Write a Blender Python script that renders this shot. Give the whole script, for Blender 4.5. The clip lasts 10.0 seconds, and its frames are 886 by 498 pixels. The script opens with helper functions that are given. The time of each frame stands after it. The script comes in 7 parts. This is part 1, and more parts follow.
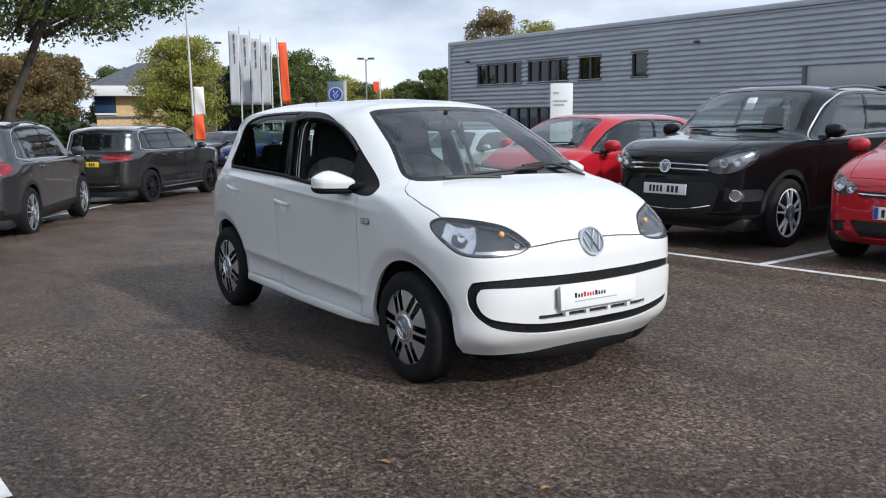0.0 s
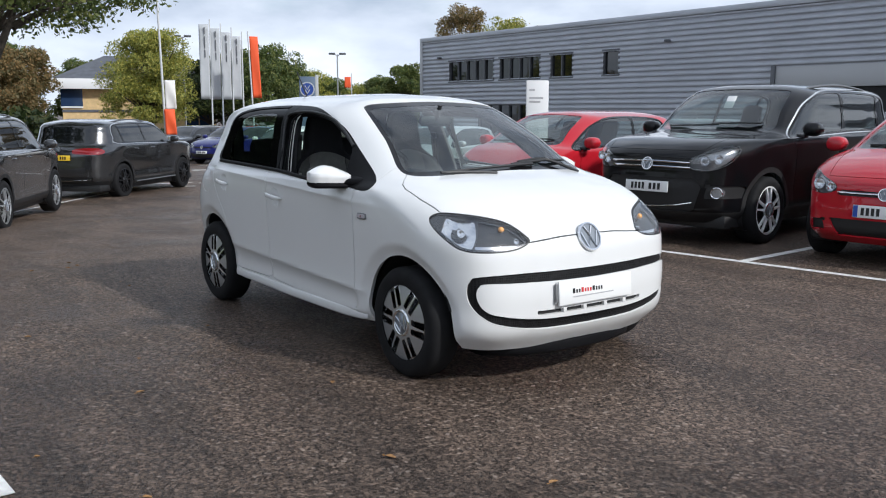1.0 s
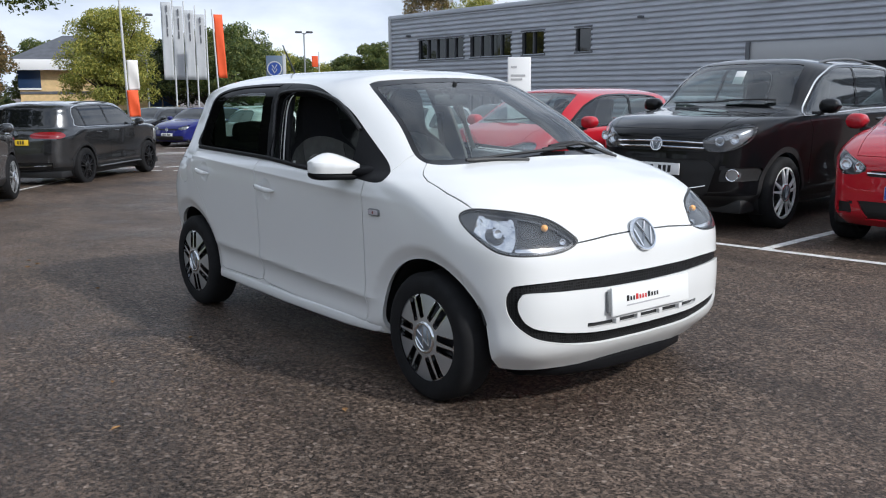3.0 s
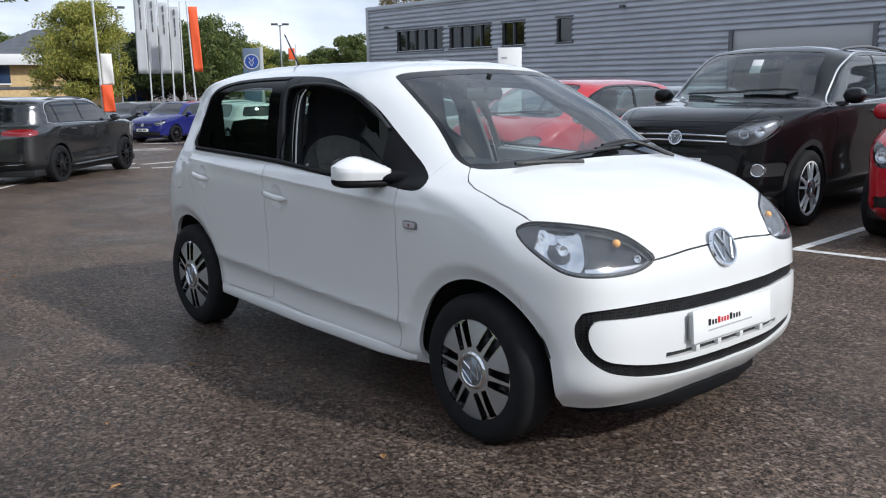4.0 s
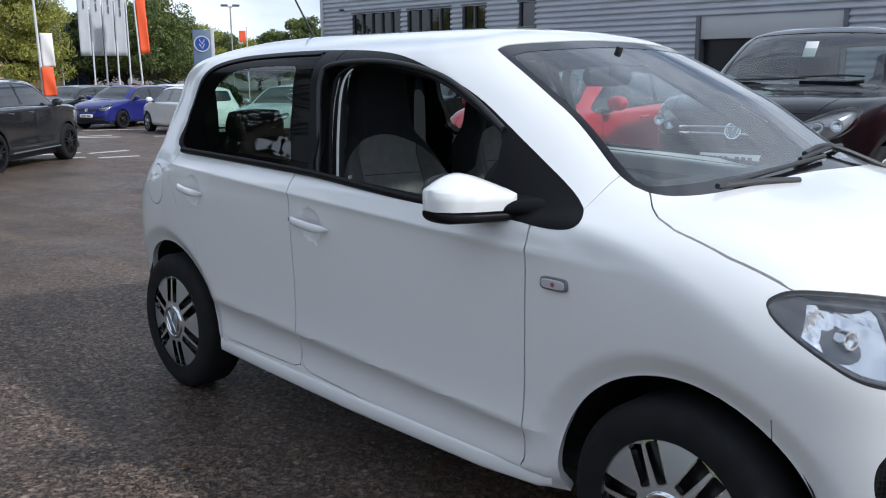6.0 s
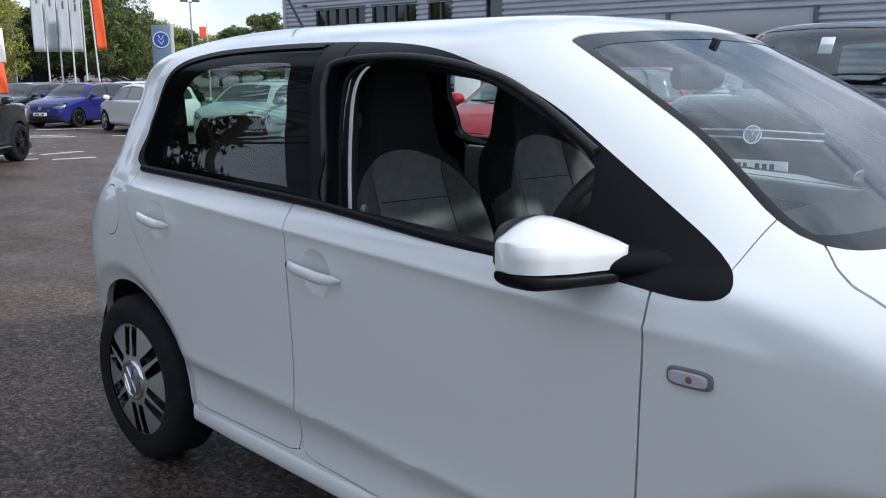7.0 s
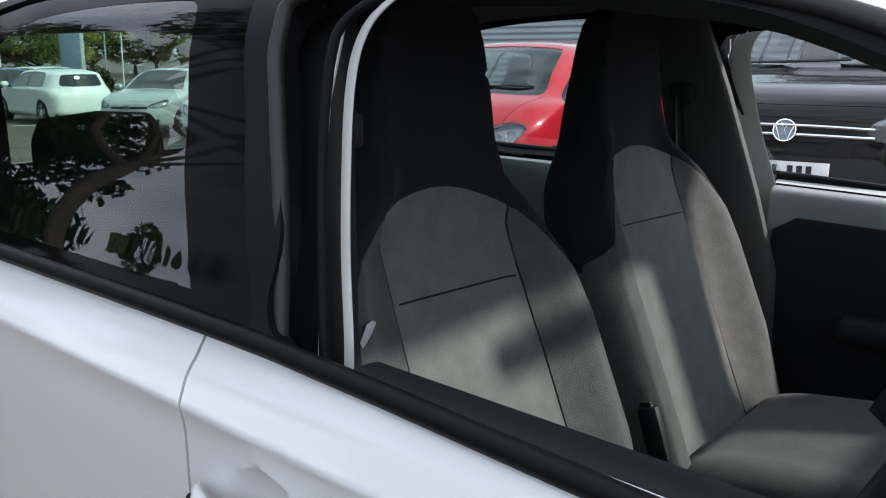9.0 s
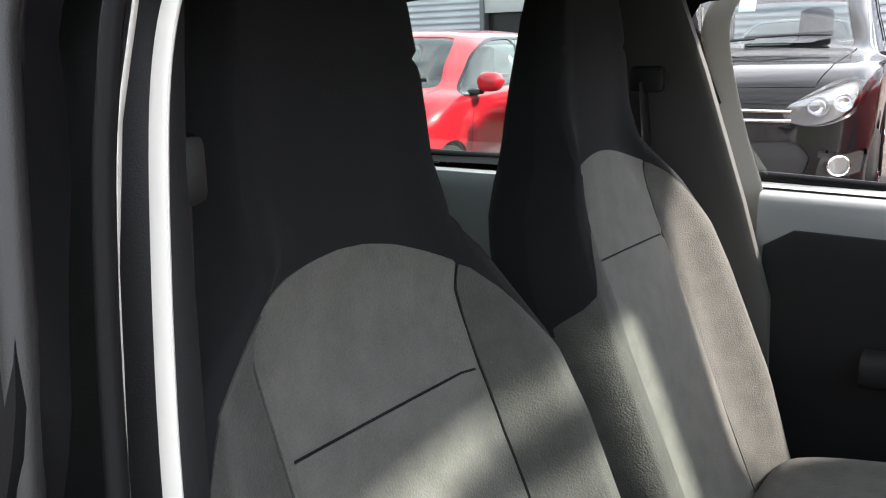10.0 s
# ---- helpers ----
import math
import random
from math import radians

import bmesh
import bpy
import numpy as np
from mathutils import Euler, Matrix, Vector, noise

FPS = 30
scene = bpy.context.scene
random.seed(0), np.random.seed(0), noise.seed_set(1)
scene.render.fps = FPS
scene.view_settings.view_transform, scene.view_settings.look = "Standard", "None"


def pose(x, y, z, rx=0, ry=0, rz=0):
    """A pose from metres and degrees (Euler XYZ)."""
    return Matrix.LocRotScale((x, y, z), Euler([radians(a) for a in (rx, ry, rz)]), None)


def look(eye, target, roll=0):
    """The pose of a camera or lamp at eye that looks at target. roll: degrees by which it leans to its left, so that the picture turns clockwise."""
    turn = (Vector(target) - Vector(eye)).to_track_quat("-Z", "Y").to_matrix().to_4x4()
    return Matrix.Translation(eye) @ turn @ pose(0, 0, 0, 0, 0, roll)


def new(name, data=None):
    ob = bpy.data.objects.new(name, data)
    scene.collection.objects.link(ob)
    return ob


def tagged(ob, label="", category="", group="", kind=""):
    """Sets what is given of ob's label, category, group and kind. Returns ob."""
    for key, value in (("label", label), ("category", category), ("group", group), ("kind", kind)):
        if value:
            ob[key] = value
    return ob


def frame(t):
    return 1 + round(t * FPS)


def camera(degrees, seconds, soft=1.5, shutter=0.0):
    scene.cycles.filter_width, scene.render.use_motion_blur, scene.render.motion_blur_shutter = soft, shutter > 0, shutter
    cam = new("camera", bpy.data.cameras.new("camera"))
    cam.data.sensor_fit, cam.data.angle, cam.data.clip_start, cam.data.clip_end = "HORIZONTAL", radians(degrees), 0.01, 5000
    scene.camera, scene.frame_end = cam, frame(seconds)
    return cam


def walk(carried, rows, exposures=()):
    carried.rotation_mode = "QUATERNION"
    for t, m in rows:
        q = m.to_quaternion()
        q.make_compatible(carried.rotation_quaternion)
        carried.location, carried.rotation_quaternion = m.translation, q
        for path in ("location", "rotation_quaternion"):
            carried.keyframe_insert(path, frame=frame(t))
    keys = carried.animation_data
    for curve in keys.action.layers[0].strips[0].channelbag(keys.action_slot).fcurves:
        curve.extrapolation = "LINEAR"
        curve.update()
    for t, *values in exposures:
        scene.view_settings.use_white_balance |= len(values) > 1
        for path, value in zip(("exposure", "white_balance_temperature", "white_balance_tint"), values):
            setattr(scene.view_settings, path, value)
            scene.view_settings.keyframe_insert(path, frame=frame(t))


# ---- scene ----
cam = camera(52.0, 10.0, soft=1.1)
PATH = [
    (0, (5.089, -3.228, 1.368), (3.462, -2.102, 1.077), -0.4),
    (0.5, (5.053, -3.258, 1.369), (3.44, -2.111, 1.077), -0.3),
    (1, (5.001, -3.349, 1.362), (3.415, -2.168, 1.063), 0.1),
    (1.5, (4.882, -3.347, 1.356), (3.312, -2.148, 1.045), -0.0),
    (2, (4.691, -3.235, 1.355), (3.122, -2.038, 1.03), -0.0),
    (2.5, (4.508, -3.183, 1.351), (2.95, -1.973, 1.018), 0.0),
    (4, (3.661, -3.003, 1.361), (2.159, -1.733, 1.0), -0.8),
    (4.5, (3.33, -2.93, 1.337), (1.834, -1.653, 0.977), -0.5),
    (5, (2.984, -2.848, 1.341), (1.505, -1.554, 0.968), -0.7),
    (5.5, (2.628, -2.689, 1.338), (1.17, -1.374, 0.954), -0.5),
    (7, (1.613, -2.176, 1.34), (0.247, -0.77, 0.941), -0.3),
    (7.5, (1.287, -1.965, 1.315), (-0.078, -0.557, 0.918), -0.2),
    (8, (1.001, -1.761, 1.32), (-0.339, -0.335, 0.905), -1.0),
    (8.5, (0.751, -1.518, 1.308), (-0.561, -0.072, 0.876), -0.5),
    (9, (0.502, -1.337, 1.283), (-0.737, 0.174, 0.858), -0.0),
    (9.5, (0.307, -1.179, 1.281), (-0.837, 0.407, 0.86), -0.4),
    (10, (0.169, -0.958, 1.263), (-0.879, 0.687, 0.822), -1.8),
]
walk(cam, [(t, look(eye, target, roll)) for t, eye, target, roll in PATH],
     exposures=((0, 0.13, 6000, 9), (4.5, 0.2, 5950, 9), (5.5, 0.24, 5850, 9), (7.0, 0.25, 5750, 9), (7.5, 0.25, 5750, 9), (8.0, 0.3, 5750, 9), (8.5, 0.42, 5750, 9), (9.0, 0.9, 6100, 10), (9.5, 1.55, 6450, 11), (10.0, 2.1, 6800, 12)))


# ---- world, sun ----
world = bpy.data.worlds.new("overcast_sky")
scene.world = world
world.use_nodes = True
wn, wl = world.node_tree.nodes, world.node_tree.links
wn.clear()
SUN_AZ, SUN_EL = 19.0, 34.0     # degrees: compass of the sun in the plan (from +x towards +y) and its height


def build_sky():
    out, bg = wn.new("ShaderNodeOutputWorld"), wn.new("ShaderNodeBackground")
    sky = wn.new("ShaderNodeTexSky")
    sky.sky_type, sky.sun_disc = "NISHITA", False
    sky.sun_elevation, sky.sun_rotation = radians(SUN_EL), radians(90 - SUN_AZ)
    sky.air_density, sky.dust_density = 1.0, 2.0
    co, mp = wn.new("ShaderNodeTexCoord"), wn.new("ShaderNodeMapping")
    mp.inputs["Scale"].default_value = (1.0, 1.0, 2.6)
    wl.new(co.outputs["Generated"], mp.inputs["Vector"])
    big, small = wn.new("ShaderNodeTexNoise"), wn.new("ShaderNodeTexNoise")
    big.inputs["Scale"].default_value, big.inputs["Detail"].default_value, big.inputs["Roughness"].default_value = 2.1, 8, 0.55
    small.inputs["Scale"].default_value, small.inputs["Detail"].default_value = 4.5, 6
    wl.new(mp.outputs[0], big.inputs["Vector"])
    wl.new(mp.outputs[0], small.inputs["Vector"])
    cover, tone = wn.new("ShaderNodeValToRGB"), wn.new("ShaderNodeValToRGB")
    cover.color_ramp.elements[0].position, cover.color_ramp.elements[1].position = 0.30, 0.48
    tone.color_ramp.elements[0].position, tone.color_ramp.elements[1].position = 0.34, 0.66
    tone.color_ramp.elements[0].color, tone.color_ramp.elements[1].color = (4.7, 5.2, 6.1, 1), (8.7, 9.0, 9.5, 1)
    wl.new(big.outputs["Fac"], cover.inputs[0])
    wl.new(small.outputs["Fac"], tone.inputs[0])
    mix = wn.new("ShaderNodeMix")
    mix.data_type = "RGBA"
    wl.new(cover.outputs[0], mix.inputs[0])
    wl.new(sky.outputs[0], mix.inputs[6])
    wl.new(tone.outputs[0], mix.inputs[7])
    # thin cloud: the dome is brighter towards the horizon than overhead
    split, rise, dome = wn.new("ShaderNodeSeparateXYZ"), wn.new("ShaderNodeMapRange"), wn.new("ShaderNodeMix")
    wl.new(co.outputs["Generated"], split.inputs[0])
    rise.inputs[1].default_value, rise.inputs[2].default_value, rise.inputs[3].default_value, rise.inputs[4].default_value = 0.0, 0.85, 0.74, 0.66
    wl.new(split.outputs[2], rise.inputs[0])
    dome.data_type, dome.blend_type = "RGBA", "MULTIPLY"
    dome.inputs[0].default_value = 1.0
    wl.new(mix.outputs[2], dome.inputs[6])
    wl.new(rise.outputs[0], dome.inputs[7])
    bg.inputs["Strength"].default_value = 0.152
    wl.new(dome.outputs[2], bg.inputs["Color"])
    wl.new(bg.outputs[0], out.inputs["Surface"])


build_sky()
sun = new("sun", bpy.data.lights.new("sun", "SUN"))
sun.data.energy, sun.data.angle, sun.data.color = 3.1, radians(3), (1.0, 0.95, 0.87)
sun.matrix_world = look((0, 0, 30), (-math.cos(radians(SUN_AZ)) * 30 / math.tan(radians(SUN_EL)), -math.sin(radians(SUN_AZ)) * 30 / math.tan(radians(SUN_EL)), 0))


# ---- materials ----
def mat(name, color, rough=0.5, metal=0.0, coat=0.0, var=0.0, scale=8.0, bump=0.0, bump_scale=200.0, color2=None, spec=0.5, emit=0.0, sheen=0.0, fine=0.0):
    m = bpy.data.materials.new(name)
    m.use_nodes = True
    n, l = m.node_tree.nodes, m.node_tree.links
    b = n["Principled BSDF"]
    b.inputs["Base Color"].default_value = (*color, 1)
    b.inputs["Roughness"].default_value, b.inputs["Metallic"].default_value = rough, metal
    b.inputs["Coat Weight"].default_value, b.inputs["Coat Roughness"].default_value = coat, 0.03
    b.inputs["Specular IOR Level"].default_value = spec
    b.inputs["Sheen Weight"].default_value = sheen
    if emit:
        b.inputs["Emission Color"].default_value, b.inputs["Emission Strength"].default_value = (*color, 1), emit
    co = n.new("ShaderNodeTexCoord")
    if var or color2:
        t = n.new("ShaderNodeTexNoise")
        t.inputs["Scale"].default_value, t.inputs["Detail"].default_value, t.inputs["Roughness"].default_value = scale, 7, 0.6
        l.new(co.outputs["Object"], t.inputs["Vector"])
        r = n.new("ShaderNodeValToRGB")
        c2 = color2 or tuple(c * (1 - var) for c in color)
        c1 = color if color2 else tuple(min(1, c * (1 + var)) for c in color)
        r.color_ramp.elements[0].position, r.color_ramp.elements[1].position = 0.35, 0.65
        r.color_ramp.elements[0].color, r.color_ramp.elements[1].color = (*c2, 1), (*c1, 1)
        l.new(t.outputs["Fac"], r.inputs[0])
        last = r.outputs[0]
        if fine:
            t2 = n.new("ShaderNodeTexNoise")
            t2.inputs["Scale"].default_value, t2.inputs["Detail"].default_value = scale * 25, 3
            l.new(co.outputs["Object"], t2.inputs["Vector"])
            mx = n.new("ShaderNodeMix")
            mx.data_type, mx.blend_type = "RGBA", "OVERLAY"
            mx.inputs[0].default_value = fine
            l.new(last, mx.inputs[6])
            l.new(t2.outputs["Color"], mx.inputs[7])
            last = mx.outputs[2]
        l.new(last, b.inputs["Base Color"])
    if bump:
        t = n.new("ShaderNodeTexNoise")
        t.inputs["Scale"].default_value, t.inputs["Detail"].default_value = bump_scale, 4
        l.new(co.outputs["Object"], t.inputs["Vector"])
        bp = n.new("ShaderNodeBump")
        bp.inputs["Strength"].default_value, bp.inputs["Distance"].default_value = bump, 0.004
        l.new(t.outputs["Fac"], bp.inputs["Height"])
        l.new(bp.outputs[0], b.inputs["Normal"])
    return m


def glass(name, tint, ior=1.5, rough=0.0, gain=1.7):
    """Thin clear pane: a sheet that lets light through with its tint and mirrors the surroundings."""
    m = bpy.data.materials.new(name)
    m.use_nodes = True
    n, l = m.node_tree.nodes, m.node_tree.links
    n.clear()
    out, mx = n.new("ShaderNodeOutputMaterial"), n.new("ShaderNodeMixShader")
    tr, gl, lw = n.new("ShaderNodeBsdfTransparent"), n.new("ShaderNodeBsdfGlossy"), n.new("ShaderNodeLayerWeight")
    tr.inputs[0].default_value, gl.inputs["Roughness"].default_value = (*tint, 1), rough
    gl.inputs["Color"].default_value = (1, 1, 1, 1)
    lw.inputs["Blend"].default_value = 0.5
    f0 = ((ior - 1) / (ior + 1)) ** 2 * gain
    p, a = n.new("ShaderNodeMath"), n.new("ShaderNodeMath")
    p.operation, a.operation = "POWER", "MULTIPLY_ADD"
    p.inputs[1].default_value, a.inputs[1].default_value, a.inputs[2].default_value = 5.0, 1 - f0, f0
    l.new(lw.outputs["Facing"], p.inputs[0])
    l.new(p.outputs[0], a.inputs[0])
    l.new(a.outputs[0], mx.inputs[0])
    l.new(tr.outputs[0], mx.inputs[1])
    l.new(gl.outputs[0], mx.inputs[2])
    l.new(mx.outputs[0], out.inputs["Surface"])
    return m


def asphalt_material():
    m = bpy.data.materials.new("wet_asphalt")
    m.use_nodes = True
    n, l = m.node_tree.nodes, m.node_tree.links
    b = n["Principled BSDF"]
    co = n.new("ShaderNodeTexCoord")

    def tex(scale, detail=5, rough=0.6):
        t = n.new("ShaderNodeTexNoise")
        t.inputs["Scale"].default_value, t.inputs["Detail"].default_value, t.inputs["Roughness"].default_value = scale, detail, rough
        l.new(co.outputs["Object"], t.inputs["Vector"])
        return t.outputs["Fac"]

    def ramp(fac, p0, c0, p1, c1):
        r = n.new("ShaderNodeValToRGB")
        r.color_ramp.elements[0].position, r.color_ramp.elements[1].position = p0, p1
        r.color_ramp.elements[0].color, r.color_ramp.elements[1].color = (*c0, 1), (*c1, 1)
        l.new(fac, r.inputs[0])
        return r.outputs[0]

    def mix(fac, a, c, mode="MIX"):
        x = n.new("ShaderNodeMix")
        x.data_type, x.blend_type = "RGBA", mode
        if isinstance(fac, float):
            x.inputs[0].default_value = fac
        else:
            l.new(fac, x.inputs[0])
        l.new(a, x.inputs[6])
        l.new(c, x.inputs[7])
        return x.outputs[2]

    # tree shade painted in: a ramp towards -y on top of random damp
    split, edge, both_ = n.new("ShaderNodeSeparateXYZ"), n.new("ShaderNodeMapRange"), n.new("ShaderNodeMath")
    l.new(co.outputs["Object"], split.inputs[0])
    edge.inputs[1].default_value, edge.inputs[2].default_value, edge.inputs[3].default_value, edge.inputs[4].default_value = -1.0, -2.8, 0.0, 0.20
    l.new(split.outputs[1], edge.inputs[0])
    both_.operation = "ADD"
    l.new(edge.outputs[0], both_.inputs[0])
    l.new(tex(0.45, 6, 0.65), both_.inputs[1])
    damp_shaded = ramp(both_.outputs[0], 0.50, (0, 0, 0), 0.68, (1, 1, 1))

    def chips(scale, p0, c0, p1, c1):
        """Single stones of the surface course, each with its own tone."""
        v = n.new("ShaderNodeTexVoronoi")
        v.inputs["Scale"].default_value = scale
        l.new(co.outputs["Object"], v.inputs["Vector"])
        sep = n.new("ShaderNodeSeparateColor")
        l.new(v.outputs["Color"], sep.inputs[0])
        return ramp(sep.outputs[0], p0, c0, p1, c1)

    stone = chips(78, 0.30, (0.014, 0.011, 0.009), 1.0, (0.30, 0.245, 0.205))
    fine = chips(170, 0.35, (0.012, 0.010, 0.008), 1.0, (0.26, 0.21, 0.175))
    base = mix(0.45, stone, fine)
    pale = chips(60, 0.955, (0, 0, 0), 0.975, (0.75, 0.75, 0.75))
    base = mix(pale, base, ramp(tex(40, 2), 0.3, (0.20, 0.17, 0.145), 0.7, (0.46, 0.42, 0.38)))
    base = mix(0.22, base, ramp(tex(1.1, 6), 0.38, (0.016, 0.013, 0.011), 0.66, (0.085, 0.068, 0.058)))
    # old patches, oil and worn streaks along the way the cars drive
    mp = n.new("ShaderNodeMapping")
    mp.inputs["Scale"].default_value = (0.35, 1.6, 1.0)
    l.new(co.outputs["Object"], mp.inputs["Vector"])
    worn = n.new("ShaderNodeTexNoise")
    worn.inputs["Scale"].default_value, worn.inputs["Detail"].default_value, worn.inputs["Roughness"].default_value = 1.6, 6, 0.6
    l.new(mp.outputs[0], worn.inputs["Vector"])
    base = mix(1.0, base, ramp(worn.outputs["Fac"], 0.36, (0.70, 0.68, 0.67), 0.62, (1.18, 1.13, 1.08)), "MULTIPLY")
    clump = ramp(tex(26, 4, 0.75), 0.36, (0.50, 0.47, 0.45), 0.66, (1.45, 1.37, 1.30))
    base = mix(1.0, base, clump, "MULTIPLY")
    base = mix(1.0, base, ramp(tex(0.2, 2), 0.3, (1.12, 1.10, 1.09), 0.7, (1.30, 1.28, 1.27)), "MULTIPLY")
    # darker, glossier tone for damp patches and the painted shade
    wet_shaded = mix(1.0, base, ramp(tex(3, 2), 0.0, (0.58, 0.58, 0.60), 1.0, (0.74, 0.73, 0.72)), "MULTIPLY")
    l.new(mix(damp_shaded, base, wet_shaded), b.inputs["Base Color"])
    b.inputs["Specular IOR Level"].default_value = 0.20
    rr = ramp(damp_shaded, 0.0, (0.52, 0.52, 0.52), 1.0, (0.30, 0.30, 0.30))
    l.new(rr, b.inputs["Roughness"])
    bp = n.new("ShaderNodeBump")
    bp.inputs["Strength"].default_value, bp.inputs["Distance"].default_value = 1.0, 0.010
    l.new(tex(95, 4, 0.75), bp.inputs["Height"])
    l.new(bp.outputs[0], b.inputs["Normal"])
    return m


WHITE = mat("white_car_paint", (0.70, 0.70, 0.695), 0.35, coat=1.0, spec=0.2)
BLACKPAINT = mat("black_car_paint", (0.004, 0.004, 0.005), 0.3, coat=1.0, spec=0.1)
REDPAINT = mat("red_car_paint", (0.42, 0.012, 0.022), 0.3, coat=1.0, spec=0.1)
BLACKPAINT.node_tree.nodes["Principled BSDF"].inputs["Coat IOR"].default_value = 1.33
GREYPAINT = mat("grey_metallic_paint", (0.085, 0.088, 0.094), 0.16, metal=0.8, coat=1.0, spec=0.1)
BLUEPAINT = mat("blue_car_paint", (0.015, 0.018, 0.13), 0.3, coat=1.0, spec=0.1)
SILVERPAINT = mat("silver_metallic_paint", (0.45, 0.47, 0.47), 0.35, metal=0.5, coat=1.0, spec=0.1)
TRIM = mat("black_plastic_trim", (0.014, 0.014, 0.015), 0.5, bump=0.15, bump_scale=900)
GLOSSBLACK = mat("gloss_black", (0.008, 0.008, 0.009), 0.10, spec=0.35)
RUBBER = mat("tyre_rubber", (0.009, 0.009, 0.010), 0.8, spec=0.25, var=0.25, scale=14, bump=0.2, bump_scale=250)
HUB = mat("silver_wheel_paint", (0.46, 0.47, 0.485), 0.34, metal=0.7, var=0.08, scale=5)
DARKRIM = mat("dark_wheel_paint", (0.02, 0.02, 0.022), 0.3, metal=0.5)
CHROME = mat("chrome", (0.75, 0.76, 0.78), 0.10, metal=1.0)
LAMPGLASS = glass("lamp_cover_glass", (0.93, 0.94, 0.95), 1.45, gain=2.6)
LAMPDARK = mat("lamp_housing_dark", (0.016, 0.016, 0.018), 0.25, spec=0.3)
REFLECTOR = mat("lamp_reflector", (0.72, 0.73, 0.75), 0.10, metal=1.0)
AMBER = mat("amber_bulb", (0.80, 0.40, 0.14), 0.25)
REDLENS = mat("red_lamp_lens", (0.20, 0.006, 0.010), 0.12, coat=1.0)
CLEARGLASS = glass("windscreen_glass", (0.70, 0.80, 0.77), 1.52, gain=2.4)
TINTGLASS = glass("green_tinted_glass", (0.66, 0.80, 0.73), 1.52)
DARKGLASS = mat("dark_car_glass", (0.006, 0.007, 0.008), 0.03, spec=0.9)
SATINLINE = mat("satin_chrome_line", (0.62, 0.63, 0.65), 0.32, metal=0.9)
PLATEWHITE = mat("white_plate", (0.78, 0.78, 0.77), 0.35)
PLATEYELLOW = mat("yellow_plate", (0.75, 0.50, 0.03), 0.35)
PLATEINK = mat("plate_ink", (0.012, 0.012, 0.012), 0.4)
PLATERED = mat("plate_red_ink", (0.55, 0.03, 0.03), 0.4)
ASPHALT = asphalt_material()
LINE = mat("white_road_paint", (0.62, 0.61, 0.59), 0.6, var=0.25, scale=9, bump=0.3, bump_scale=60, fine=0.6)
CLADDING = mat("grey_steel_cladding", (0.43, 0.45, 0.49), 0.45, metal=0.2, var=0.06, scale=0.6)


# ---- mesh helpers ----
def mesh_of(name, verts, faces, material=None, normals=None, smooth=True, parent=None, label=""):
    me = bpy.data.meshes.new(name)
    me.from_pydata([tuple(v) for v in verts], [], [tuple(f) for f in faces])
    me.update()
    if smooth:
        me.polygons.foreach_set("use_smooth", [True] * len(me.polygons))
    if normals is not None:
        me.normals_split_custom_set_from_vertices([tuple(v) for v in normals])
    if material is not None:
        me.materials.append(material)
    ob = new(name, me)
    if parent is not None:
        ob.parent = parent
    if label:
        ob["label"] = label
    return ob


def part(name, bm, material, parent=None, label="", smooth=True):
    me = bpy.data.meshes.new(name)
    bm.normal_update()
    bm.to_mesh(me)
    bm.free()
    if smooth:
        me.polygons.foreach_set("use_smooth", [True] * len(me.polygons))
        me.set_sharp_from_angle(angle=radians(38))
    if material is not None:
        me.materials.append(material)
    ob = new(name, me)
    if parent is not None:
        ob.parent = parent
    if label:
        ob["label"] = label
    return ob


def root(name, m, label, category, group=""):
    ob = new(name)
    ob.empty_display_size = 0.2
    ob.matrix_world = m
    return tagged(ob, label, category, group)


def box_bm(bm, lo, hi, bevel=0.0, m=None):
    """Adds a box between two corners, its edges rounded by bevel."""
    tmp = bmesh.new()
    bmesh.ops.create_cube(tmp, size=1)
    for v in tmp.verts:
        v.co = Vector([lo[i] + (hi[i] - lo[i]) * (v.co[i] + 0.5) for i in range(3)])
    if bevel:
        bmesh.ops.bevel(tmp, geom=tmp.edges[:], offset=bevel, segments=2, profile=0.5, affect="EDGES")
    if m is not None:
        tmp.transform(m)
    me = bpy.data.meshes.new("tmp")
    tmp.to_mesh(me)
    tmp.free()
    bm.from_mesh(me)
    bpy.data.meshes.remove(me)
    return bm


def box(name, lo, hi, material, parent=None, bevel=0.0, m=None, label="", smooth=True):
    return part(name, box_bm(bmesh.new(), lo, hi, bevel, m), material, parent, label, smooth)


def lathe(profile, n=48, axis="y"):
    """Verts and faces of a profile [(radius, along)] turned about an axis through the origin."""
    vs, fs = [], []
    k = len(profile)
    for i in range(n):
        a = 2 * math.pi * i / n
        for r, h in profile:
            c, s = r * math.cos(a), r * math.sin(a)
            vs.append({"y": (c, h, s), "z": (c, s, h), "x": (h, c, s)}[axis])
    for i in range(n):
        for j in range(k - 1):
            a, b = i * k + j, ((i + 1) % n) * k + j
            fs.append((a, b, b + 1, a + 1))
    return vs, fs


def lathe_bm(bm, profile, n=32, axis="z", m=None):
    vs, fs = lathe(profile, n, axis)
    made = [bm.verts.new((m @ Vector(v)) if m is not None else v) for v in vs]
    for f in fs:
        try:
            bm.faces.new([made[i] for i in f])
        except ValueError:
            pass
    return bm


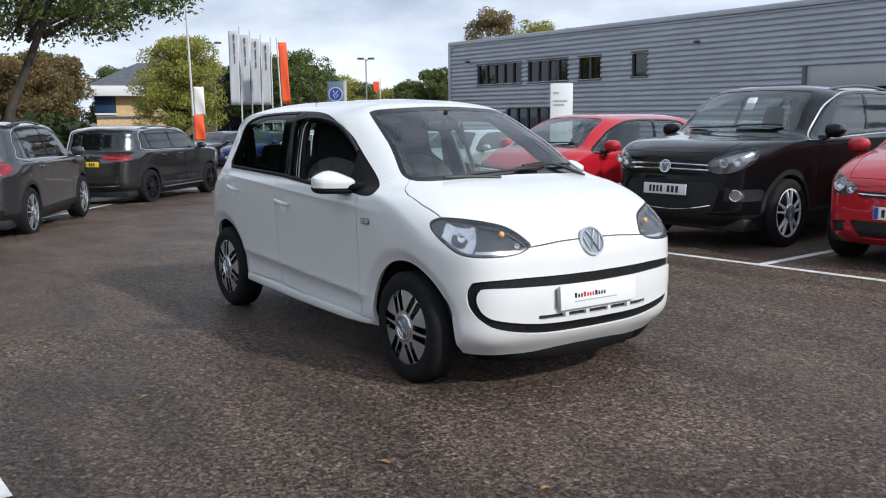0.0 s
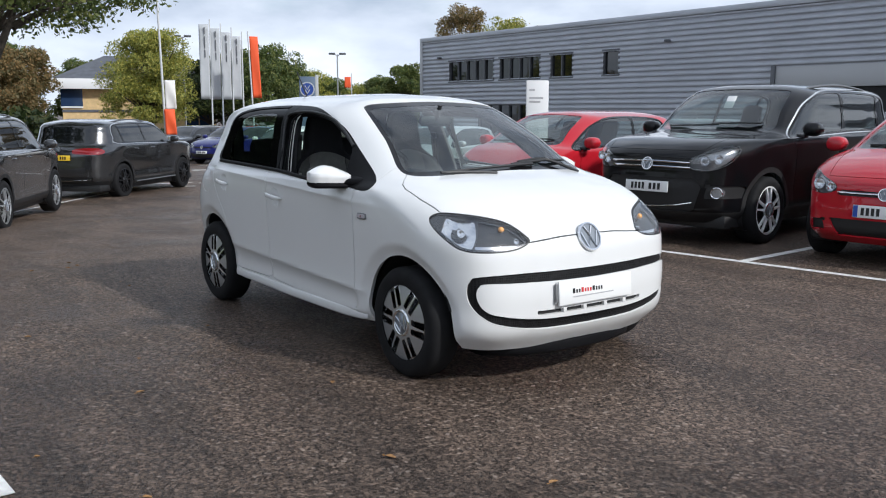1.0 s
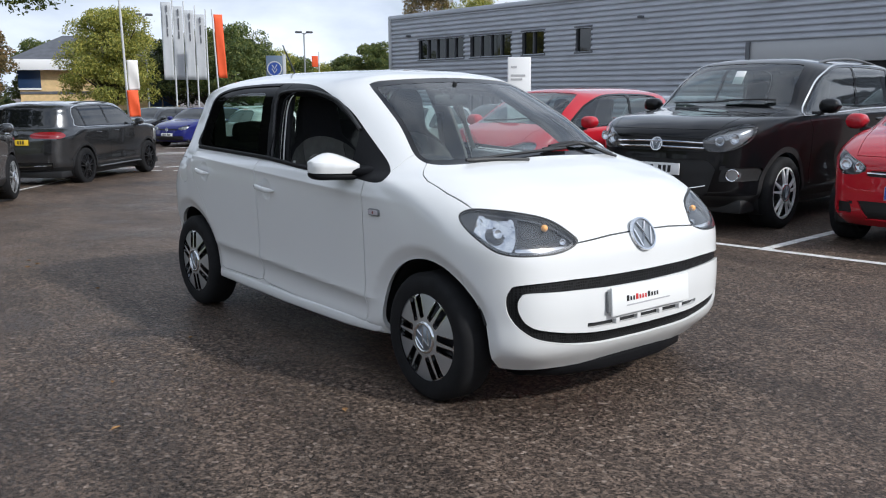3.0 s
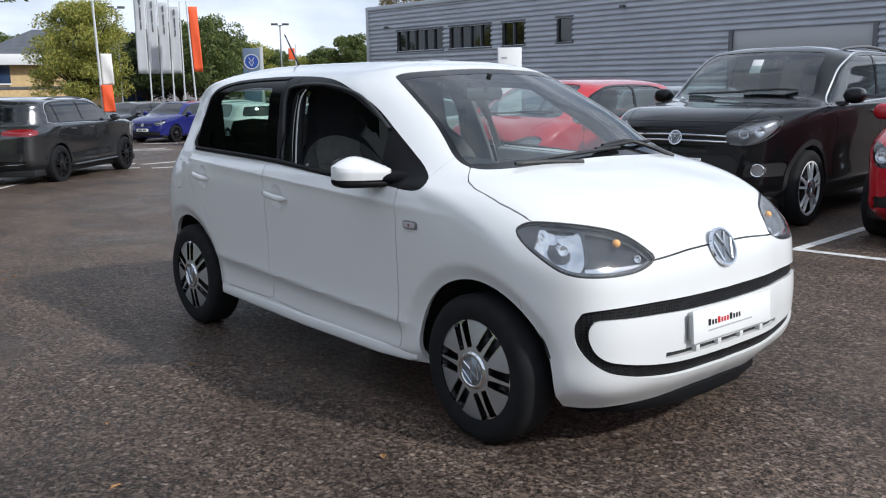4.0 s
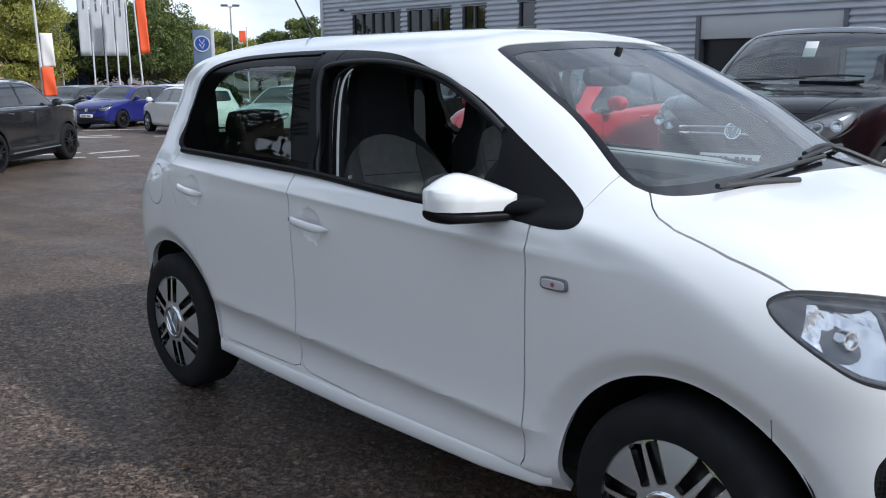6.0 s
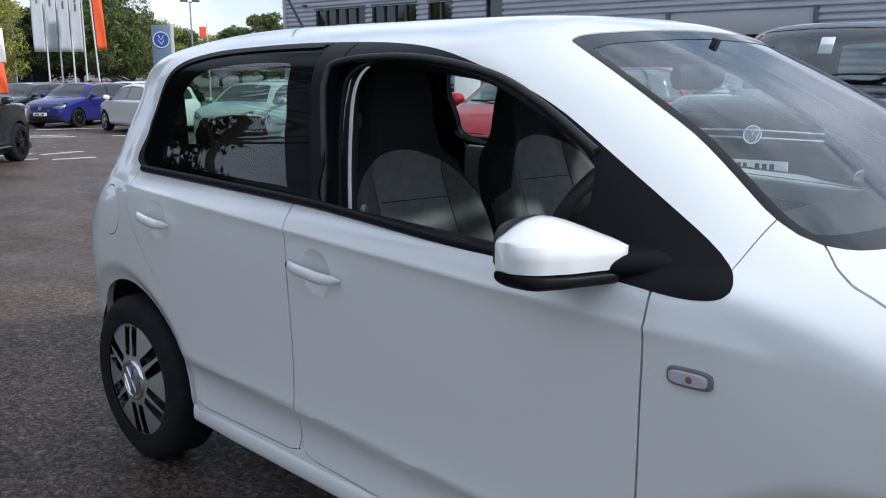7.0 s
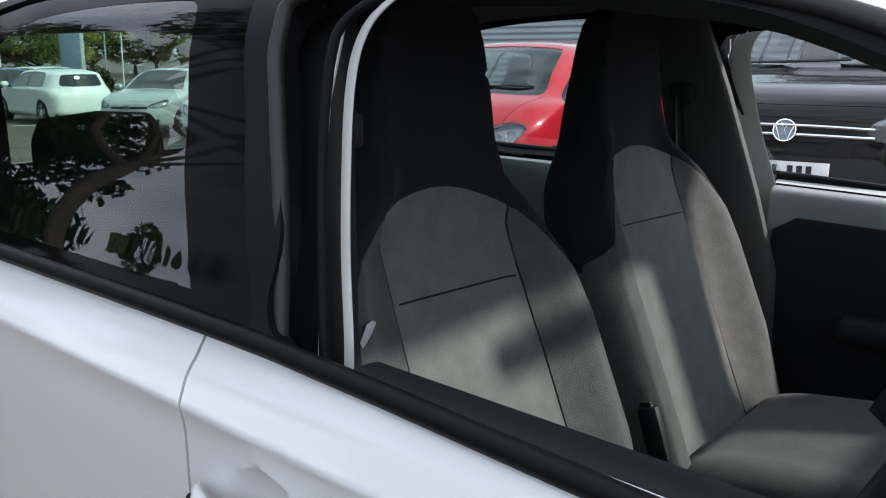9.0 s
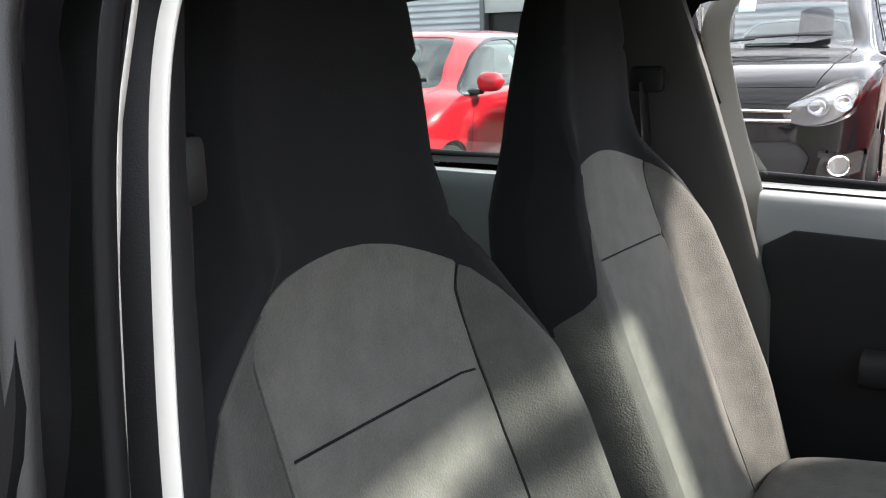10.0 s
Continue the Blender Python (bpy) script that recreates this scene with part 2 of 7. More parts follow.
def tube_bm(bm, points, radius, n=8, closed=False, flat=1.0):
    """Adds a tube along points; radius a number or one for each point."""
    pts = [Vector(p) for p in points]
    k = len(pts)
    rad = radius if isinstance(radius, (list, tuple)) else [radius] * k
    rings, up = [], None
    for i, p in enumerate(pts):
        d = (pts[(i + 1) % k] - pts[i - 1]) if closed else (pts[min(i + 1, k - 1)] - pts[max(i - 1, 0)])
        d.normalize()
        if up is None:
            up = Vector((0, 0, 1)) if abs(d.z) < 0.9 else Vector((1, 0, 0))
        side = d.cross(up).normalized()
        up = side.cross(d).normalized()
        rings.append([bm.verts.new(p + (side * math.cos(2 * math.pi * j / n) + up * math.sin(2 * math.pi * j / n) * flat) * rad[i]) for j in range(n)])
    for i in range(k if closed else k - 1):
        a, b = rings[i], rings[(i + 1) % k]
        for j in range(n):
            bm.faces.new((a[j], a[(j + 1) % n], b[(j + 1) % n], b[j]))
    if not closed:
        bm.faces.new(rings[0][::-1])
        bm.faces.new(rings[-1])
    return bm


def tube(name, points, radius, material, parent=None, n=8, closed=False, label="", flat=1.0):
    bm = tube_bm(bmesh.new(), points, radius, n, closed, flat)
    bmesh.ops.recalc_face_normals(bm, faces=bm.faces[:])
    return part(name, bm, material, parent, label)


def smooth_loop(pts, n=7, closed=True):
    """A Catmull-Rom curve through 2D or 3D points."""
    p = np.array(pts, float)
    k = len(p)
    out = []
    for i in range(k if closed else k - 1):
        a, b, c, d = (p[(i + o) % k] for o in (-1, 0, 1, 2)) if closed else (p[max(i - 1, 0)], p[i], p[i + 1], p[min(i + 2, k - 1)])
        for j in range(n):
            t = j / n
            out.append(0.5 * (2 * b + (c - a) * t + (2 * a - 5 * b + 4 * c - d) * t * t + (3 * b - a - 3 * c + d) * t ** 3))
    if not closed:
        out.append(p[-1])
    return np.array(out)


def poly_distance(x, y, poly):
    """Signed distance of points to a closed 2D outline, negative inside; far from the outline a rough bound."""
    poly = np.array(poly, float)
    lo, hi = poly.min(axis=0), poly.max(axis=0)
    out = np.maximum.reduce([lo[0] - x, x - hi[0], lo[1] - y, y - hi[1]])
    near = out < 0.06
    px, py = x[near], y[near]
    best, inside = np.full(len(px), 1e9), np.zeros(len(px), bool)
    for a, b in zip(poly, np.roll(poly, -1, axis=0)):
        e = b - a
        t = np.clip(((px - a[0]) * e[0] + (py - a[1]) * e[1]) / max(e @ e, 1e-12), 0, 1)
        best = np.minimum(best, (px - a[0] - t * e[0]) ** 2 + (py - a[1] - t * e[1]) ** 2)
        if abs(e[1]) > 1e-12:
            inside ^= ((a[1] > py) != (b[1] > py)) & (px < e[0] * (py - a[1]) / e[1] + a[0])
    best = np.sqrt(best)
    out[near] = np.where(inside, -best, best)
    return out


class Middles:
    """Places, normals and model places of the faces' middles."""
    P = N = Q = None


class Shell:
    """A skin of faces that can be cut along lines and parted into panels. P: places, N: normals, Q: places on the model car, L: a label a face."""

    def __init__(self, P, N, Q, F):
        self.P, self.N, self.Q, self.F = np.array(P, float), np.array(N, float), np.array(Q, float), [tuple(f) for f in F]
        self.L = ["body"] * len(self.F)

    def padded(self):
        """The faces as one array, short ones filled up with their first corner, and the share of each corner."""
        w = max(len(f) for f in self.F)
        a = np.array([f + (f[0],) * (w - len(f)) for f in self.F])
        k = np.array([len(f) for f in self.F])
        return a, (np.arange(w)[None, :] < k[:, None]) / k[:, None]

    def cut(self, fn, eps=1e-5):
        """Splits every face along fn = 0."""
        d = fn(self)
        d = np.where(np.abs(d) < eps, 0.0, d)
        P, N, Q = [], [], []
        base, cache = len(self.P), {}
        v = d[self.padded()[0]]
        crossing = np.nonzero((v.min(axis=1) < 0) & (v.max(axis=1) > 0))[0]
        F, L, more, tags = self.F, self.L, [], []
        for n in crossing:
            f, lab = F[n], L[n]
            v = [d[i] for i in f]
            pos, neg = [], []
            for i, (a, va) in enumerate(zip(f, v)):
                b, vb = f[(i + 1) % len(f)], v[(i + 1) % len(f)]
                if va >= 0:
                    pos.append(a)
                if va <= 0:
                    neg.append(a)
                if va * vb < 0:
                    key = (a, b) if a < b else (b, a)
                    if key not in cache:
                        t = va / (va - vb)
                        cache[key] = base + len(P)
                        P.append(self.P[a] + (self.P[b] - self.P[a]) * t)
                        N.append(self.N[a] + (self.N[b] - self.N[a]) * t)
                        Q.append(self.Q[a] + (self.Q[b] - self.Q[a]) * t)
                    pos.append(cache[key])
                    neg.append(cache[key])
            kept = [poly for poly in (pos, neg) if len(poly) > 2]
            F[n] = tuple(kept[0])
            for poly in kept[1:]:
                more.append(tuple(poly))
                tags.append(lab)
        if P:
            self.P, self.N, self.Q = np.vstack([self.P, P]), np.vstack([self.N, N]), np.vstack([self.Q, Q])
            self.N /= np.linalg.norm(self.N, axis=1)[:, None]
        self.F, self.L = F + more, L + tags
        return self

    def mid(self):
        """The shell of the faces' middles, for marking."""
        out = Middles()
        a, w = self.padded()
        out.P, out.N, out.Q = ((arr[a] * w[..., None]).sum(axis=1) for arr in (self.P, self.N, self.Q))
        return out

    def region(self, fn, label, only=("body",)):
        """Cuts along fn = 0 and labels what lies inside."""
        self.cut(fn)
        inside = fn(self.mid()) < 0
        self.L = [label if i and lab in only else lab for i, lab in zip(inside, self.L)]
        return self

    def gap(self, fn, width=0.0022, only=None):
        """Takes out a narrow joint along fn = 0."""
        for o in (0, width, -width):
            self.cut(lambda s: fn(s) - o)
        d = np.abs(fn(self.mid())) < width
        self.L = ["joint" if i and (only is None or lab in only) else lab for i, lab in zip(d, self.L)]
        return self

    def mirrored(self):
        """The whole skin, from the half with y <= 0."""
        n = len(self.P)
        axis = np.abs(self.P[:, 1]) < 1e-6
        index = np.where(axis, np.arange(n), np.cumsum(~axis) - 1 + n)
        flip = np.array([1, -1, 1])
        self.P, self.N, self.Q = (np.vstack([a, (a * flip)[~axis]]) for a in (self.P, self.N, self.Q))
        self.F = self.F + [tuple(int(index[i]) for i in f[::-1]) for f in self.F]
        self.L = self.L + [lab + "~" for lab in self.L]
        return self

    def panel(self, labels, name, material, parent, depth=0.012, shift=0.0, label=""):
        """One panel, with its rim turned inwards by depth and the whole shifted along the normals."""
        faces = [f for f, lab in zip(self.F, self.L) if lab in labels]
        if not faces:
            return None
        used = sorted({i for f in faces for i in f})
        at = {v: i for i, v in enumerate(used)}
        P, N = self.P[used] + self.N[used] * shift, self.N[used]
        F = [tuple(at[i] for i in f) for f in faces]
        if depth:
            edges = {}
            for f in F:
                for a, b in zip(f, f[1:] + f[:1]):
                    edges[(a, b)] = 1
            rim = [(a, b) for a, b in edges if (b, a) not in edges]
            vs = sorted({i for e in rim for i in e})
            outer, inner = {v: len(P) + i for i, v in enumerate(vs)}, {v: len(P) + len(vs) + i for i, v in enumerate(vs)}
            if vs:
                side = {v: np.zeros(3) for v in vs}
                for a, b in rim:
                    o = np.cross(P[b] - P[a], N[a])
                    side[a] = side[a] + o
                    side[b] = side[b] + o
                S = np.array([side[v] / (np.linalg.norm(side[v]) + 1e-12) for v in vs])
                P = np.vstack([P, P[vs], P[vs] - N[vs] * depth])
                N = np.vstack([N, S, S])
                F += [(outer[b], outer[a], inner[a], inner[b]) for a, b in rim]
        return mesh_of(name, P, F, material, N, True, parent, label)


# ---- the cars' common form ----
# around the car from the middle of the nose to the middle of the tail: how far along, how far out, weight of the nose's and the tail's heights
ALONG = (1.0, 0.994, 0.966, 0.908, 0.83, 0.74, 0.59, 0.44, 0.29, 0.155, 0.070, 0.022, 0.004, 0.0)
OUT = (0.0, 0.46, 0.83, 0.955, 0.988, 0.996, 1.0, 1.0, 1.0, 0.99, 0.942, 0.785, 0.44, 0.0)
NOSE = (1.0, 0.96, 0.62, 0.25, 0.06, 0, 0, 0, 0, 0, 0, 0, 0, 0)
TAIL = (0, 0, 0, 0, 0, 0, 0, 0, 0.06, 0.28, 0.62, 0.9, 1.0, 1.0)
FORWARD = (0, 0, 0, 0, 0, 0, 0, 0, 0, 0.004, 0.018, 0.020, 0.005, 0)
DRAWN = (0, 0, 0, 0, 0, 0, 0, 0, 0, 0.012, 0.045, 0.075, 0.05, 0)
# rings from the lower edge to the roof's middle: front x, rear x, half width, height at nose, side and tail
RINGS = ((1.70, -1.68, 0.750, 0.185, 0.222, 0.25), (1.778, -1.725, 0.797, 0.28, 0.29, 0.33), (1.80, -1.745, 0.800, 0.42, 0.43, 0.45),
         (1.787, -1.74, 0.813, 0.58, 0.59, 0.60), (1.748, -1.72, 0.824, 0.735, 0.75, 0.75), (1.50, -1.68, 0.828, 0.925, 0.895, 0.90),
         (1.31, -1.655, 0.818, 0.990, 0.950, 0.98), (1.13, -1.63, 0.787, 1.035, 0.985, 1.04), (0.77, -1.57, 0.700, 1.245, 1.185, 1.20), (0.385, -1.51, 0.578, 1.425, 1.385, 1.355),
         (0.29, -1.46, 0.345, 1.452, 1.452, 1.40), (0.19, -1.42, 0.0, 1.462, 1.479, 1.415))

BOXY = (RINGS[0], RINGS[1], RINGS[2], (1.797, -1.745, 0.815, 0.60, 0.59, 0.60), (1.780, -1.735, 0.828, 0.775, 0.76, 0.76), (1.66, -1.705, 0.834, 0.915, 0.895, 0.90),
        (1.40, -1.68, 0.828, 0.985, 0.950, 0.98), (1.13, -1.655, 0.798, 1.035, 0.985, 1.04), (0.80, -1.61, 0.738, 1.25, 1.19, 1.21), (0.43, -1.56, 0.648, 1.425, 1.395, 1.375),
        (0.31, -1.50, 0.43, 1.458, 1.458, 1.425), (0.19, -1.46, 0.0, 1.466, 1.479, 1.44))


def hermite(ctrl, per):
    """Samples a smooth curve through ctrl (k, ..., 3), per steps a span."""
    c = np.array(ctrl, float)
    k = len(c)
    h = np.linalg.norm(np.diff(c, axis=0), axis=-1)
    h = np.maximum(h.reshape(k - 1, -1).mean(axis=1), 1e-3)
    slope = np.diff(c, axis=0) / h.reshape(-1, *([1] * (c.ndim - 1)))
    m = np.empty_like(c)
    m[0], m[-1] = slope[0], slope[-1]
    for i in range(1, k - 1):
        m[i] = (slope[i - 1] * h[i] + slope[i] * h[i - 1]) / (h[i] + h[i - 1])
    out = []
    for i in range(k - 1):
        for j in range(per + (i == k - 2)):
            t = j / per
            a, b = 2 * t ** 3 - 3 * t * t + 1, t ** 3 - 2 * t * t + t
            out.append(a * c[i] + b * h[i] * m[i] + (1 - a) * c[i + 1] + (t ** 3 - t * t) * h[i] * m[i + 1])
    return np.array(out)


def car_net(rings=RINGS):
    rows = []
    for i, (xf, xr, hw, zf, zs, zr) in enumerate(rings):
        k = min(1.0, max(0.0, (i - 4) / 2))             # the upper rings draw in towards the tail
        rows.append([(xr + (xf - xr) * (a + k * f), -hw * (o - k * d), zs + (zf - zs) * g + (zr - zs) * h) for a, o, g, h, f, d in zip(ALONG, OUT, NOSE, TAIL, FORWARD, DRAWN)])
    return np.array(rows)


def car_grid(net, per_s, per_v):
    g = hermite(net, per_v)                             # along the rings' heights
    g = hermite(np.swapaxes(g, 0, 1), per_s)            # around
    g[0, :, 1] = g[-1, :, 1] = 0.0
    g[:, -1, 1] = 0.0
    return g


def car_shell(warp=None, per_s=12, per_v=8, sculpt=None, rings=RINGS):
    """The half skin of a car; warp: turns places on the model car into places on this one."""
    net = car_net()
    q = car_grid(net, per_s, per_v)
    p = q if warp is None else car_grid(warp(car_net(rings).reshape(-1, 3)).reshape(net.shape), per_s, per_v)
    if sculpt is not None:
        p = sculpt(p)
    n = np.cross(np.gradient(p, axis=0), np.gradient(p, axis=1))
    n /= np.linalg.norm(n, axis=2)[..., None] + 1e-12
    n[:, -1] = n[:, -2] * np.array((1, 0, 1))
    n /= np.linalg.norm(n, axis=2)[..., None] + 1e-12
    n[0, :, 1] = n[-1, :, 1] = 0.0
    if n[len(n) // 2, 10, 1] > 0:
        n, flip = -n, True
    else:
        flip = False
    a, b = p.shape[:2]
    F = []
    for i in range(a - 1):
        for j in range(b - 1):
            f = (i * b + j, (i + 1) * b + j, (i + 1) * b + j + 1, i * b + j + 1)
            F.append(f if not flip else f[::-1])
    return Shell(p.reshape(-1, 3), n.reshape(-1, 3), q.reshape(-1, 3), F)


def side_poly(poly, ymax=-0.3):
    """A region drawn on the side view (along, height) of the model car."""
    return lambda s: np.maximum(poly_distance(s.Q[:, 0], s.Q[:, 2], poly), s.Q[:, 1] - ymax)


def front_poly(poly, xmin):
    """A region drawn on the front view (across, height) of the model car."""
    return lambda s: np.maximum(poly_distance(s.Q[:, 1], s.Q[:, 2], poly), xmin - s.Q[:, 0])


def rear_poly(poly, xmax):
    return lambda s: np.maximum(poly_distance(s.Q[:, 1], s.Q[:, 2], poly), s.Q[:, 0] - xmax)


def arch(x, z, r, ymax=-0.4):
    return lambda s: np.maximum(np.hypot(s.P[:, 0] - x, s.P[:, 2] - z) - r, s.P[:, 1] - ymax)


# outlines on the model car
WINDOWS = smooth_loop([(-1.082, 1.022), (-1.118, 1.13), (-1.118, 1.25), (-1.075, 1.338), (-0.93, 1.378), (-0.7, 1.394), (-0.42, 1.400), (-0.1, 1.392), (0.13, 1.362),
                       (0.377, 1.288), (0.56, 1.200), (0.76, 1.085), (0.915, 0.992), (0.925, 0.955), (0.85, 0.944), (0.70, 0.955), (0.3, 0.978), (-0.4, 1.002)], 5)
WINDSCREEN = smooth_loop([(0.0, 1.037), (-0.3, 1.031), (-0.52, 1.023), (-0.618, 1.028), (-0.628, 1.06), (-0.60, 1.13), (-0.545, 1.28), (-0.505, 1.372), (-0.47, 1.398), (-0.35, 1.412), (0.0, 1.424),
                          (0.35, 1.412), (0.47, 1.398), (0.505, 1.372), (0.545, 1.28), (0.60, 1.13), (0.628, 1.06), (0.618, 1.028), (0.52, 1.023), (0.3, 1.031)], 5)
WINDOWS_LONG = np.array([(x if x > -0.4 else -0.4 + (x + 0.4) * 1.20, z) for x, z in WINDOWS])
REAR_GLASS = smooth_loop([(0, 1.02), (-0.45, 1.03), (-0.52, 1.08), (-0.47, 1.26), (-0.42, 1.32), (-0.2, 1.335), (0, 1.338), (0.2, 1.335), (0.42, 1.32), (0.47, 1.26), (0.52, 1.08), (0.45, 1.03)], 4)

REAR_GLASS_WIDE = smooth_loop([(0, 0.99), (-0.46, 1.00), (-0.545, 1.05), (-0.515, 1.24), (-0.46, 1.335), (-0.2, 1.352), (0, 1.355), (0.2, 1.352), (0.46, 1.335), (0.515, 1.24), (0.545, 1.05), (0.46, 1.00)], 4)


def wheel_mesh(kind="cover"):
    """Verts, faces and normals of a wheel's face with real slots; it looks along -y."""
    R = 0.19
    rs = np.concatenate([np.linspace(0.0, 0.05, 4), np.linspace(0.058, R - 0.012, 14), [R - 0.006, R]])
    na = 120
    P, F = [], []
    for i in range(na):
        a = 2 * math.pi * i / na
        for r in rs:
            dome = -0.016 * (1 - (r / R) ** 2) + (0.012 * max(0, (r - R + 0.012) / 0.012) ** 2)
            P.append((r * math.cos(a), dome, r * math.sin(a)))
    k = len(rs)
    for i in range(na):
        for j in range(k - 1):
            F.append((i * k + j, i * k + j + 1, ((i + 1) % na) * k + j + 1, ((i + 1) % na) * k + j))
    P = np.array(P)
    N = np.column_stack([0.25 * P[:, 0] / R, -np.ones(len(P)), 0.25 * P[:, 2] / R])
    N /= np.linalg.norm(N, axis=1)[:, None]
    sh = Shell(P, N, P, F)

    def slots(s):
        x, z = s.P[:, 0], s.P[:, 2]
        d = np.full(len(x), 1.0)
        if kind == "cover":
            for i in range(6):
                for o in (-0.022, 0.022):
                    a = math.radians(60 * i + 25)
                    u, w = x * math.cos(a) + z * math.sin(a), -x * math.sin(a) + z * math.cos(a) - o
                    du, dw = np.abs(u - 0.126) - 0.043, np.abs(w) - 0.0080 - 0.055 * np.clip(u - 0.08, 0, 1)
                    d = np.minimum(d, np.hypot(np.maximum(du, 0), np.maximum(dw, 0)) + np.minimum(np.maximum(du, dw), 0) - 0.004)
        else:
            for i in range(5):
                for o, half in ((0.0, 0.175), (36.0, 0.395)):
                    a = math.radians(72 * i + 18 + o)
                    ang = np.abs((np.arctan2(z, x) - a + math.pi) % (2 * math.pi) - math.pi)
                    r = np.hypot(x, z)
                    d = np.minimum(d, np.maximum.reduce([(ang - half) * r + 0.012 * (1 - (r / R)), 0.062 - r, r - 0.170]))
        return d
    sh.region(slots, "slot")
    if kind == "cover":
        sh.region(lambda s: slots(s) - 0.0035, "edge")
    return sh


def wheel(parent, x, y, z, radius, width, mats, kind="cover", name="wheel", turn=0.0):
    """A wheel whose outer face looks along -y, or along +y for y > 0."""
    e = new(name)
    e.parent = parent
    e.matrix_local = pose(x, y, z, 0, 0, 0 if y < 0 else 180) @ pose(0, 0, 0, 0, -turn, 0)
    k = radius / 0.287
    w = width / 2
    rr = 0.206 * k if kind == "cover" else radius * 0.76
    prof = [(rr - 0.012, w), (rr, w + 0.002), (radius * 0.86, w + 0.010), (radius * 0.955, w - 0.004), (radius, w - 0.022), (radius, 0.0), (radius, -w + 0.022), (radius * 0.955, -w + 0.004), (radius * 0.86, -w - 0.010),
            (rr, -w - 0.002), (rr - 0.012, -w + 0.004), (rr - 0.014, w - 0.01)]
    prof = [(r, -h) for r, h in prof]
    key = (kind, round(radius, 3), round(width, 3), mats[0].name)
    if key not in WHEELS:
        vs, fs = lathe(prof, 56)
        t = mesh_of("tyre", vs, fs, RUBBER, None, True, e)
        sh = wheel_mesh(kind)
        scale = rr / 0.19
        sh.P[:, 0] *= scale
        sh.P[:, 2] *= scale
        sh.P[:, 1] -= w - 0.006
        r = sh.panel({"body"}, "rim", mats[0], e, depth=0.02)
        edge = sh.panel({"edge"}, "slot_edge", CHROME, e, 0.022, 0.0004)
        vs, fs = lathe([(0.0, -w + 0.05), (rr - 0.01, -w + 0.05)], 32)
        b = mesh_of("brake_disc", vs, [f[::-1] for f in fs], mats[1], None, True, e)
        vs, fs = lathe([(0.0, -w - 0.0135), (0.058 * k, -w - 0.0125), (0.0585 * k, -w - 0.006)], 28)
        c = mesh_of("hub_cap", vs, fs, mats[2], None, True, e)
        vs, fs = lathe([(0.0555 * k, -w - 0.008), (0.058 * k, -w - 0.0155), (0.068 * k, -w - 0.016), (0.075 * k, -w - 0.002)], 36)
        g = mesh_of("cap_ring", vs, fs, mats[3], None, True, e)
        bm = bmesh.new()
        for line in ([(-0.022, 0.045), (0.0, 0.006), (0.022, 0.045)], [(-0.045, 0.020), (-0.021, -0.042), (0.0, -0.002), (0.021, -0.042), (0.045, 0.020)]):
            tube_bm(bm, [(u * k, -w - 0.0135, q * k) for u, q in line], 0.0048 * k, 6)
        m_ = part("cap_emblem", bm, mats[3], e)
        WHEELS[key] = tuple(o for o in (t, r, b, c, g, m_, edge) if o is not None)
    else:
        for o in WHEELS[key]:
            c = o.copy()
            scene.collection.objects.link(c)
            c.parent = e
    return e


WHEELS = {}


def fall(x):
    """The yard's height: level about the white car, falling gently towards -x."""
    return -0.75 * (1 - math.exp(-max(0.0, -(x + 3)) / 12))


# ---- ground ----
def build_ground():
    k = np.linspace(-1, 1, 141)
    xs = np.sinh(k * 5.2) / math.sinh(5.2) * 600 - 4
    ys = np.sinh(k * 5.2) / math.sinh(5.2) * 600 + 2
    vs = [(x, y, fall(x)) for x in xs for y in ys]
    n = len(ys)
    fs = [(i * n + j, (i + 1) * n + j, (i + 1) * n + j + 1, i * n + j + 1) for i in range(n - 1) for j in range(n - 1)]
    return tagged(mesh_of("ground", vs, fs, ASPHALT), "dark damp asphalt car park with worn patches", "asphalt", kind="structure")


def road_line(a, b, width=0.1, name="road_marking"):
    a, b = Vector((*a, 0)), Vector((*b, 0))
    d = (b - a).normalized()
    s = Vector((-d.y, d.x, 0)) * width / 2
    n = max(2, int((b - a).length / 0.5))
    vs, fs = [], []
    for i in range(n + 1):
        p = a + (b - a) * i / n
        for o in (-1, 1):
            q = p + s * o
            vs.append((q.x, q.y, fall(q.x) + 0.004))
    for i in range(n):
        fs.append((2 * i, 2 * i + 2, 2 * i + 3, 2 * i + 1))
    return tagged(mesh_of(name, vs, fs, LINE), "worn white painted parking bay line", "road marking", kind="structure")


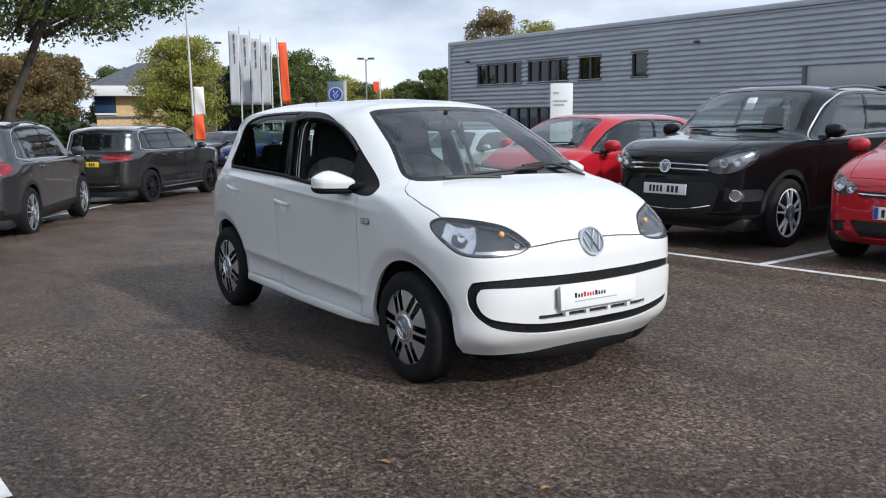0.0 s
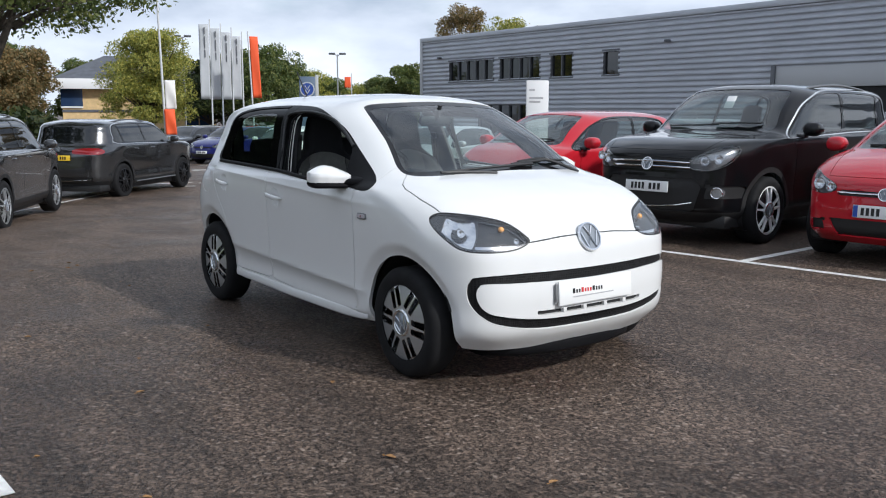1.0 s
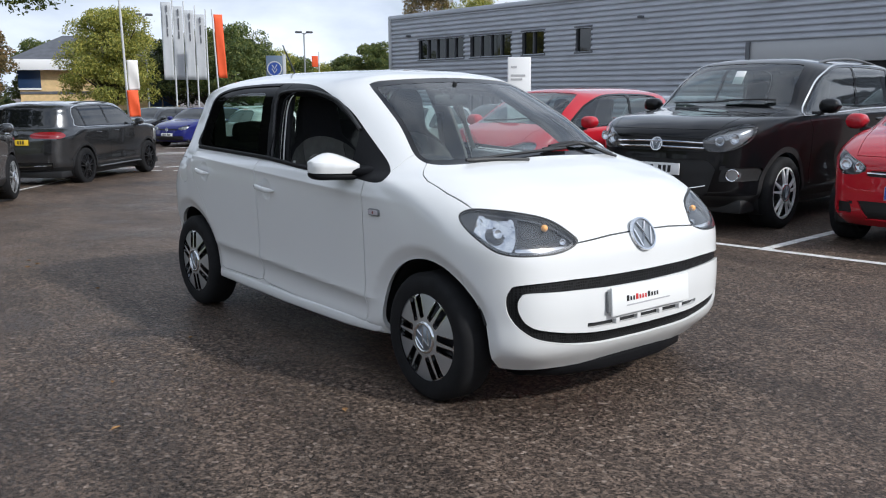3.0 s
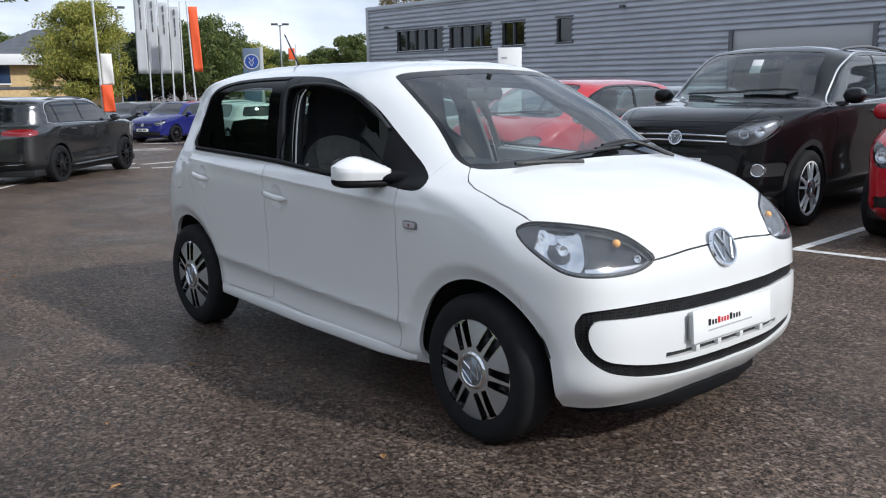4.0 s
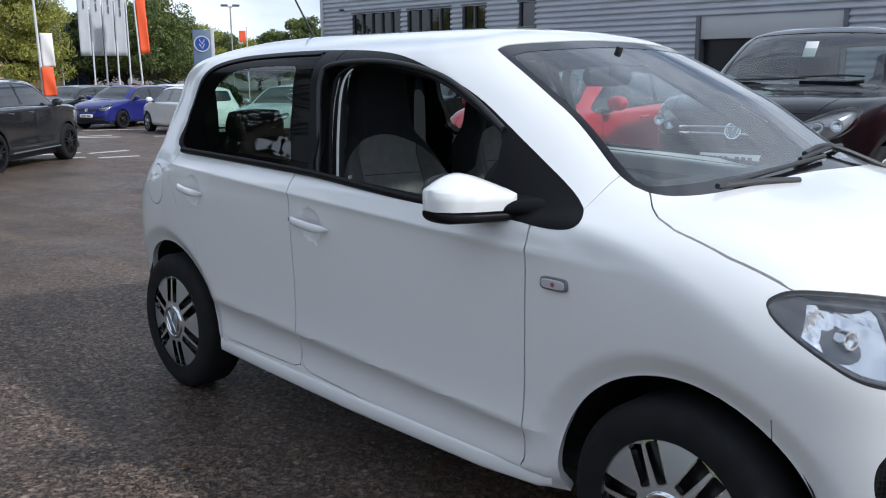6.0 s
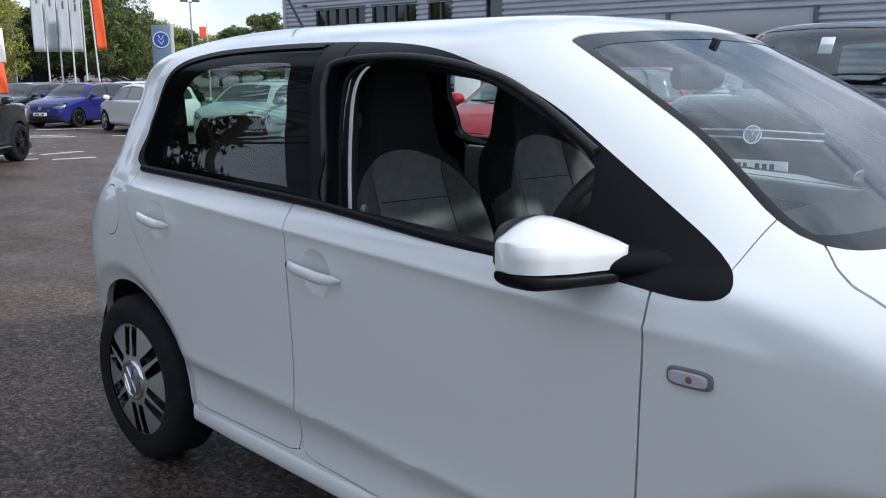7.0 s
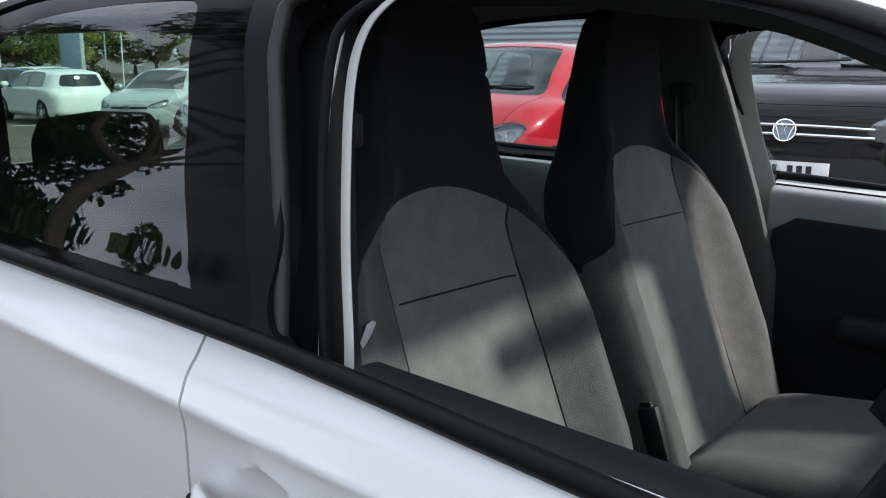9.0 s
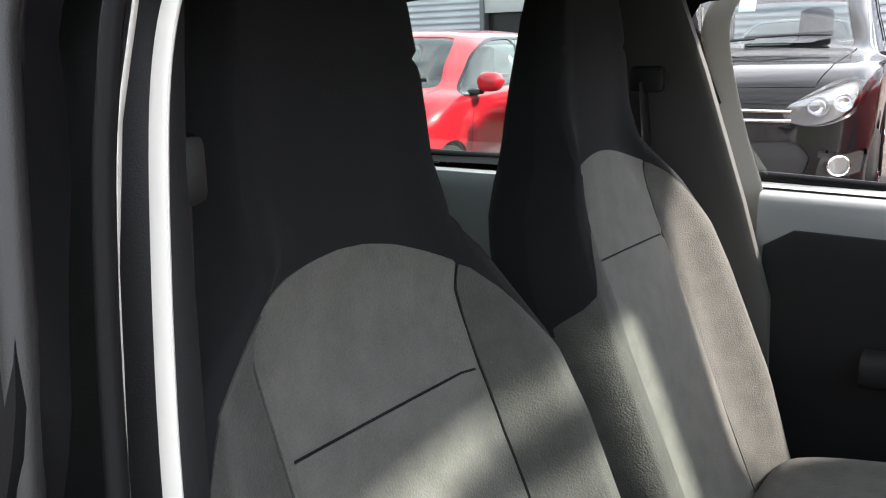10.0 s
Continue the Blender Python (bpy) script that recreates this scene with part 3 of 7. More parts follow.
ground = build_ground()
for a, b, w in (((-8.0, 2.86), (9.0, 4.82), 0.09), ((0.02, 3.82), (-0.35, 8.9), 0.09), ((-2.55, 3.5), (-2.9, 8.6), 0.09), ((2.55, 4.1), (2.2, 9.2), 0.09), ((-5.1, 3.2), (-5.45, 8.3), 0.09),
                ((-11.2, -0.7), (-17.0, 3.4), 0.1), ((-17.6, 4.62), (-17.3, 5.4), 0.14), ((-16.85, 5.5), (-16.6, 6.3), 0.14), ((-24.7, 8.2), (-23.8, 9.1), 0.14),
                ((-31.0, 11.0), (-32.0, 14.6), 0.14), ((-28.2, 9.8), (-26.8, 11.9), 0.14), ((-16.2, 6.9), (-15.9, 7.8), 0.14), ((-23.2, 9.9), (-22.6, 10.8), 0.14), ((-18.9, 4.9), (-18.8, 5.9), 0.14), ((-18.35, 5.9), (-18.5, 6.9), 0.14), ((-34.1, 7.1), (-33.5, 8.3), 0.14), ((-25.2, 8.4), (-24.8, 9.3), 0.14), ((0.7, -2.82), (1.6, -2.78), 0.10)):
    road_line(a, b, w * (1.6 if w > 0.12 else 1.0))


# ---- car builder for the parked cars ----
X0, Z0 = (-1.755, -1.42, 0.385, 1.13, 1.80), (0.2, 0.735, 0.985, 1.479)
HEADLIGHT = smooth_loop([(-0.705, 0.842), (-0.60, 0.832), (-0.50, 0.795), (-0.385, 0.722), (-0.43, 0.690), (-0.55, 0.668), (-0.63, 0.695), (-0.685, 0.77)], 5)


def make_warp(xs, zs, hw):
    def warp(q):
        p = np.array(q, float)
        p[:, 0] = np.interp(q[:, 0], X0, xs)
        p[:, 2] = np.interp(q[:, 2], Z0, zs)
        p[:, 1] = q[:, 1] * hw / 0.822
        return p
    return warp


def bars_plate(parent, m, w, h, face, ink, words=((-0.36, -0.02), (0.06, 0.36)), name="number_plate", strip=None):
    """A plate in the plane of m (x across, y up), with plain bars for its writing."""
    pl = box(name, (-w / 2, -h / 2, -0.006), (w / 2, h / 2, 0.004), face, parent, 0.003, m)
    for (a, b), count in zip(words, (4, 3)):
        for k in range(count):
            at, step = a + (b - a) * k / count, (b - a) / count
            box("writing_bar", (at * w, -h * 0.30, 0.0045), ((at + step * 0.62) * w, h * 0.30, 0.0062), ink, pl, 0, m, smooth=False)
    if strip:
        box("plate_strip", (-w / 2 + 0.004, -h / 2 + 0.004, 0.0045), (-w / 2 + 0.045, h / 2 - 0.004, 0.006), strip, pl, 0, m, smooth=False)
    return pl


def badge(parent, m, r):
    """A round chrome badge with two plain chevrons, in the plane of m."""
    bm = bmesh.new()
    lathe_bm(bm, [(0, 0.002), (r * 0.86, 0.003), (r * 0.87, 0.0)], 40, "z", m)
    b = part("badge", bm, CHROME_BLUE, parent)
    bm = bmesh.new()
    lathe_bm(bm, [(r * 0.84, 0.0), (r * 0.87, 0.010), (r * 0.97, 0.010), (r, 0.0)], 40, "z", m)
    part("badge_ring", bm, CHROME, b)
    for line in ([(-0.33, 0.70), (0.0, 0.08), (0.33, 0.70)], [(-0.72, 0.34), (-0.34, -0.70), (0.0, 0.0), (0.34, -0.70), (0.72, 0.34)]):
        tube("badge_chevron", [m @ Vector((u * r, q * r, 0.006)) for u, q in line], r * 0.082, CHROME, b, 6)
    return b


CHROME_BLUE = mat("badge_field", (0.22, 0.24, 0.27), 0.35, metal=0.6)


def facing(x, y, deg):
    return pose(x, y, fall(x), 0, 0, deg)




# ---- the white car ----
def loft(sections, close_ends=True):
    """Verts and faces through closed sections of equal length."""
    vs, fs = [], []
    n = len(sections[0])
    for s in sections:
        vs += [tuple(p) for p in s]
    for i in range(len(sections) - 1):
        for j in range(n):
            a, b = i * n + j, i * n + (j + 1) % n
            fs.append((a, b, b + n, a + n))
    if close_ends:
        fs.append(tuple(range(n))[::-1])
        k = (len(sections) - 1) * n
        fs.append(tuple(range(k, k + n)))
    return vs, fs


def loft_part(name, sections, material, parent, label="", close=True):
    vs, fs = loft(sections, close)
    bm = bmesh.new()
    made = [bm.verts.new(v) for v in vs]
    for f in fs:
        try:
            bm.faces.new([made[i] for i in f])
        except ValueError:
            pass
    bmesh.ops.recalc_face_normals(bm, faces=bm.faces[:])
    return part(name, bm, material, parent, label)


def rounded(x0, x1, z0, z1, p=3.2, n=28):
    """A superellipse between limits, as (along, height) pairs."""
    out = []
    for i in range(n):
        a = 2 * math.pi * i / n
        c, s = math.cos(a), math.sin(a)
        out.append(((x0 + x1) / 2 + (x1 - x0) / 2 * math.copysign(abs(c) ** (2 / p), c), (z0 + z1) / 2 + (z1 - z0) / 2 * math.copysign(abs(s) ** (2 / p), s)))
    return out


LAMP = smooth_loop([(0.648, 0.832), (0.664, 0.860), (0.755, 0.874), (0.967, 0.860), (1.169, 0.826), (1.306, 0.768), (1.343, 0.729), (1.245, 0.697), (1.05, 0.692), (0.892, 0.704), (0.786, 0.743), (0.692, 0.793)], 5)
SMILE_OUT = smooth_loop([(-0.702, 0.50), (-0.694, 0.553), (-0.655, 0.580), (-0.435, 0.586), (0, 0.582), (0.435, 0.586), (0.655, 0.580), (0.694, 0.553), (0.702, 0.50), (0.690, 0.44), (0.652, 0.385), (0.57, 0.340), (0.36, 0.300), (0, 0.290),
                         (-0.36, 0.300), (-0.57, 0.340), (-0.652, 0.385), (-0.690, 0.44)], 5)
SMILE_IN = smooth_loop([(-0.672, 0.495), (-0.662, 0.532), (-0.625, 0.545), (-0.435, 0.540), (0, 0.532), (0.435, 0.540), (0.625, 0.545), (0.662, 0.532), (0.672, 0.495), (0.662, 0.45), (0.635, 0.412), (0.57, 0.386), (0.36, 0.354), (0, 0.346),
                        (-0.36, 0.354), (-0.57, 0.386), (-0.635, 0.412), (-0.662, 0.45)], 5)
OPENING = smooth_loop([(-0.160, 0.997), (-0.204, 1.10), (-0.262, 1.24), (-0.286, 1.30), (-0.25, 1.342), (0.0, 1.343), (0.15, 1.328), (0.266, 1.305), (0.425, 1.240), (0.575, 1.168), (0.602, 1.12), (0.612, 1.04), (0.615, 0.965), (0.55, 0.957), (0.2, 0.976)], 4)
CLEAR = smooth_loop([(-0.955, 1.05), (-0.985, 1.12), (-0.99, 1.21), (-0.965, 1.28), (-0.89, 1.325), (-0.72, 1.345), (-0.51, 1.348), (-0.468, 1.335), (-0.445, 1.26), (-0.40, 1.15), (-0.345, 1.045), (-0.37, 1.030), (-0.65, 1.035), (-0.9, 1.040)], 4)
PANE = smooth_loop([(-1.068, 1.032), (-1.105, 1.13), (-1.105, 1.245), (-1.06, 1.325), (-0.92, 1.363), (-0.7, 1.380), (-0.42, 1.386), (-0.375, 1.380), (-0.33, 1.25), (-0.25, 1.08), (-0.215, 1.012), (-0.26, 1.006), (-0.7, 1.018)], 4)
FRONT_DOOR = np.array([(-0.275, 1.05), (-0.275, 0.98), (-0.255, 0.93), (-0.259, 0.62), (-0.275, 0.36), (-0.268, 0.318), (-0.23, 0.300), (0.30, 0.268), (0.70, 0.262), (0.745, 0.268), (0.762, 0.30), (0.780, 0.56), (0.793, 0.87), (0.797, 0.975), (0.70, 1.0)])
REAR_DOOR = np.array([(-0.275, 1.05), (-0.275, 0.98), (-0.255, 0.93), (-0.259, 0.62), (-0.275, 0.36), (-0.285, 0.318), (-0.32, 0.304), (-0.76, 0.306), (-0.81, 0.322), (-0.842, 0.40), (-0.905, 0.57), (-0.955, 0.68), (-1.05, 0.80), (-1.105, 0.90), (-1.10, 1.025), (-1.05, 1.05)])


def bonnet_edge(s):
    x, y, z = s.Q[:, 0], np.abs(s.Q[:, 1]), s.Q[:, 2]
    wide = np.interp(x, (0.95, 1.03, 1.06, 1.10, 1.16, 1.30, 1.44, 1.62, 1.8), (0.55, 0.635, 0.672, 0.706, 0.728, 0.732, 0.713, 0.62, 0.5))
    low = np.interp(y, (0, 0.2, 0.385, 0.7), (0.748, 0.744, 0.730, 0.70))
    return np.maximum.reduce([y - wide, low - z, 0.9 - x])


def sculpt_sides(p):
    """Presses the shoulder crease and the lower door crease into the flanks."""
    x, z = p[..., 0], p[..., 2]
    flank = np.clip((-p[..., 1] - 0.70) / 0.05, 0, 1)
    crest = 0.932 - 0.045 * (x + 0.26)
    ridge = 0.013 * np.exp(-np.abs(z - crest) / 0.022) * np.clip((x + 1.3) / 0.3, 0, 1) * np.clip((1.15 - x) / 0.5, 0, 1)
    fold = 0.430 - 0.040 * x
    p = p.copy()
    snap = np.abs(z - fold) < 0.0075
    z = p[..., 2] = np.where(snap & (flank > 0.5), fold, z)
    t = np.clip((fold - z) / (fold - 0.272), 0, 1)
    along = np.clip((x + 0.92) / 0.14, 0, 1) * np.clip((0.88 - x) / 0.14, 0, 1)
    swell = np.where(z > fold, 0.013 * np.exp(-(z - fold) / 0.085), 0.013 * (1 - t) - 0.095 * t * (1 - t)) * along
    q = p.copy()
    lip = 0.0
    for x0 in (-1.21, 1.21):
        lip = lip + 0.026 * np.clip((0.402 - np.hypot(x - x0, z - 0.292)) / 0.055, 0, 1)
    q[..., 1] -= flank * (ridge + swell - lip)
    return q


def hollow(ob, middle, axis, radius, depth):
    """Presses a fluted bowl into a panel, along an axis through its middle."""
    for v in ob.data.vertices:
        d = v.co - middle
        flat = d - axis * d.dot(axis)
        r = min(1.0, flat.length / radius)
        flute = 0.0035 * math.sin(flat.y * 260) if flat.z > 0.012 else 0.0
        v.co -= axis * (depth * (1 - r * r) + flute)
    ob.data.normals_split_custom_set_from_vertices([(0, 0, 0)] * len(ob.data.vertices))


def build_hero():
    car = root("white_car", Matrix.Identity(4), "white five-door city hatchback, driver's window open, on damp asphalt", "car")
    sh = car_shell(None, 16, 11, sculpt_sides)
    lamp = lambda s: np.maximum(poly_distance(s.Q[:, 0] + s.Q[:, 1], s.Q[:, 2], LAMP), 1.2 - s.Q[:, 0])
    # wheel arches with a slightly squared rim
    for x in (-1.21, 1.21):
        sh.region(arch(x, 0.292, 0.343), "arch")
    sh.region(side_poly(WINDOWS, -0.52), "trim")
    sh.region(side_poly(PANE, -0.52), "frit", ("trim",))
    sh.region(side_poly(CLEAR, -0.52), "pane", ("frit",))
    sh.region(side_poly(OPENING, -0.52), "opening", ("trim",))
    sh.region(side_poly([(-0.13, 0.985), (-0.222, 0.985), (-0.266, 1.10), (-0.310, 1.22), (-0.325, 1.30), (-0.30, 1.335), (-0.20, 1.338), (-0.20, 1.10)], -0.52), "frame_back", ("trim",))
    sh.gap(lambda s: np.where((s.Q[:, 2] > 0.9) & (s.Q[:, 1] < -0.5), poly_distance(s.Q[:, 0], s.Q[:, 2], [(-0.255, 0.9), (-0.275, 1.0), (-0.40, 1.5), (-0.30, 1.5), (-0.160, 1.0), (-0.14, 0.9)]), 1.0), 0.0025, ("trim",))
    sh.region(front_poly(WINDSCREEN, 0.2), "frame")
    sh.region(lambda s: front_poly(WINDSCREEN, 0.2)(s) + 0.022, "screen", ("frame",))
    sh.region(rear_poly(REAR_GLASS, -1.3), "rear")
    sh.region(lamp, "lamp_seal")
    sh.region(lambda s: lamp(s) + 0.007, "lamp", ("lamp_seal",))
    split = lambda s: s.Q[:, 0] + s.Q[:, 1] - 1.005 + 6.0 * (s.Q[:, 2] - 0.778) ** 2
    sh.region(lambda s: np.maximum.reduce([lamp(s) + 0.019, -split(s), 1.2 - s.Q[:, 0]]), "lamp_deep", ("lamp",))
    sh.region(lambda s: np.maximum.reduce([lamp(s) + 0.017, -split(s), s.Q[:, 2] - 0.728, 1.2 - s.Q[:, 0]]), "lamp_strip", ("lamp_deep",))
    sh.region(lambda s: np.maximum(s.Q[:, 0] + s.Q[:, 1] - 0.735 - 0.5 * (s.Q[:, 2] - 0.80), 1.2 - s.Q[:, 0]), "lamp_end", ("lamp",))
    sh.region(lambda s: np.maximum.reduce([lamp(s) + 0.017, split(s) + 0.012, 1.2 - s.Q[:, 0]]), "lamp_bowl", ("lamp",))
    sh.region(front_poly(SMILE_OUT, 1.4), "grille")
    sh.region(front_poly(SMILE_IN, 1.4), "insert", ("grille",))
    sh.region(front_poly([(-0.37, 0.372), (0.37, 0.372), (0.37, 0.394), (-0.37, 0.394)], 1.5), "slot", ("insert",))
    sh.region(bonnet_edge, "bonnet")
    sh.gap(bonnet_edge, 0.0028, ("body", "bonnet"))
    sh.region(side_poly(FRONT_DOOR, -0.55), "front_door")
    sh.region(side_poly(REAR_DOOR, -0.55), "rear_door")
    sh.gap(side_poly(FRONT_DOOR, -0.55), 0.0024, ("body", "front_door", "rear_door"))
    sh.gap(side_poly(REAR_DOOR, -0.55), 0.0020, ("body", "front_door", "rear_door"))
    sh.gap(lambda s: np.where((s.Q[:, 1] < -0.60) & (s.Q[:, 1] > -0.79) & (s.Q[:, 2] > 0.985) & (s.Q[:, 2] < 1.10), s.Q[:, 0] - 0.915 - 0.25 * (s.Q[:, 2] - 1.0), 1.0), 0.0014, ("body",))
    # bumper joint from the wheel arch to the lamp, fuel flap, lower sill joint
    bumper = lambda s: np.where((s.Q[:, 1] < -0.5) & (s.Q[:, 0] > 1.3) & (s.Q[:, 2] > 0.54) & (s.Q[:, 2] < 0.605), s.Q[:, 0] - 1.442 - 0.12 * (s.Q[:, 2] - 0.6), 1.0)
    sh.gap(bumper, 0.0015, ("body",))
    flap = lambda s: np.where(s.Q[:, 1] < -0.5, np.hypot(s.Q[:, 0] + 1.262, s.Q[:, 2] - 0.872) - 0.082, 1.0)
    sh.region(flap, "flap")
    sh.gap(flap, 0.0018, ("body", "flap"))
    # dished recesses behind the handles
    for x, z in ((-0.137, 0.836), (-0.915, 0.880)):
        for o in (-0.047, -0.021, 0.009, 0.041):
            sh.cut(lambda s: np.where(s.Q[:, 1] < -0.6, s.Q[:, 0] - x - o, 1.0))
            sh.cut(lambda s: np.where(s.Q[:, 1] < -0.6, s.Q[:, 2] - z - o, 1.0))
        sh.cut(lambda s: np.where(s.Q[:, 1] < -0.6, np.hypot(s.Q[:, 0] - x, s.Q[:, 2] - z) - 0.060, 1.0))
        sh.cut(lambda s: np.where(s.Q[:, 1] < -0.6, np.hypot(s.Q[:, 0] - x, s.Q[:, 2] - z) - 0.050, 1.0))
        sh.cut(lambda s: np.where(s.Q[:, 1] < -0.6, np.hypot(s.Q[:, 0] - x, s.Q[:, 2] - z) - 0.035, 1.0))
        r = np.hypot(sh.Q[:, 0] - x, sh.Q[:, 2] - z)
        near = (sh.Q[:, 1] < -0.6) & (r < 0.0605)
        t = np.clip((0.060 - r) / 0.045, 0, 1)
        sh.P[:, 1] += np.where(near, 0.018 * t * (2 - t), 0)
        for ax in (0, 2):
            c = (x, 0, z)[ax]
            sh.N[:, ax] += np.where(near & (r < 0.0595) & (r > 0.008), -(sh.Q[:, ax] - c) / 0.060 * 0.5 * (1 - t * 0.7), 0)
        sh.N /= np.linalg.norm(sh.N, axis=1)[:, None]
    sh.mirrored()
    both = lambda *ls: {b for a in ls for b in (a, a + "~")}
    sh.panel(both("body"), "body", WHITE, car, 0.022)
    sh.panel(both("bonnet"), "bonnet", WHITE, car, 0.012, 0.0008)
    sh.panel(both("insert"), "grille_panel", WHITE, car, 0.02, 0.002)
    sh.panel(both("grille"), "grille_mesh", HONEY, car, 0.01, -0.012, "black honeycomb grille band")
    sh.panel(both("body", "bonnet", "insert", "grille", "slot", "front_door", "rear_door", "joint", "flap", "lamp_seal"), "inner_shell", TRIM, car, 0, -0.016)
    sh.panel(both("frame"), "windscreen_seal", GLOSSBLACK, car, 0.006, -0.003)
    sh.panel(both("screen"), "windscreen", CLEARGLASS, car, 0, -0.004)
    sh.panel(both("rear"), "rear_window", TINTGLASS, car, 0, -0.004)
    for o, side in (("", -1), ("~", 1)):
        fd = sh.panel({"front_door" + o}, "front_door", WHITE, car, 0.02)
        rd = sh.panel({"rear_door" + o}, "rear_door", WHITE, car, 0.02)
        sh.panel({"trim", "frame_back"} if side < 0 else {"trim~"}, "window_frame", FRAMEBLACK, car, 0.03, 0.001)
        if side < 0:
            sh.panel({"frit"}, "window_border", FRIT, rd, 0, -0.004)
        sh.panel({"pane"} if side < 0 else {"pane~", "frit~"}, "window_glass", TINTGLASS if side < 0 else CLEARGLASS, rd, 0, -0.004)
        sh.panel({"flap" + o}, "fuel_flap", WHITE, car, 0.008) if side < 0 else sh.panel({"flap~"}, "quarter_patch", WHITE, car, 0.008)
        # lamp unit
        lamps = {k + o for k in ("lamp", "lamp_deep", "lamp_strip", "lamp_end", "lamp_bowl")}
        hl = sh.panel(lamps, "headlight", LAMPGREY, car, 0.02, -0.055, "clear headlight with amber indicator bulb")
        sh.panel({"lamp_seal" + o}, "lamp_seal", TRIM, hl, 0.05, -0.002)
        cover = sh.panel(lamps, "lamp_cover", LAMPGLASS, hl, 0, 0.0)
        cover.visible_shadow = False
        sh.panel({"lamp" + o}, "lamp_rim", LAMPGREY, hl, 0.02, -0.014)
        sh.panel({"lamp_deep" + o}, "lamp_bezel", BEZEL, hl, 0.012, -0.026)
        sh.panel({"lamp_end" + o}, "lamp_bezel", BEZEL, hl, 0.012, -0.012)
        sh.panel({"lamp_strip" + o}, "lamp_strip", REFLECTOR, hl, 0.012, -0.020)
        bowl = sh.panel({"lamp_bowl" + o}, "reflector", REFLECTOR, hl, 0.0, -0.018)
        hollow(bowl, Vector((1.560, 0.690 * side, 0.772)), Vector((0.80, 0.55 * side, 0.20)).normalized(), 0.095, 0.050)
        for (cx, cy, cz), r in (((1.545, -0.668, 0.776), 0.020), ((1.690, -0.440, 0.735), 0.013)):
            bm = lathe_bm(bmesh.new(), [(0.0, 0.0), (r * 0.7, 0.002), (r * 0.8, 0.010), (r, 0.010), (r * 1.05, -0.02)], 24, "z", Matrix.Translation((cx, cy * -side, cz)) @ pose(0, 0, 0, 0, 82, (-25 if side < 0 else 25)))
            part("bulb_holder", bm, CHROME, hl)
        bm = bmesh.new()
        bmesh.ops.create_uvsphere(bm, u_segments=14, v_segments=8, radius=0.015, matrix=Matrix.Translation((1.648, 0.500 * side, 0.793)))
        part("indicator_bulb", bm, AMBER, hl)
        # door handles
        for (x0, z0), (x1, z1), owner in (((-0.232, 0.852), (-0.036, 0.833), fd), ((-0.995, 0.893), (-0.835, 0.873), rd)):
            secs = []
            for t in np.linspace(0, 1, 15):
                bow = 0.030 * (1 - (2 * t - 1) ** 4) + 0.010
                grow = 1.0 - 0.75 * abs(2 * t - 1) ** 7
                x, z = x0 + (x1 - x0) * t, z0 + (z1 - z0) * t
                secs.append([(x, side * (0.824 + bow + 0.010 * grow * math.cos(a)), z + 0.0145 * grow * math.sin(a)) for a in np.linspace(0, 2 * math.pi, 14, endpoint=False)])
            h = loft_part("door_handle", secs, WHITE, owner)
            if owner is fd and side < 0:
                bm = lathe_bm(bmesh.new(), [(0, 0.002), (0.0075, 0.002), (0.008, -0.004)], 16, "y", Matrix.Translation((x0 + 0.020, side * 0.857, z0 - 0.002)) @ pose(0, 0, 0, 180, 0, 0))
                part("lock_barrel", bm, TRIM, h)
        # side repeater
        rep = loft_part("side_repeater", [[(0.886 + a * k, side * y, 0.812 + b * k) for a, b in rounded(-0.044, 0.044, -0.0175, 0.0175, 4, 24)] for y, k in ((0.815, 1.0), (0.827, 1.0), (0.831, 0.93))], SEALGREY, car, "clear side indicator lens")
        loft_part("lens", [[(0.886 + a * k, side * y, 0.812 + b * k) for a, b in rounded(-0.037, 0.037, -0.012, 0.012, 4, 24)] for y, k in ((0.828, 1.0), (0.833, 1.0), (0.836, 0.85))], LENSCLEAR, rep)
        loft_part("bulb", [[(0.890 + a * k, side * y, 0.812 + b * k) for a, b in rounded(-0.008, 0.008, -0.008, 0.008, 2, 12)] for y, k in ((0.833, 1.0), (0.8375, 0.7))], BULB, rep)
        # door mirror: white cap over a black foot
        cap, foot = [], []
        for t in 1 - (1 - np.linspace(0, 1, 27)) ** 1.5:
            y = 0.800 + 0.190 * t
            end = math.sqrt(max(0.0, 1 - max(0.0, (t - 0.80) / 0.20) ** 2.2))
            xr_ = 0.594 - 0.016 * t + 0.012 * (1 - end)
            xf_ = xr_ + (0.145 - 0.045 * t - 0.045 * max(0.0, t - 0.6)) * (0.30 + 0.70 * end)
            low, crease = 0.977 + 0.004 * t, 1.020 + 0.010 * t
            top = 1.072 - 0.030 * max(0.0, (0.50 - t) / 0.50) ** 1.7 - 0.036 * max(0.0, (t - 0.50) / 0.50) ** 1.8
            ring = [(xr_, low), (xr_, crease), (xr_ + 0.003, 0.35 * crease + 0.65 * top), (xr_ + 0.012, top - 0.003), (xr_ + 0.026, top)]
            ring += [(xr_ + 0.026 + (xf_ - xr_ - 0.026) * u, top + (crease - top) * u ** 1.8) for u in (0.2, 0.4, 0.55, 0.7, 0.85, 0.95)]
            ring += [(xf_ + 0.001, crease), (xf_ - 0.001, 0.5 * (low + crease)), (xf_ - 0.006, low)]
            cap.append([(x, side * y, z) for x, z in ring])
            foot.append([(x, side * y, z) for x, z in rounded(xr_ - 0.006 * end, xf_ - 0.004, low - 0.003 - 0.030 * end, low + 0.002, 3.0, 32)])
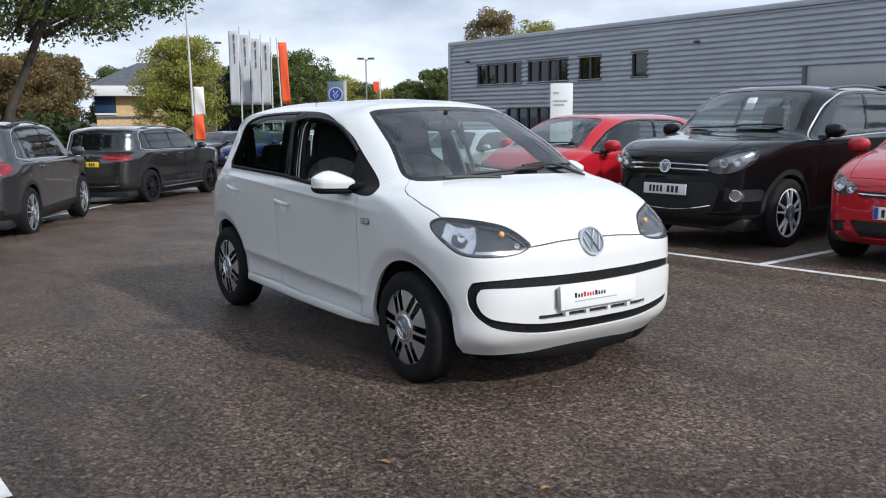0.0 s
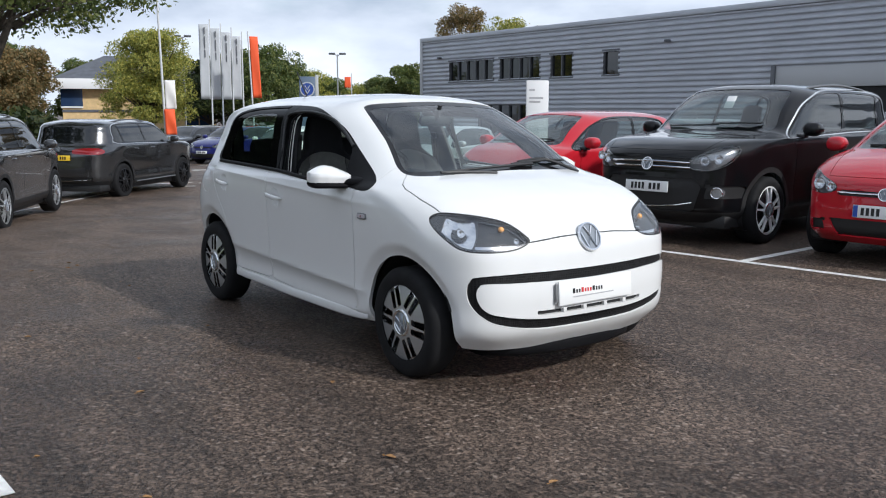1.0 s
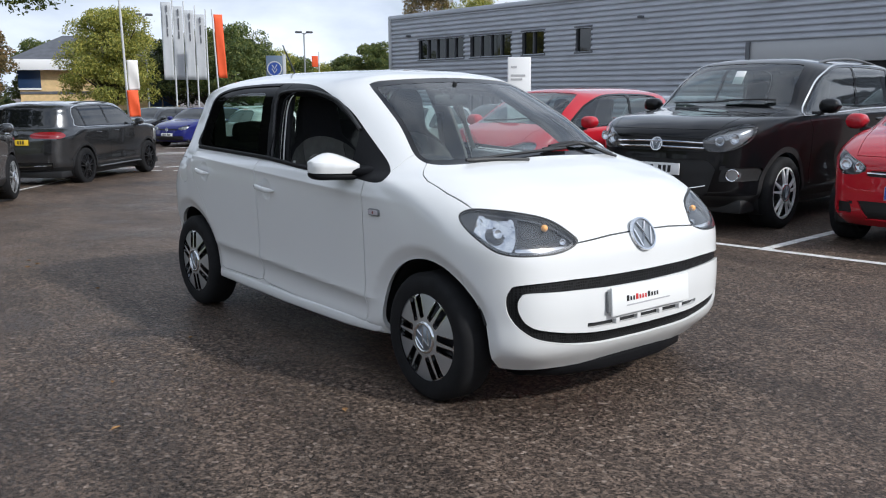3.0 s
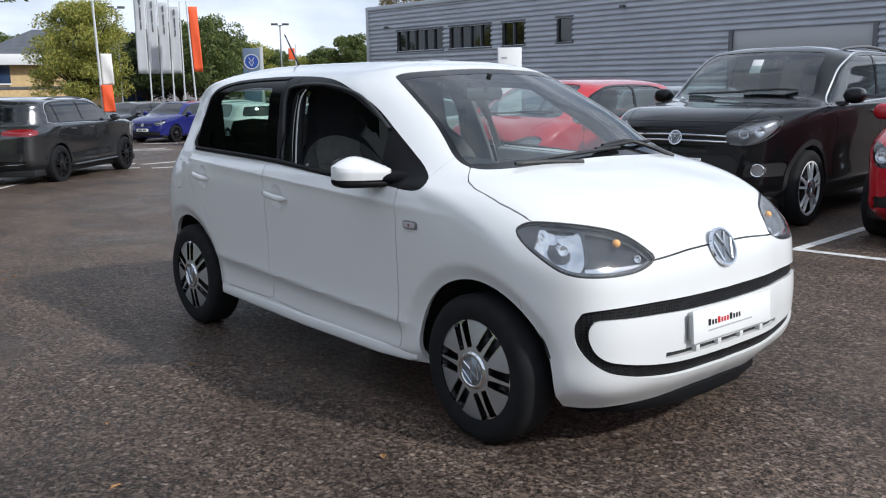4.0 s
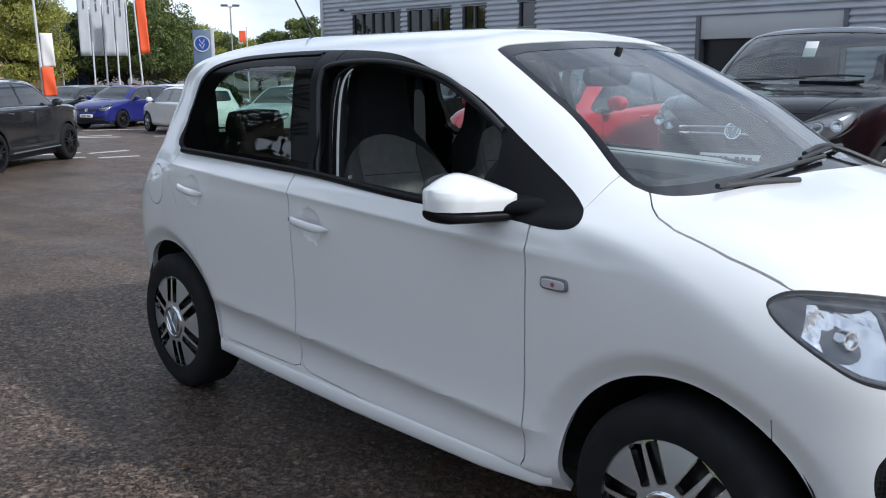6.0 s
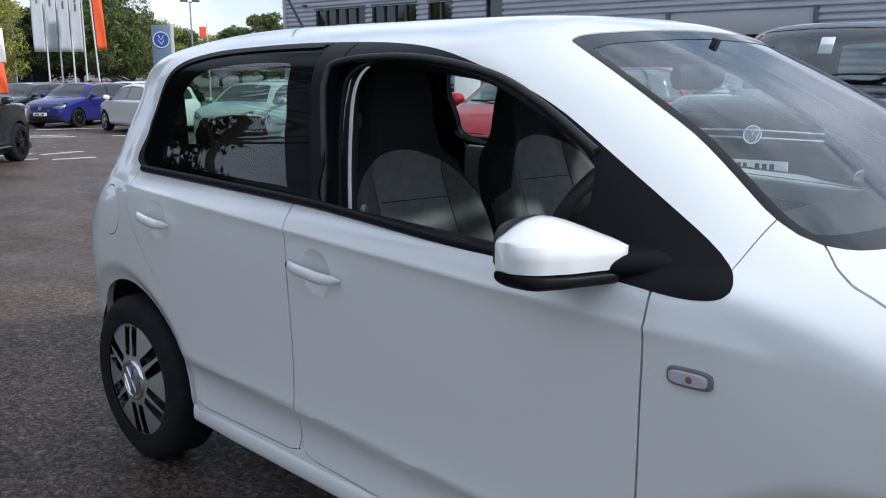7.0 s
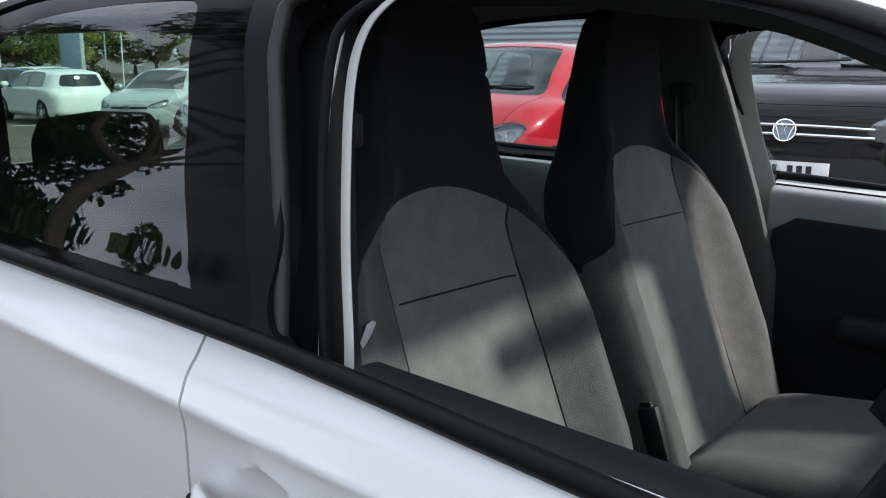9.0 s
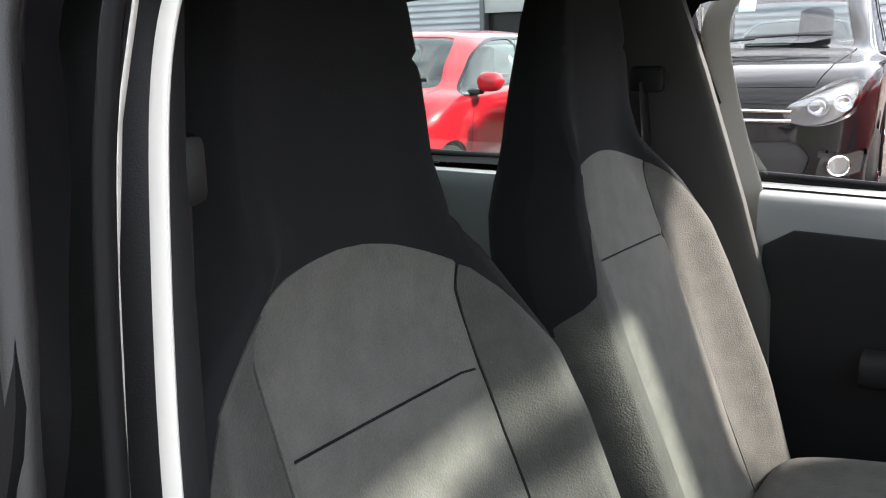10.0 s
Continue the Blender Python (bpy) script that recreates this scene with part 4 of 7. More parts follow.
        mirror = loft_part("door_mirror", cap, WHITE, car, "white door mirror cap over black foot")
        mirror.data.set_sharp_from_angle(angle=radians(75))
        loft_part("mirror_foot", foot, FRAMEBLACK, mirror)
        arm = [[(x, side * y, z) for x, z in rounded(a0, a1, b0, b1, 3, 24)] for y, a0, a1, b0, b1 in ((0.735, 0.60, 0.83, 0.950, 1.015), (0.765, 0.60, 0.815, 0.953, 1.012), (0.79, 0.60, 0.775, 0.957, 1.008), (0.82, 0.595, 0.735, 0.962, 1.006), (0.86, 0.575, 0.70, 0.966, 1.004))]
        loft_part("mirror_arm", arm, FRAMEBLACK, mirror)
        loft_part("mirror_housing", [[(0.584 + dx, side * y, z) for y, z in rounded(0.808, 0.978, 0.962, 1.066, 3, 24)] for dx in (0.0, -0.012)], TRIM, mirror)
        loft_part("mirror_glass", [[(0.573 + dx, side * y, z) for y, z in rounded(0.820, 0.964, 0.974, 1.054, 3, 24)] for dx in (0.0, -0.003)], CHROME, mirror)
        for x in (-1.21, 1.21):
            wheel(car, x, side * 0.702, 0.287, 0.287, 0.165, (HUB, LAMPDARK, CHROME_BLUE, CHROME), "cover", turn=30 if x > 0 else 10)
            vs, fs = lathe([(0.350, -0.735), (0.352, -0.70), (0.352, -0.50), (0.05, -0.48)], 40)
            mesh_of("arch_liner", [(v[0] + x, -side * v[1] * (1.0 if v[2] > 0.06 else 0.86), max(v[2] + 0.292, 0.225)) for v in vs], fs, TRIM, None, True, car)
        # sill strip along the lower edge
        loft_part("sill", [[(x, side * (y0 + a), z0 + b) for a, b in rounded(-0.025, 0.012, -0.03, 0.028, 3, 16)] for x, y0, z0 in ((-0.83, 0.778, 0.272), (-0.6, 0.786, 0.268), (0.0, 0.788, 0.254), (0.6, 0.782, 0.250), (0.80, 0.768, 0.256), (0.84, 0.752, 0.262))], WHITE, car)
        # windscreen wiper
    for pts in ([(1.16, -0.12, 1.030), (1.135, -0.30, 1.040), (1.11, -0.45, 1.040)], [(1.15, 0.52, 1.012), (1.03, 0.36, 1.085), (1.06, 0.12, 1.078)], ):
        w = tube("wiper", smooth_loop(pts, 6, False), 0.009, TRIM, car, 8)
    tube("wiper", smooth_loop([(1.115, -0.47, 1.042), (1.100, -0.10, 1.058), (1.075, 0.22, 1.066)], 8, False), 0.0075, TRIM, car, 8)
    tube("wiper", smooth_loop([(1.075, 0.06, 1.068), (1.03, 0.36, 1.080), (0.985, 0.55, 1.072)], 8, False), 0.0075, TRIM, car, 8)
    # black cowl under the wipers
    loft_part("cowl", [[(x + a, y, z + b) for a, b in rounded(-0.05, 0.035, -0.02, 0.012, 3, 16)] for y, x, z in [(-0.50, 1.065, 1.004), (-0.40, 1.095, 1.006), (-0.2, 1.125, 1.014), (0, 1.135, 1.016), (0.2, 1.125, 1.014), (0.40, 1.095, 1.006), (0.50, 1.065, 1.004)]], TRIM, car)
    # aerial
    bm = lathe_bm(bmesh.new(), [(0.026, 0.0), (0.022, 0.012), (0.010, 0.018), (0, 0.02)], 20, "z", Matrix.Translation((-1.21, 0, 1.437)))
    aer = part("aerial", bm, TRIM, car)
    tube("aerial_rod", [(-1.21, 0, 1.45), (-1.30, 0, 1.56), (-1.385, 0, 1.665)], [0.006, 0.005, 0.004], TRIM, aer, 8)
    # front badge, plate, slot, valance
    badge(car, Matrix.Translation((1.754, 0, 0.732)) @ pose(0, 0, 0, 0, 66, 0) @ pose(0, 0, 0, 0, 0, 90), 0.077)
    pm = Matrix.Translation((1.814, 0.0, 0.472)) @ pose(0, 0, 0, 0, 86, 0) @ pose(0, 0, 0, 0, 0, 90)
    pl = box("show_plate", (-0.262, -0.062, -0.012), (0.262, 0.062, 0.004), PLATEWHITE, car, 0.006, pm, "white show plate with dark and red lettering bars")
    at = -0.170
    for count, mt in ((3, PLATEINK), (4, PLATERED), (4, PLATEINK)):
        for k in range(count):
            w, tall = (0.015, 0.012) if k == 0 else (0.010, 0.006)
            box("lettering_bar", (at, -0.006, 0.0045), (at + w, tall + 0.006, 0.0058), mt, pl, 0.0, pm, smooth=False)
            at += w + 0.0085
    box("lettering_bar", (-0.170, -0.027, 0.0045), (0.120, -0.0215, 0.0058), PLATEGREY, pl, 0.0, pm, smooth=False)
    box("plate_clip", (-0.277, -0.045, -0.014), (-0.261, 0.050, -0.004), SEALGREY, pl, 0.003, pm)
    for y in (-0.2, -0.06, 0.09, 0.23):
        box("slot_bridge", (1.77, y - 0.012, 0.370), (1.799, y + 0.012, 0.396), WHITE, car, 0.003)
    loft_part("valance", [[(x + a, y, z + b) for a, b in rounded(-0.12, 0.046, -0.052, 0.028, 3, 16)] for y, x, z in [(-0.52, 1.53, 0.19), (-0.40, 1.625, 0.188), (-0.2, 1.675, 0.185), (0, 1.685, 0.185), (0.2, 1.675, 0.185), (0.40, 1.625, 0.188), (0.52, 1.53, 0.19)]], FRAMEBLACK, car)
    box("underside", (-1.55, -0.62, 0.17), (1.42, 0.62, 0.26), TRIM, car, 0.02)
    return car, sh


def seat_shell(off=0.0):
    """A front seat's back with its built-in head restraint; the middle at y = 0, looking along +x."""
    vs = np.linspace(0, 1, 46)
    P = []
    for v in vs:
        z = 0.52 + 0.85 * v
        half = float(np.interp(z, (0.52, 0.70, 0.88, 0.97, 1.03, 1.065, 1.085, 1.10, 1.12, 1.20, 1.30, 1.345, 1.37), (0.26, 0.284, 0.284, 0.266, 0.234, 0.195, 0.165, 0.148, 0.141, 0.134, 0.117, 0.095, 0.045)))
        xc = -0.235 - 0.38 * min(z - 0.97, 0.13) - 0.045 * max(0.0, z - 1.10)
        bol = float(np.interp(z, (0.52, 0.7, 0.95, 1.08, 1.16, 1.37), (0.050, 0.062, 0.055, 0.030, 0.006, 0.0)))
        thick = float(np.interp(z, (0.52, 1.0, 1.15, 1.30, 1.35, 1.37), (0.115, 0.105, 0.080, 0.045, 0.035, 0.02)))
        row = []
        sway = off * min(1.0, max(0.0, (z - 1.03) / 0.08))        # the headrest stands a little inboard of the back
        for i in range(40):
            a = math.pi * (i / 39)                 # front face, from one side to the other
            u = -math.cos(a)
            w = abs(u)
            front = bol * float(np.interp(w, (0, 0.50, 0.62, 0.80, 0.93, 1.0), (0.0, 0.02, 0.22, 0.95, 0.85, 0.0))) - 0.035 * max(0, (w - 0.9) / 0.1) ** 2
            row.append((xc + front + sway, u * half + sway * 0.8, z))
        for i in range(1, 23):
            u = 1 - 2 * i / 23
            row.append((xc - 0.035 - thick * (1 - u ** 4) ** 0.5 + sway, u * half + sway * 0.8, z))
        P.append(row)
    P = np.array(P)
    nv, ns = P.shape[:2]
    n = np.cross(np.roll(P, -1, 1) - np.roll(P, 1, 1), np.gradient(P, axis=0))
    n /= np.linalg.norm(n, axis=2)[..., None] + 1e-12
    if n[20, 20, 0] < 0:
        n = -n
        F = [(i * ns + j, (i + 1) * ns + j, (i + 1) * ns + (j + 1) % ns, i * ns + (j + 1) % ns) for i in range(nv - 1) for j in range(ns)]
    else:
        F = [(i * ns + j, i * ns + (j + 1) % ns, (i + 1) * ns + (j + 1) % ns, (i + 1) * ns + j) for i in range(nv - 1) for j in range(ns)]
    top = (nv - 1) * ns
    return Shell(P.reshape(-1, 3), n.reshape(-1, 3), P.reshape(-1, 3), F + [tuple(range(top, top + ns))])


def build_seat(x, y, label, off=0.0, wrap=0.043):
    seat = root("car_seat", Matrix.Translation((x, y, 0)), label, "car seat", "front seats")
    sh = seat_shell(off)
    front = lambda s: np.where(s.N[:, 0] > 0.0, 0.0, 1.0)
    cloth = smooth_loop([(-0.30, 0.4), (-0.305, 0.7), (-0.295, 0.86), (-0.232, 0.972), (-0.145, 1.062), (0, 1.100), (0.145, 1.062), (0.232, 0.972), (0.295, 0.86), (0.305, 0.7), (0.30, 0.4)], 4)
    mid_ = [(v + off, w) for v, w in ((-0.145, 0.4), (-0.142, 0.85), (-0.120, 1.25), (0.120, 1.25), (0.142, 0.85), (0.145, 0.4))]
    facing_on = lambda fn: (lambda s: np.where(s.Q[:, 0] > -0.282 - wrap - 0.38 * np.minimum(s.Q[:, 2] - 0.97, 0.13) - 0.045 * np.maximum(0, s.Q[:, 2] - 1.10), fn(s), 0.5))
    sh.region(facing_on(lambda s: poly_distance(s.Q[:, 1], s.Q[:, 2], cloth)), "cloth")
    sh.region(facing_on(lambda s: poly_distance(s.Q[:, 1], s.Q[:, 2], mid_)), "middle", ("cloth",))
    # sewn furrows
    for fn in (lambda s: poly_distance(s.Q[:, 1], s.Q[:, 2], mid_), lambda s: np.where(np.abs(s.Q[:, 1] - off) < 0.132, s.Q[:, 2] - 0.956 + 0.03 * s.Q[:, 1], 1.0)):
        for o in (-0.007, 0.0, 0.007):
            sh.cut(facing_on(lambda s: fn(s) - o))
        d = np.where(sh.Q[:, 0] > -0.282 - wrap - 0.38 * np.minimum(sh.Q[:, 2] - 0.97, 0.13) - 0.045 * np.maximum(0, sh.Q[:, 2] - 1.10), np.abs(fn(sh)), 1.0)
        sh.P[:, 0] -= 0.006 * np.clip(1 - d / 0.007, 0, 1)
    for fn in (lambda s: poly_distance(s.Q[:, 1], s.Q[:, 2], mid_), lambda s: np.where(np.abs(s.Q[:, 1] - off) < 0.132, s.Q[:, 2] - 0.956 + 0.03 * s.Q[:, 1], 1.0)):
        sh.gap(facing_on(fn), 0.0014, ("cloth", "middle"))
    sh.panel({"joint"}, "sewn_seam", SEATBLACK, seat, 0, -0.001)
    sh.panel({"body"}, "seat_shell", SEATBLACK, seat, 0)
    sh.panel({"cloth"}, "bolster_cloth", BOLSTER, seat, 0.004, 0.0015)
    sh.panel({"middle"}, "middle_cloth", CLOTH, seat, 0.003, 0.0012)
    # cushion
    secs = []
    for t in np.linspace(0, 1, 18):
        xx = -0.08 + 0.52 * t
        end = (1 - abs(2 * t - 1) ** 6) ** 0.5 if 0 < t < 1 else 0.15
        row = []
        for a in np.linspace(0, 2 * math.pi, 36, endpoint=False):
            c, s_ = math.cos(a), math.sin(a)
            yy = 0.25 * math.copysign(abs(c) ** 0.6, c)
            lift = 0.035 * max(0, (abs(yy) - 0.14) / 0.11) if s_ > 0 else 0
            row.append((xx, yy, 0.50 + 0.06 * t + (0.075 * end + lift * end) * math.copysign(abs(s_) ** 0.6, s_)))
        secs.append(row)
    loft_part("cushion", secs, BOLSTER, seat)
    loft_part("seat_base", [[(xx, yy, z) for xx, yy in rounded(-0.05, 0.36, -0.20, 0.20, 4, 24)] for z in (0.26, 0.45)], TRIM, seat)
    bm = lathe_bm(bmesh.new(), [(0, 0.012), (0.022, 0.012), (0.026, 0.0)], 16, "y", Matrix.Translation((-0.03, -0.262 if y < 0 else 0.262, 0.52)))
    part("recline_knob", bm, TRIM, seat)
    return seat


def build_interior(car, sh):
    both = lambda *ls: {b for a in ls for b in (a, a + "~")}
    # roof lining, from the skin above the windows
    faces = [i for i, f in enumerate(sh.F) if sh.L[i] in both("body") and sh.P[list(f)][:, 2].min() > 1.36 and -1.45 < sh.P[list(f)][:, 0].mean() < 0.34]
    used = sorted({v for i in faces for v in sh.F[i]})
    at = {v: k for k, v in enumerate(used)}
    mesh_of("headlining", sh.P[used] - sh.N[used] * 0.03, [tuple(at[v] for v in sh.F[i][::-1]) for i in faces], LINING, None, True, car)
    box("cabin_floor", (-1.45, -0.68, 0.255), (1.0, 0.68, 0.29), CARPET, car, 0.01)
    loft_part("dashboard", [[(a, y, b) for a, b in smooth_loop([(1.05, 0.60), (1.06, 0.985), (0.90, 1.00), (0.70, 0.985), (0.585, 0.93), (0.56, 0.84), (0.60, 0.66), (0.66, 0.56)], 4)] for y in np.linspace(-0.585, 0.585, 9)], DASH, car)
    loft_part("instrument_hood", [[(a, y, b + 0.05 * (1 - ((y + 0.36) / 0.19) ** 2)) for a, b in rounded(0.56, 0.80, 0.93, 0.99, 3, 20)] for y in np.linspace(-0.54, -0.18, 9)], DASH, car)
    # steering wheel
    m = Matrix.Translation((0.375, -0.365, 0.965)) @ pose(0, 0, 0, 0, -62, 0)
    ring = [m @ Vector((0.183 * math.cos(a), 0.183 * math.sin(a), 0)) for a in np.linspace(0, 2 * math.pi, 48, endpoint=False)]
    sw = tube("steering_wheel", ring, 0.0165, DASH, car, 10, True)
    bm = lathe_bm(bmesh.new(), [(0, -0.012), (0.07, -0.016), (0.085, -0.03), (0.08, -0.06)], 28, "z", m @ pose(0, 0, 0, 180, 0, 0))
    part("airbag_cover", bm, DASH, sw)
    for a in (0, 180, 270):
        v = Vector((math.cos(radians(a)), math.sin(radians(a)), 0)) if a != 270 else Vector((-1, 0, 0))
        w = {0: Vector((0, 1, 0)), 180: Vector((0, -1, 0)), 270: Vector((-1, 0, 0))}[a]
        tube("spoke", [m @ (w * 0.06 + Vector((0, 0, -0.02))), m @ (w * 0.18)], [0.026, 0.017], DASH, sw, 8, flat=0.5)
    tube("steering_column", [m @ Vector((0, 0, -0.02)), m @ Vector((0, 0, -0.32))], 0.05, DASH, sw, 12)
    for s in (-1, 1):
        tube("column_stalk", [m @ Vector((0, 0.03 * s, -0.07)), m @ Vector((0.01, 0.17 * s, -0.05))], [0.010, 0.007], DASH, sw, 8)
    loft_part("centre_console", [[(x, a, b) for a, b in rounded(-0.09, 0.09, 0.28, h, 4, 20)] for x, h in ((-0.35, 0.50), (0.2, 0.47), (0.45, 0.50), (0.62, 0.80))], DASH, car)
    tube("gear_lever", [(0.33, 0, 0.46), (0.31, 0, 0.60), (0.31, 0, 0.64)], [0.012, 0.012, 0.026], DASH, car, 10)
    tube("hand_brake", [(-0.10, 0.0, 0.47), (0.05, 0.0, 0.53), (0.13, 0.0, 0.56)], [0.016, 0.016, 0.018], DASH, car, 10)
    # rear bench and shelf
    loft_part("rear_bench", [[(a, y, b) for a, b in smooth_loop([(-0.62, 0.42), (-0.60, 0.56), (-0.95, 0.55), (-1.02, 0.62), (-1.17, 1.00), (-1.22, 1.04), (-1.28, 1.02), (-1.30, 0.42)], 4)] for y in np.linspace(-0.62, 0.62, 9)], SEATBLACK, car)
    for y in (-0.34, 0.34):
        loft_part("rear_headrest", [[(-1.225 + a, y + yy, 1.080 + b * k) for a, b in rounded(-0.05, 0.045, -0.085, 0.085, 3, 20)] for yy, k in ((-0.12, 0.6), (-0.11, 0.9), (0, 1.0), (0.11, 0.9), (0.12, 0.6))], SEATBLACK, car)
    loft_part("parcel_shelf", [[(x, a, b) for a, b in rounded(-0.60, 0.60, 0.965, 0.99, 5, 24)] for x in (-1.60, -1.33)], CARPET, car)
    loft_part("rear_view_mirror", [[(0.42 + a, y, 1.305 + b * k) for a, b in rounded(-0.012, 0.018, -0.034, 0.034, 3, 20)] for y, k in ((-0.115, 0.5), (-0.105, 0.9), (0, 1.0), (0.105, 0.9), (0.115, 0.5))], TRIM, car)
    tube("mirror_stem", [(0.44, 0, 1.31), (0.47, 0, 1.40)], 0.012, TRIM, car, 8)
    for y in (-0.27, 0.27):
        loft_part("sun_visor", [[(x, y + a, z + b) for a, b in rounded(-0.17, 0.17, -0.007, 0.007, 4, 20)] for x, z in ((0.15, 1.395), (0.27, 1.372))], LINING, car)
    # inner door frames, duller white than the body, linings, pillars, on both sides
    for s in (-1, 1):
        frame_in = lambda pts, w, name, mt, par=car, flat=1.0: tube(name, [(x, s * y, z) for x, y, z in smooth_loop(pts, 6, False)], w, mt, par, 10, False, "", flat)
        back = -0.015 if s < 0 else -0.125
        ribbon = lambda pts, half, name, mt: loft_part(name, [[(x + back + a_, s * ((0.727 if s < 0 else 0.745) - 0.24 * (z - 0.95) + b_), z) for a_, b_ in rounded(-h_, h_, -0.0015, 0.0015, 4, 12)] for x, z, h_ in [(p[0], p[1], half if len(p) < 3 else p[2]) for p in pts]], mt, car)
        ribbon(smooth_loop([(-0.098, 0.88), (-0.105, 0.93), (-0.113, 0.985), (-0.138, 1.08), (-0.156, 1.17), (-0.166, 1.24), (-0.164, 1.285), (-0.150, 1.315), (-0.125, 1.335)], 5, False), 0.0065 if s < 0 else 0.024, "inner_door_frame", DOORFRAME)
        ribbon([(-0.137, 0.90, 0.007), (-0.150, 0.977, 0.0065), (-0.171, 1.07, 0.0042), (-0.187, 1.16, 0.0015), (-0.194, 1.23, 0.0012), (-0.188, 1.31, 0.0012)], 0.008, "pillar_edge", DOORFRAME)
        if s < 0:
            frame_in([(-0.140, 0.742, 0.95), (-0.168, 0.715, 1.07), (-0.186, 0.695, 1.16), (-0.196, 0.676, 1.24), (-0.192, 0.655, 1.31), (-0.13, 0.625, 1.345), (0.0, 0.618, 1.352), (0.26, 0.630, 1.318), (0.43, 0.655, 1.255), (0.59, 0.688, 1.17)], 0.0055 if s < 0 else 0.004, "window_seal", FRAMEBLACK)
        if s < 0:
            frame_in([(-0.178, 0.770, 0.95), (-0.214, 0.728, 1.10), (-0.258, 0.690, 1.22), (-0.286, 0.660, 1.300), (-0.25, 0.640, 1.348), (0.0, 0.626, 1.358), (0.26, 0.638, 1.322), (0.43, 0.660, 1.258), (0.59, 0.692, 1.172)], 0.009 if s < 0 else 0.004, "outer_seal", TRIM)
        frame_in([(0.62, 0.800, 0.957), (0.30, 0.803, 0.970), (-0.06, 0.790, 0.992), (-0.30, 0.785, 1.003), (-1.07, 0.776, 1.022)], 0.0115, "belt_seal", FRAMEBLACK)
        # pillar lining, behind the door frame; shade put into the near one's colour
        loft_part("pillar_lining", [[(x0 + a - (0.085 if s > 0 else 0.0), s * (y0 + b), z) for a, b in rounded(-w, w + (0.045 if s > 0 else 0.0), -0.022, 0.022, 3, 20)] for z, x0, y0, w in ((0.30, -0.24, 0.70, 0.12), (0.80, -0.24, 0.68, 0.10), (0.98, -0.26, 0.655, 0.075), (1.2, -0.30, 0.60, 0.060), (1.36, -0.34, 0.545, 0.058))], LITPILLAR if s > 0 else DASH, car)
        # seat belt
        b = box("belt_guide", (-0.31, -0.012, 1.17), (-0.25, 0.012, 1.215), TRIM, car, 0.008, Matrix.Translation((-0.10 if s > 0 else 0, s * 0.575, 0)))
        tube("belt_strap", [(-0.285 - (0.1 if s > 0 else 0), s * 0.57, 1.19), (-0.275 - (0.1 if s > 0 else 0), s * 0.60, 0.9), (-0.26 - (0.1 if s > 0 else 0), s * 0.64, 0.45)], 0.022, TRIM, b, 8, flat=0.1)
        # front door lining: painted top far, dark top near, dark panel with a pocket
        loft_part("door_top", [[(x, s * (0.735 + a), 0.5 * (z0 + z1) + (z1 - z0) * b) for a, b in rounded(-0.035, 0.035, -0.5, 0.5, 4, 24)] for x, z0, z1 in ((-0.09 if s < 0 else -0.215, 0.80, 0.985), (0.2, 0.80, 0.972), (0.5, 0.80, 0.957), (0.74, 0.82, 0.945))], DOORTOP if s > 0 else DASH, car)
        loft_part("door_lining", [[(x, s * (0.715 + a), 0.5 * (z0 + z1) + (z1 - z0) * b) for a, b in rounded(-0.035, 0.035, -0.5, 0.5, 5, 24)] for x, z0, z1 in ((-0.12 if s < 0 else -0.20, 0.30, 0.895), (-0.08 if s < 0 else -0.15, 0.30, 0.925), (0.3, 0.30, 0.91), (0.72, 0.30, 0.88), (0.76, 0.32, 0.84))], DASH, car)
        loft_part("arm_rest", [[(x, s * (0.66 + a), 0.70 + b) for a, b in rounded(-0.04, 0.05, -0.03, 0.03, 3, 20)] for x in (-0.02, 0.02, 0.36, 0.42)], DASH, car)
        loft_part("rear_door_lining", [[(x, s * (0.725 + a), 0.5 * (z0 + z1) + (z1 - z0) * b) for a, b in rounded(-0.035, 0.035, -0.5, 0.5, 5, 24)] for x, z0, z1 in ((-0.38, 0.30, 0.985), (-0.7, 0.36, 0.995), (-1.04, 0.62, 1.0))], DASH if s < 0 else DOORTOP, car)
        loft_part("rear_quarter_lining", [[(x, s * (y0 + a), 0.5 * (z0 + z1) + (z1 - z0) * b) for a, b in rounded(-0.04, 0.04, -0.5, 0.5, 4, 24)] for x, y0, z0, z1 in ((-1.17, 0.59, 0.30, 1.30), (-1.24, 0.57, 0.30, 1.29), (-1.42, 0.50, 0.30, 1.25))], DASH, car)
        # front pillar lining
        tube("front_pillar_lining", [(0.84, s * 0.640, 0.985), (0.55, s * 0.595, 1.17), (0.25, s * 0.525, 1.345)], 0.034, DASH, car, 12)


LAMPGREY = mat("lamp_housing_silver", (0.11, 0.112, 0.118), 0.22, metal=0.8)
DOORFRAME = mat("white_door_frame_paint", (0.55, 0.54, 0.515), 0.4, coat=0.4)
BEZEL = mat("lamp_bezel_grey", (0.055, 0.056, 0.060), 0.16, metal=0.4, spec=0.6)
HONEY = mat("grille_honeycomb", (0.012, 0.012, 0.013), 0.5, spec=0.15)


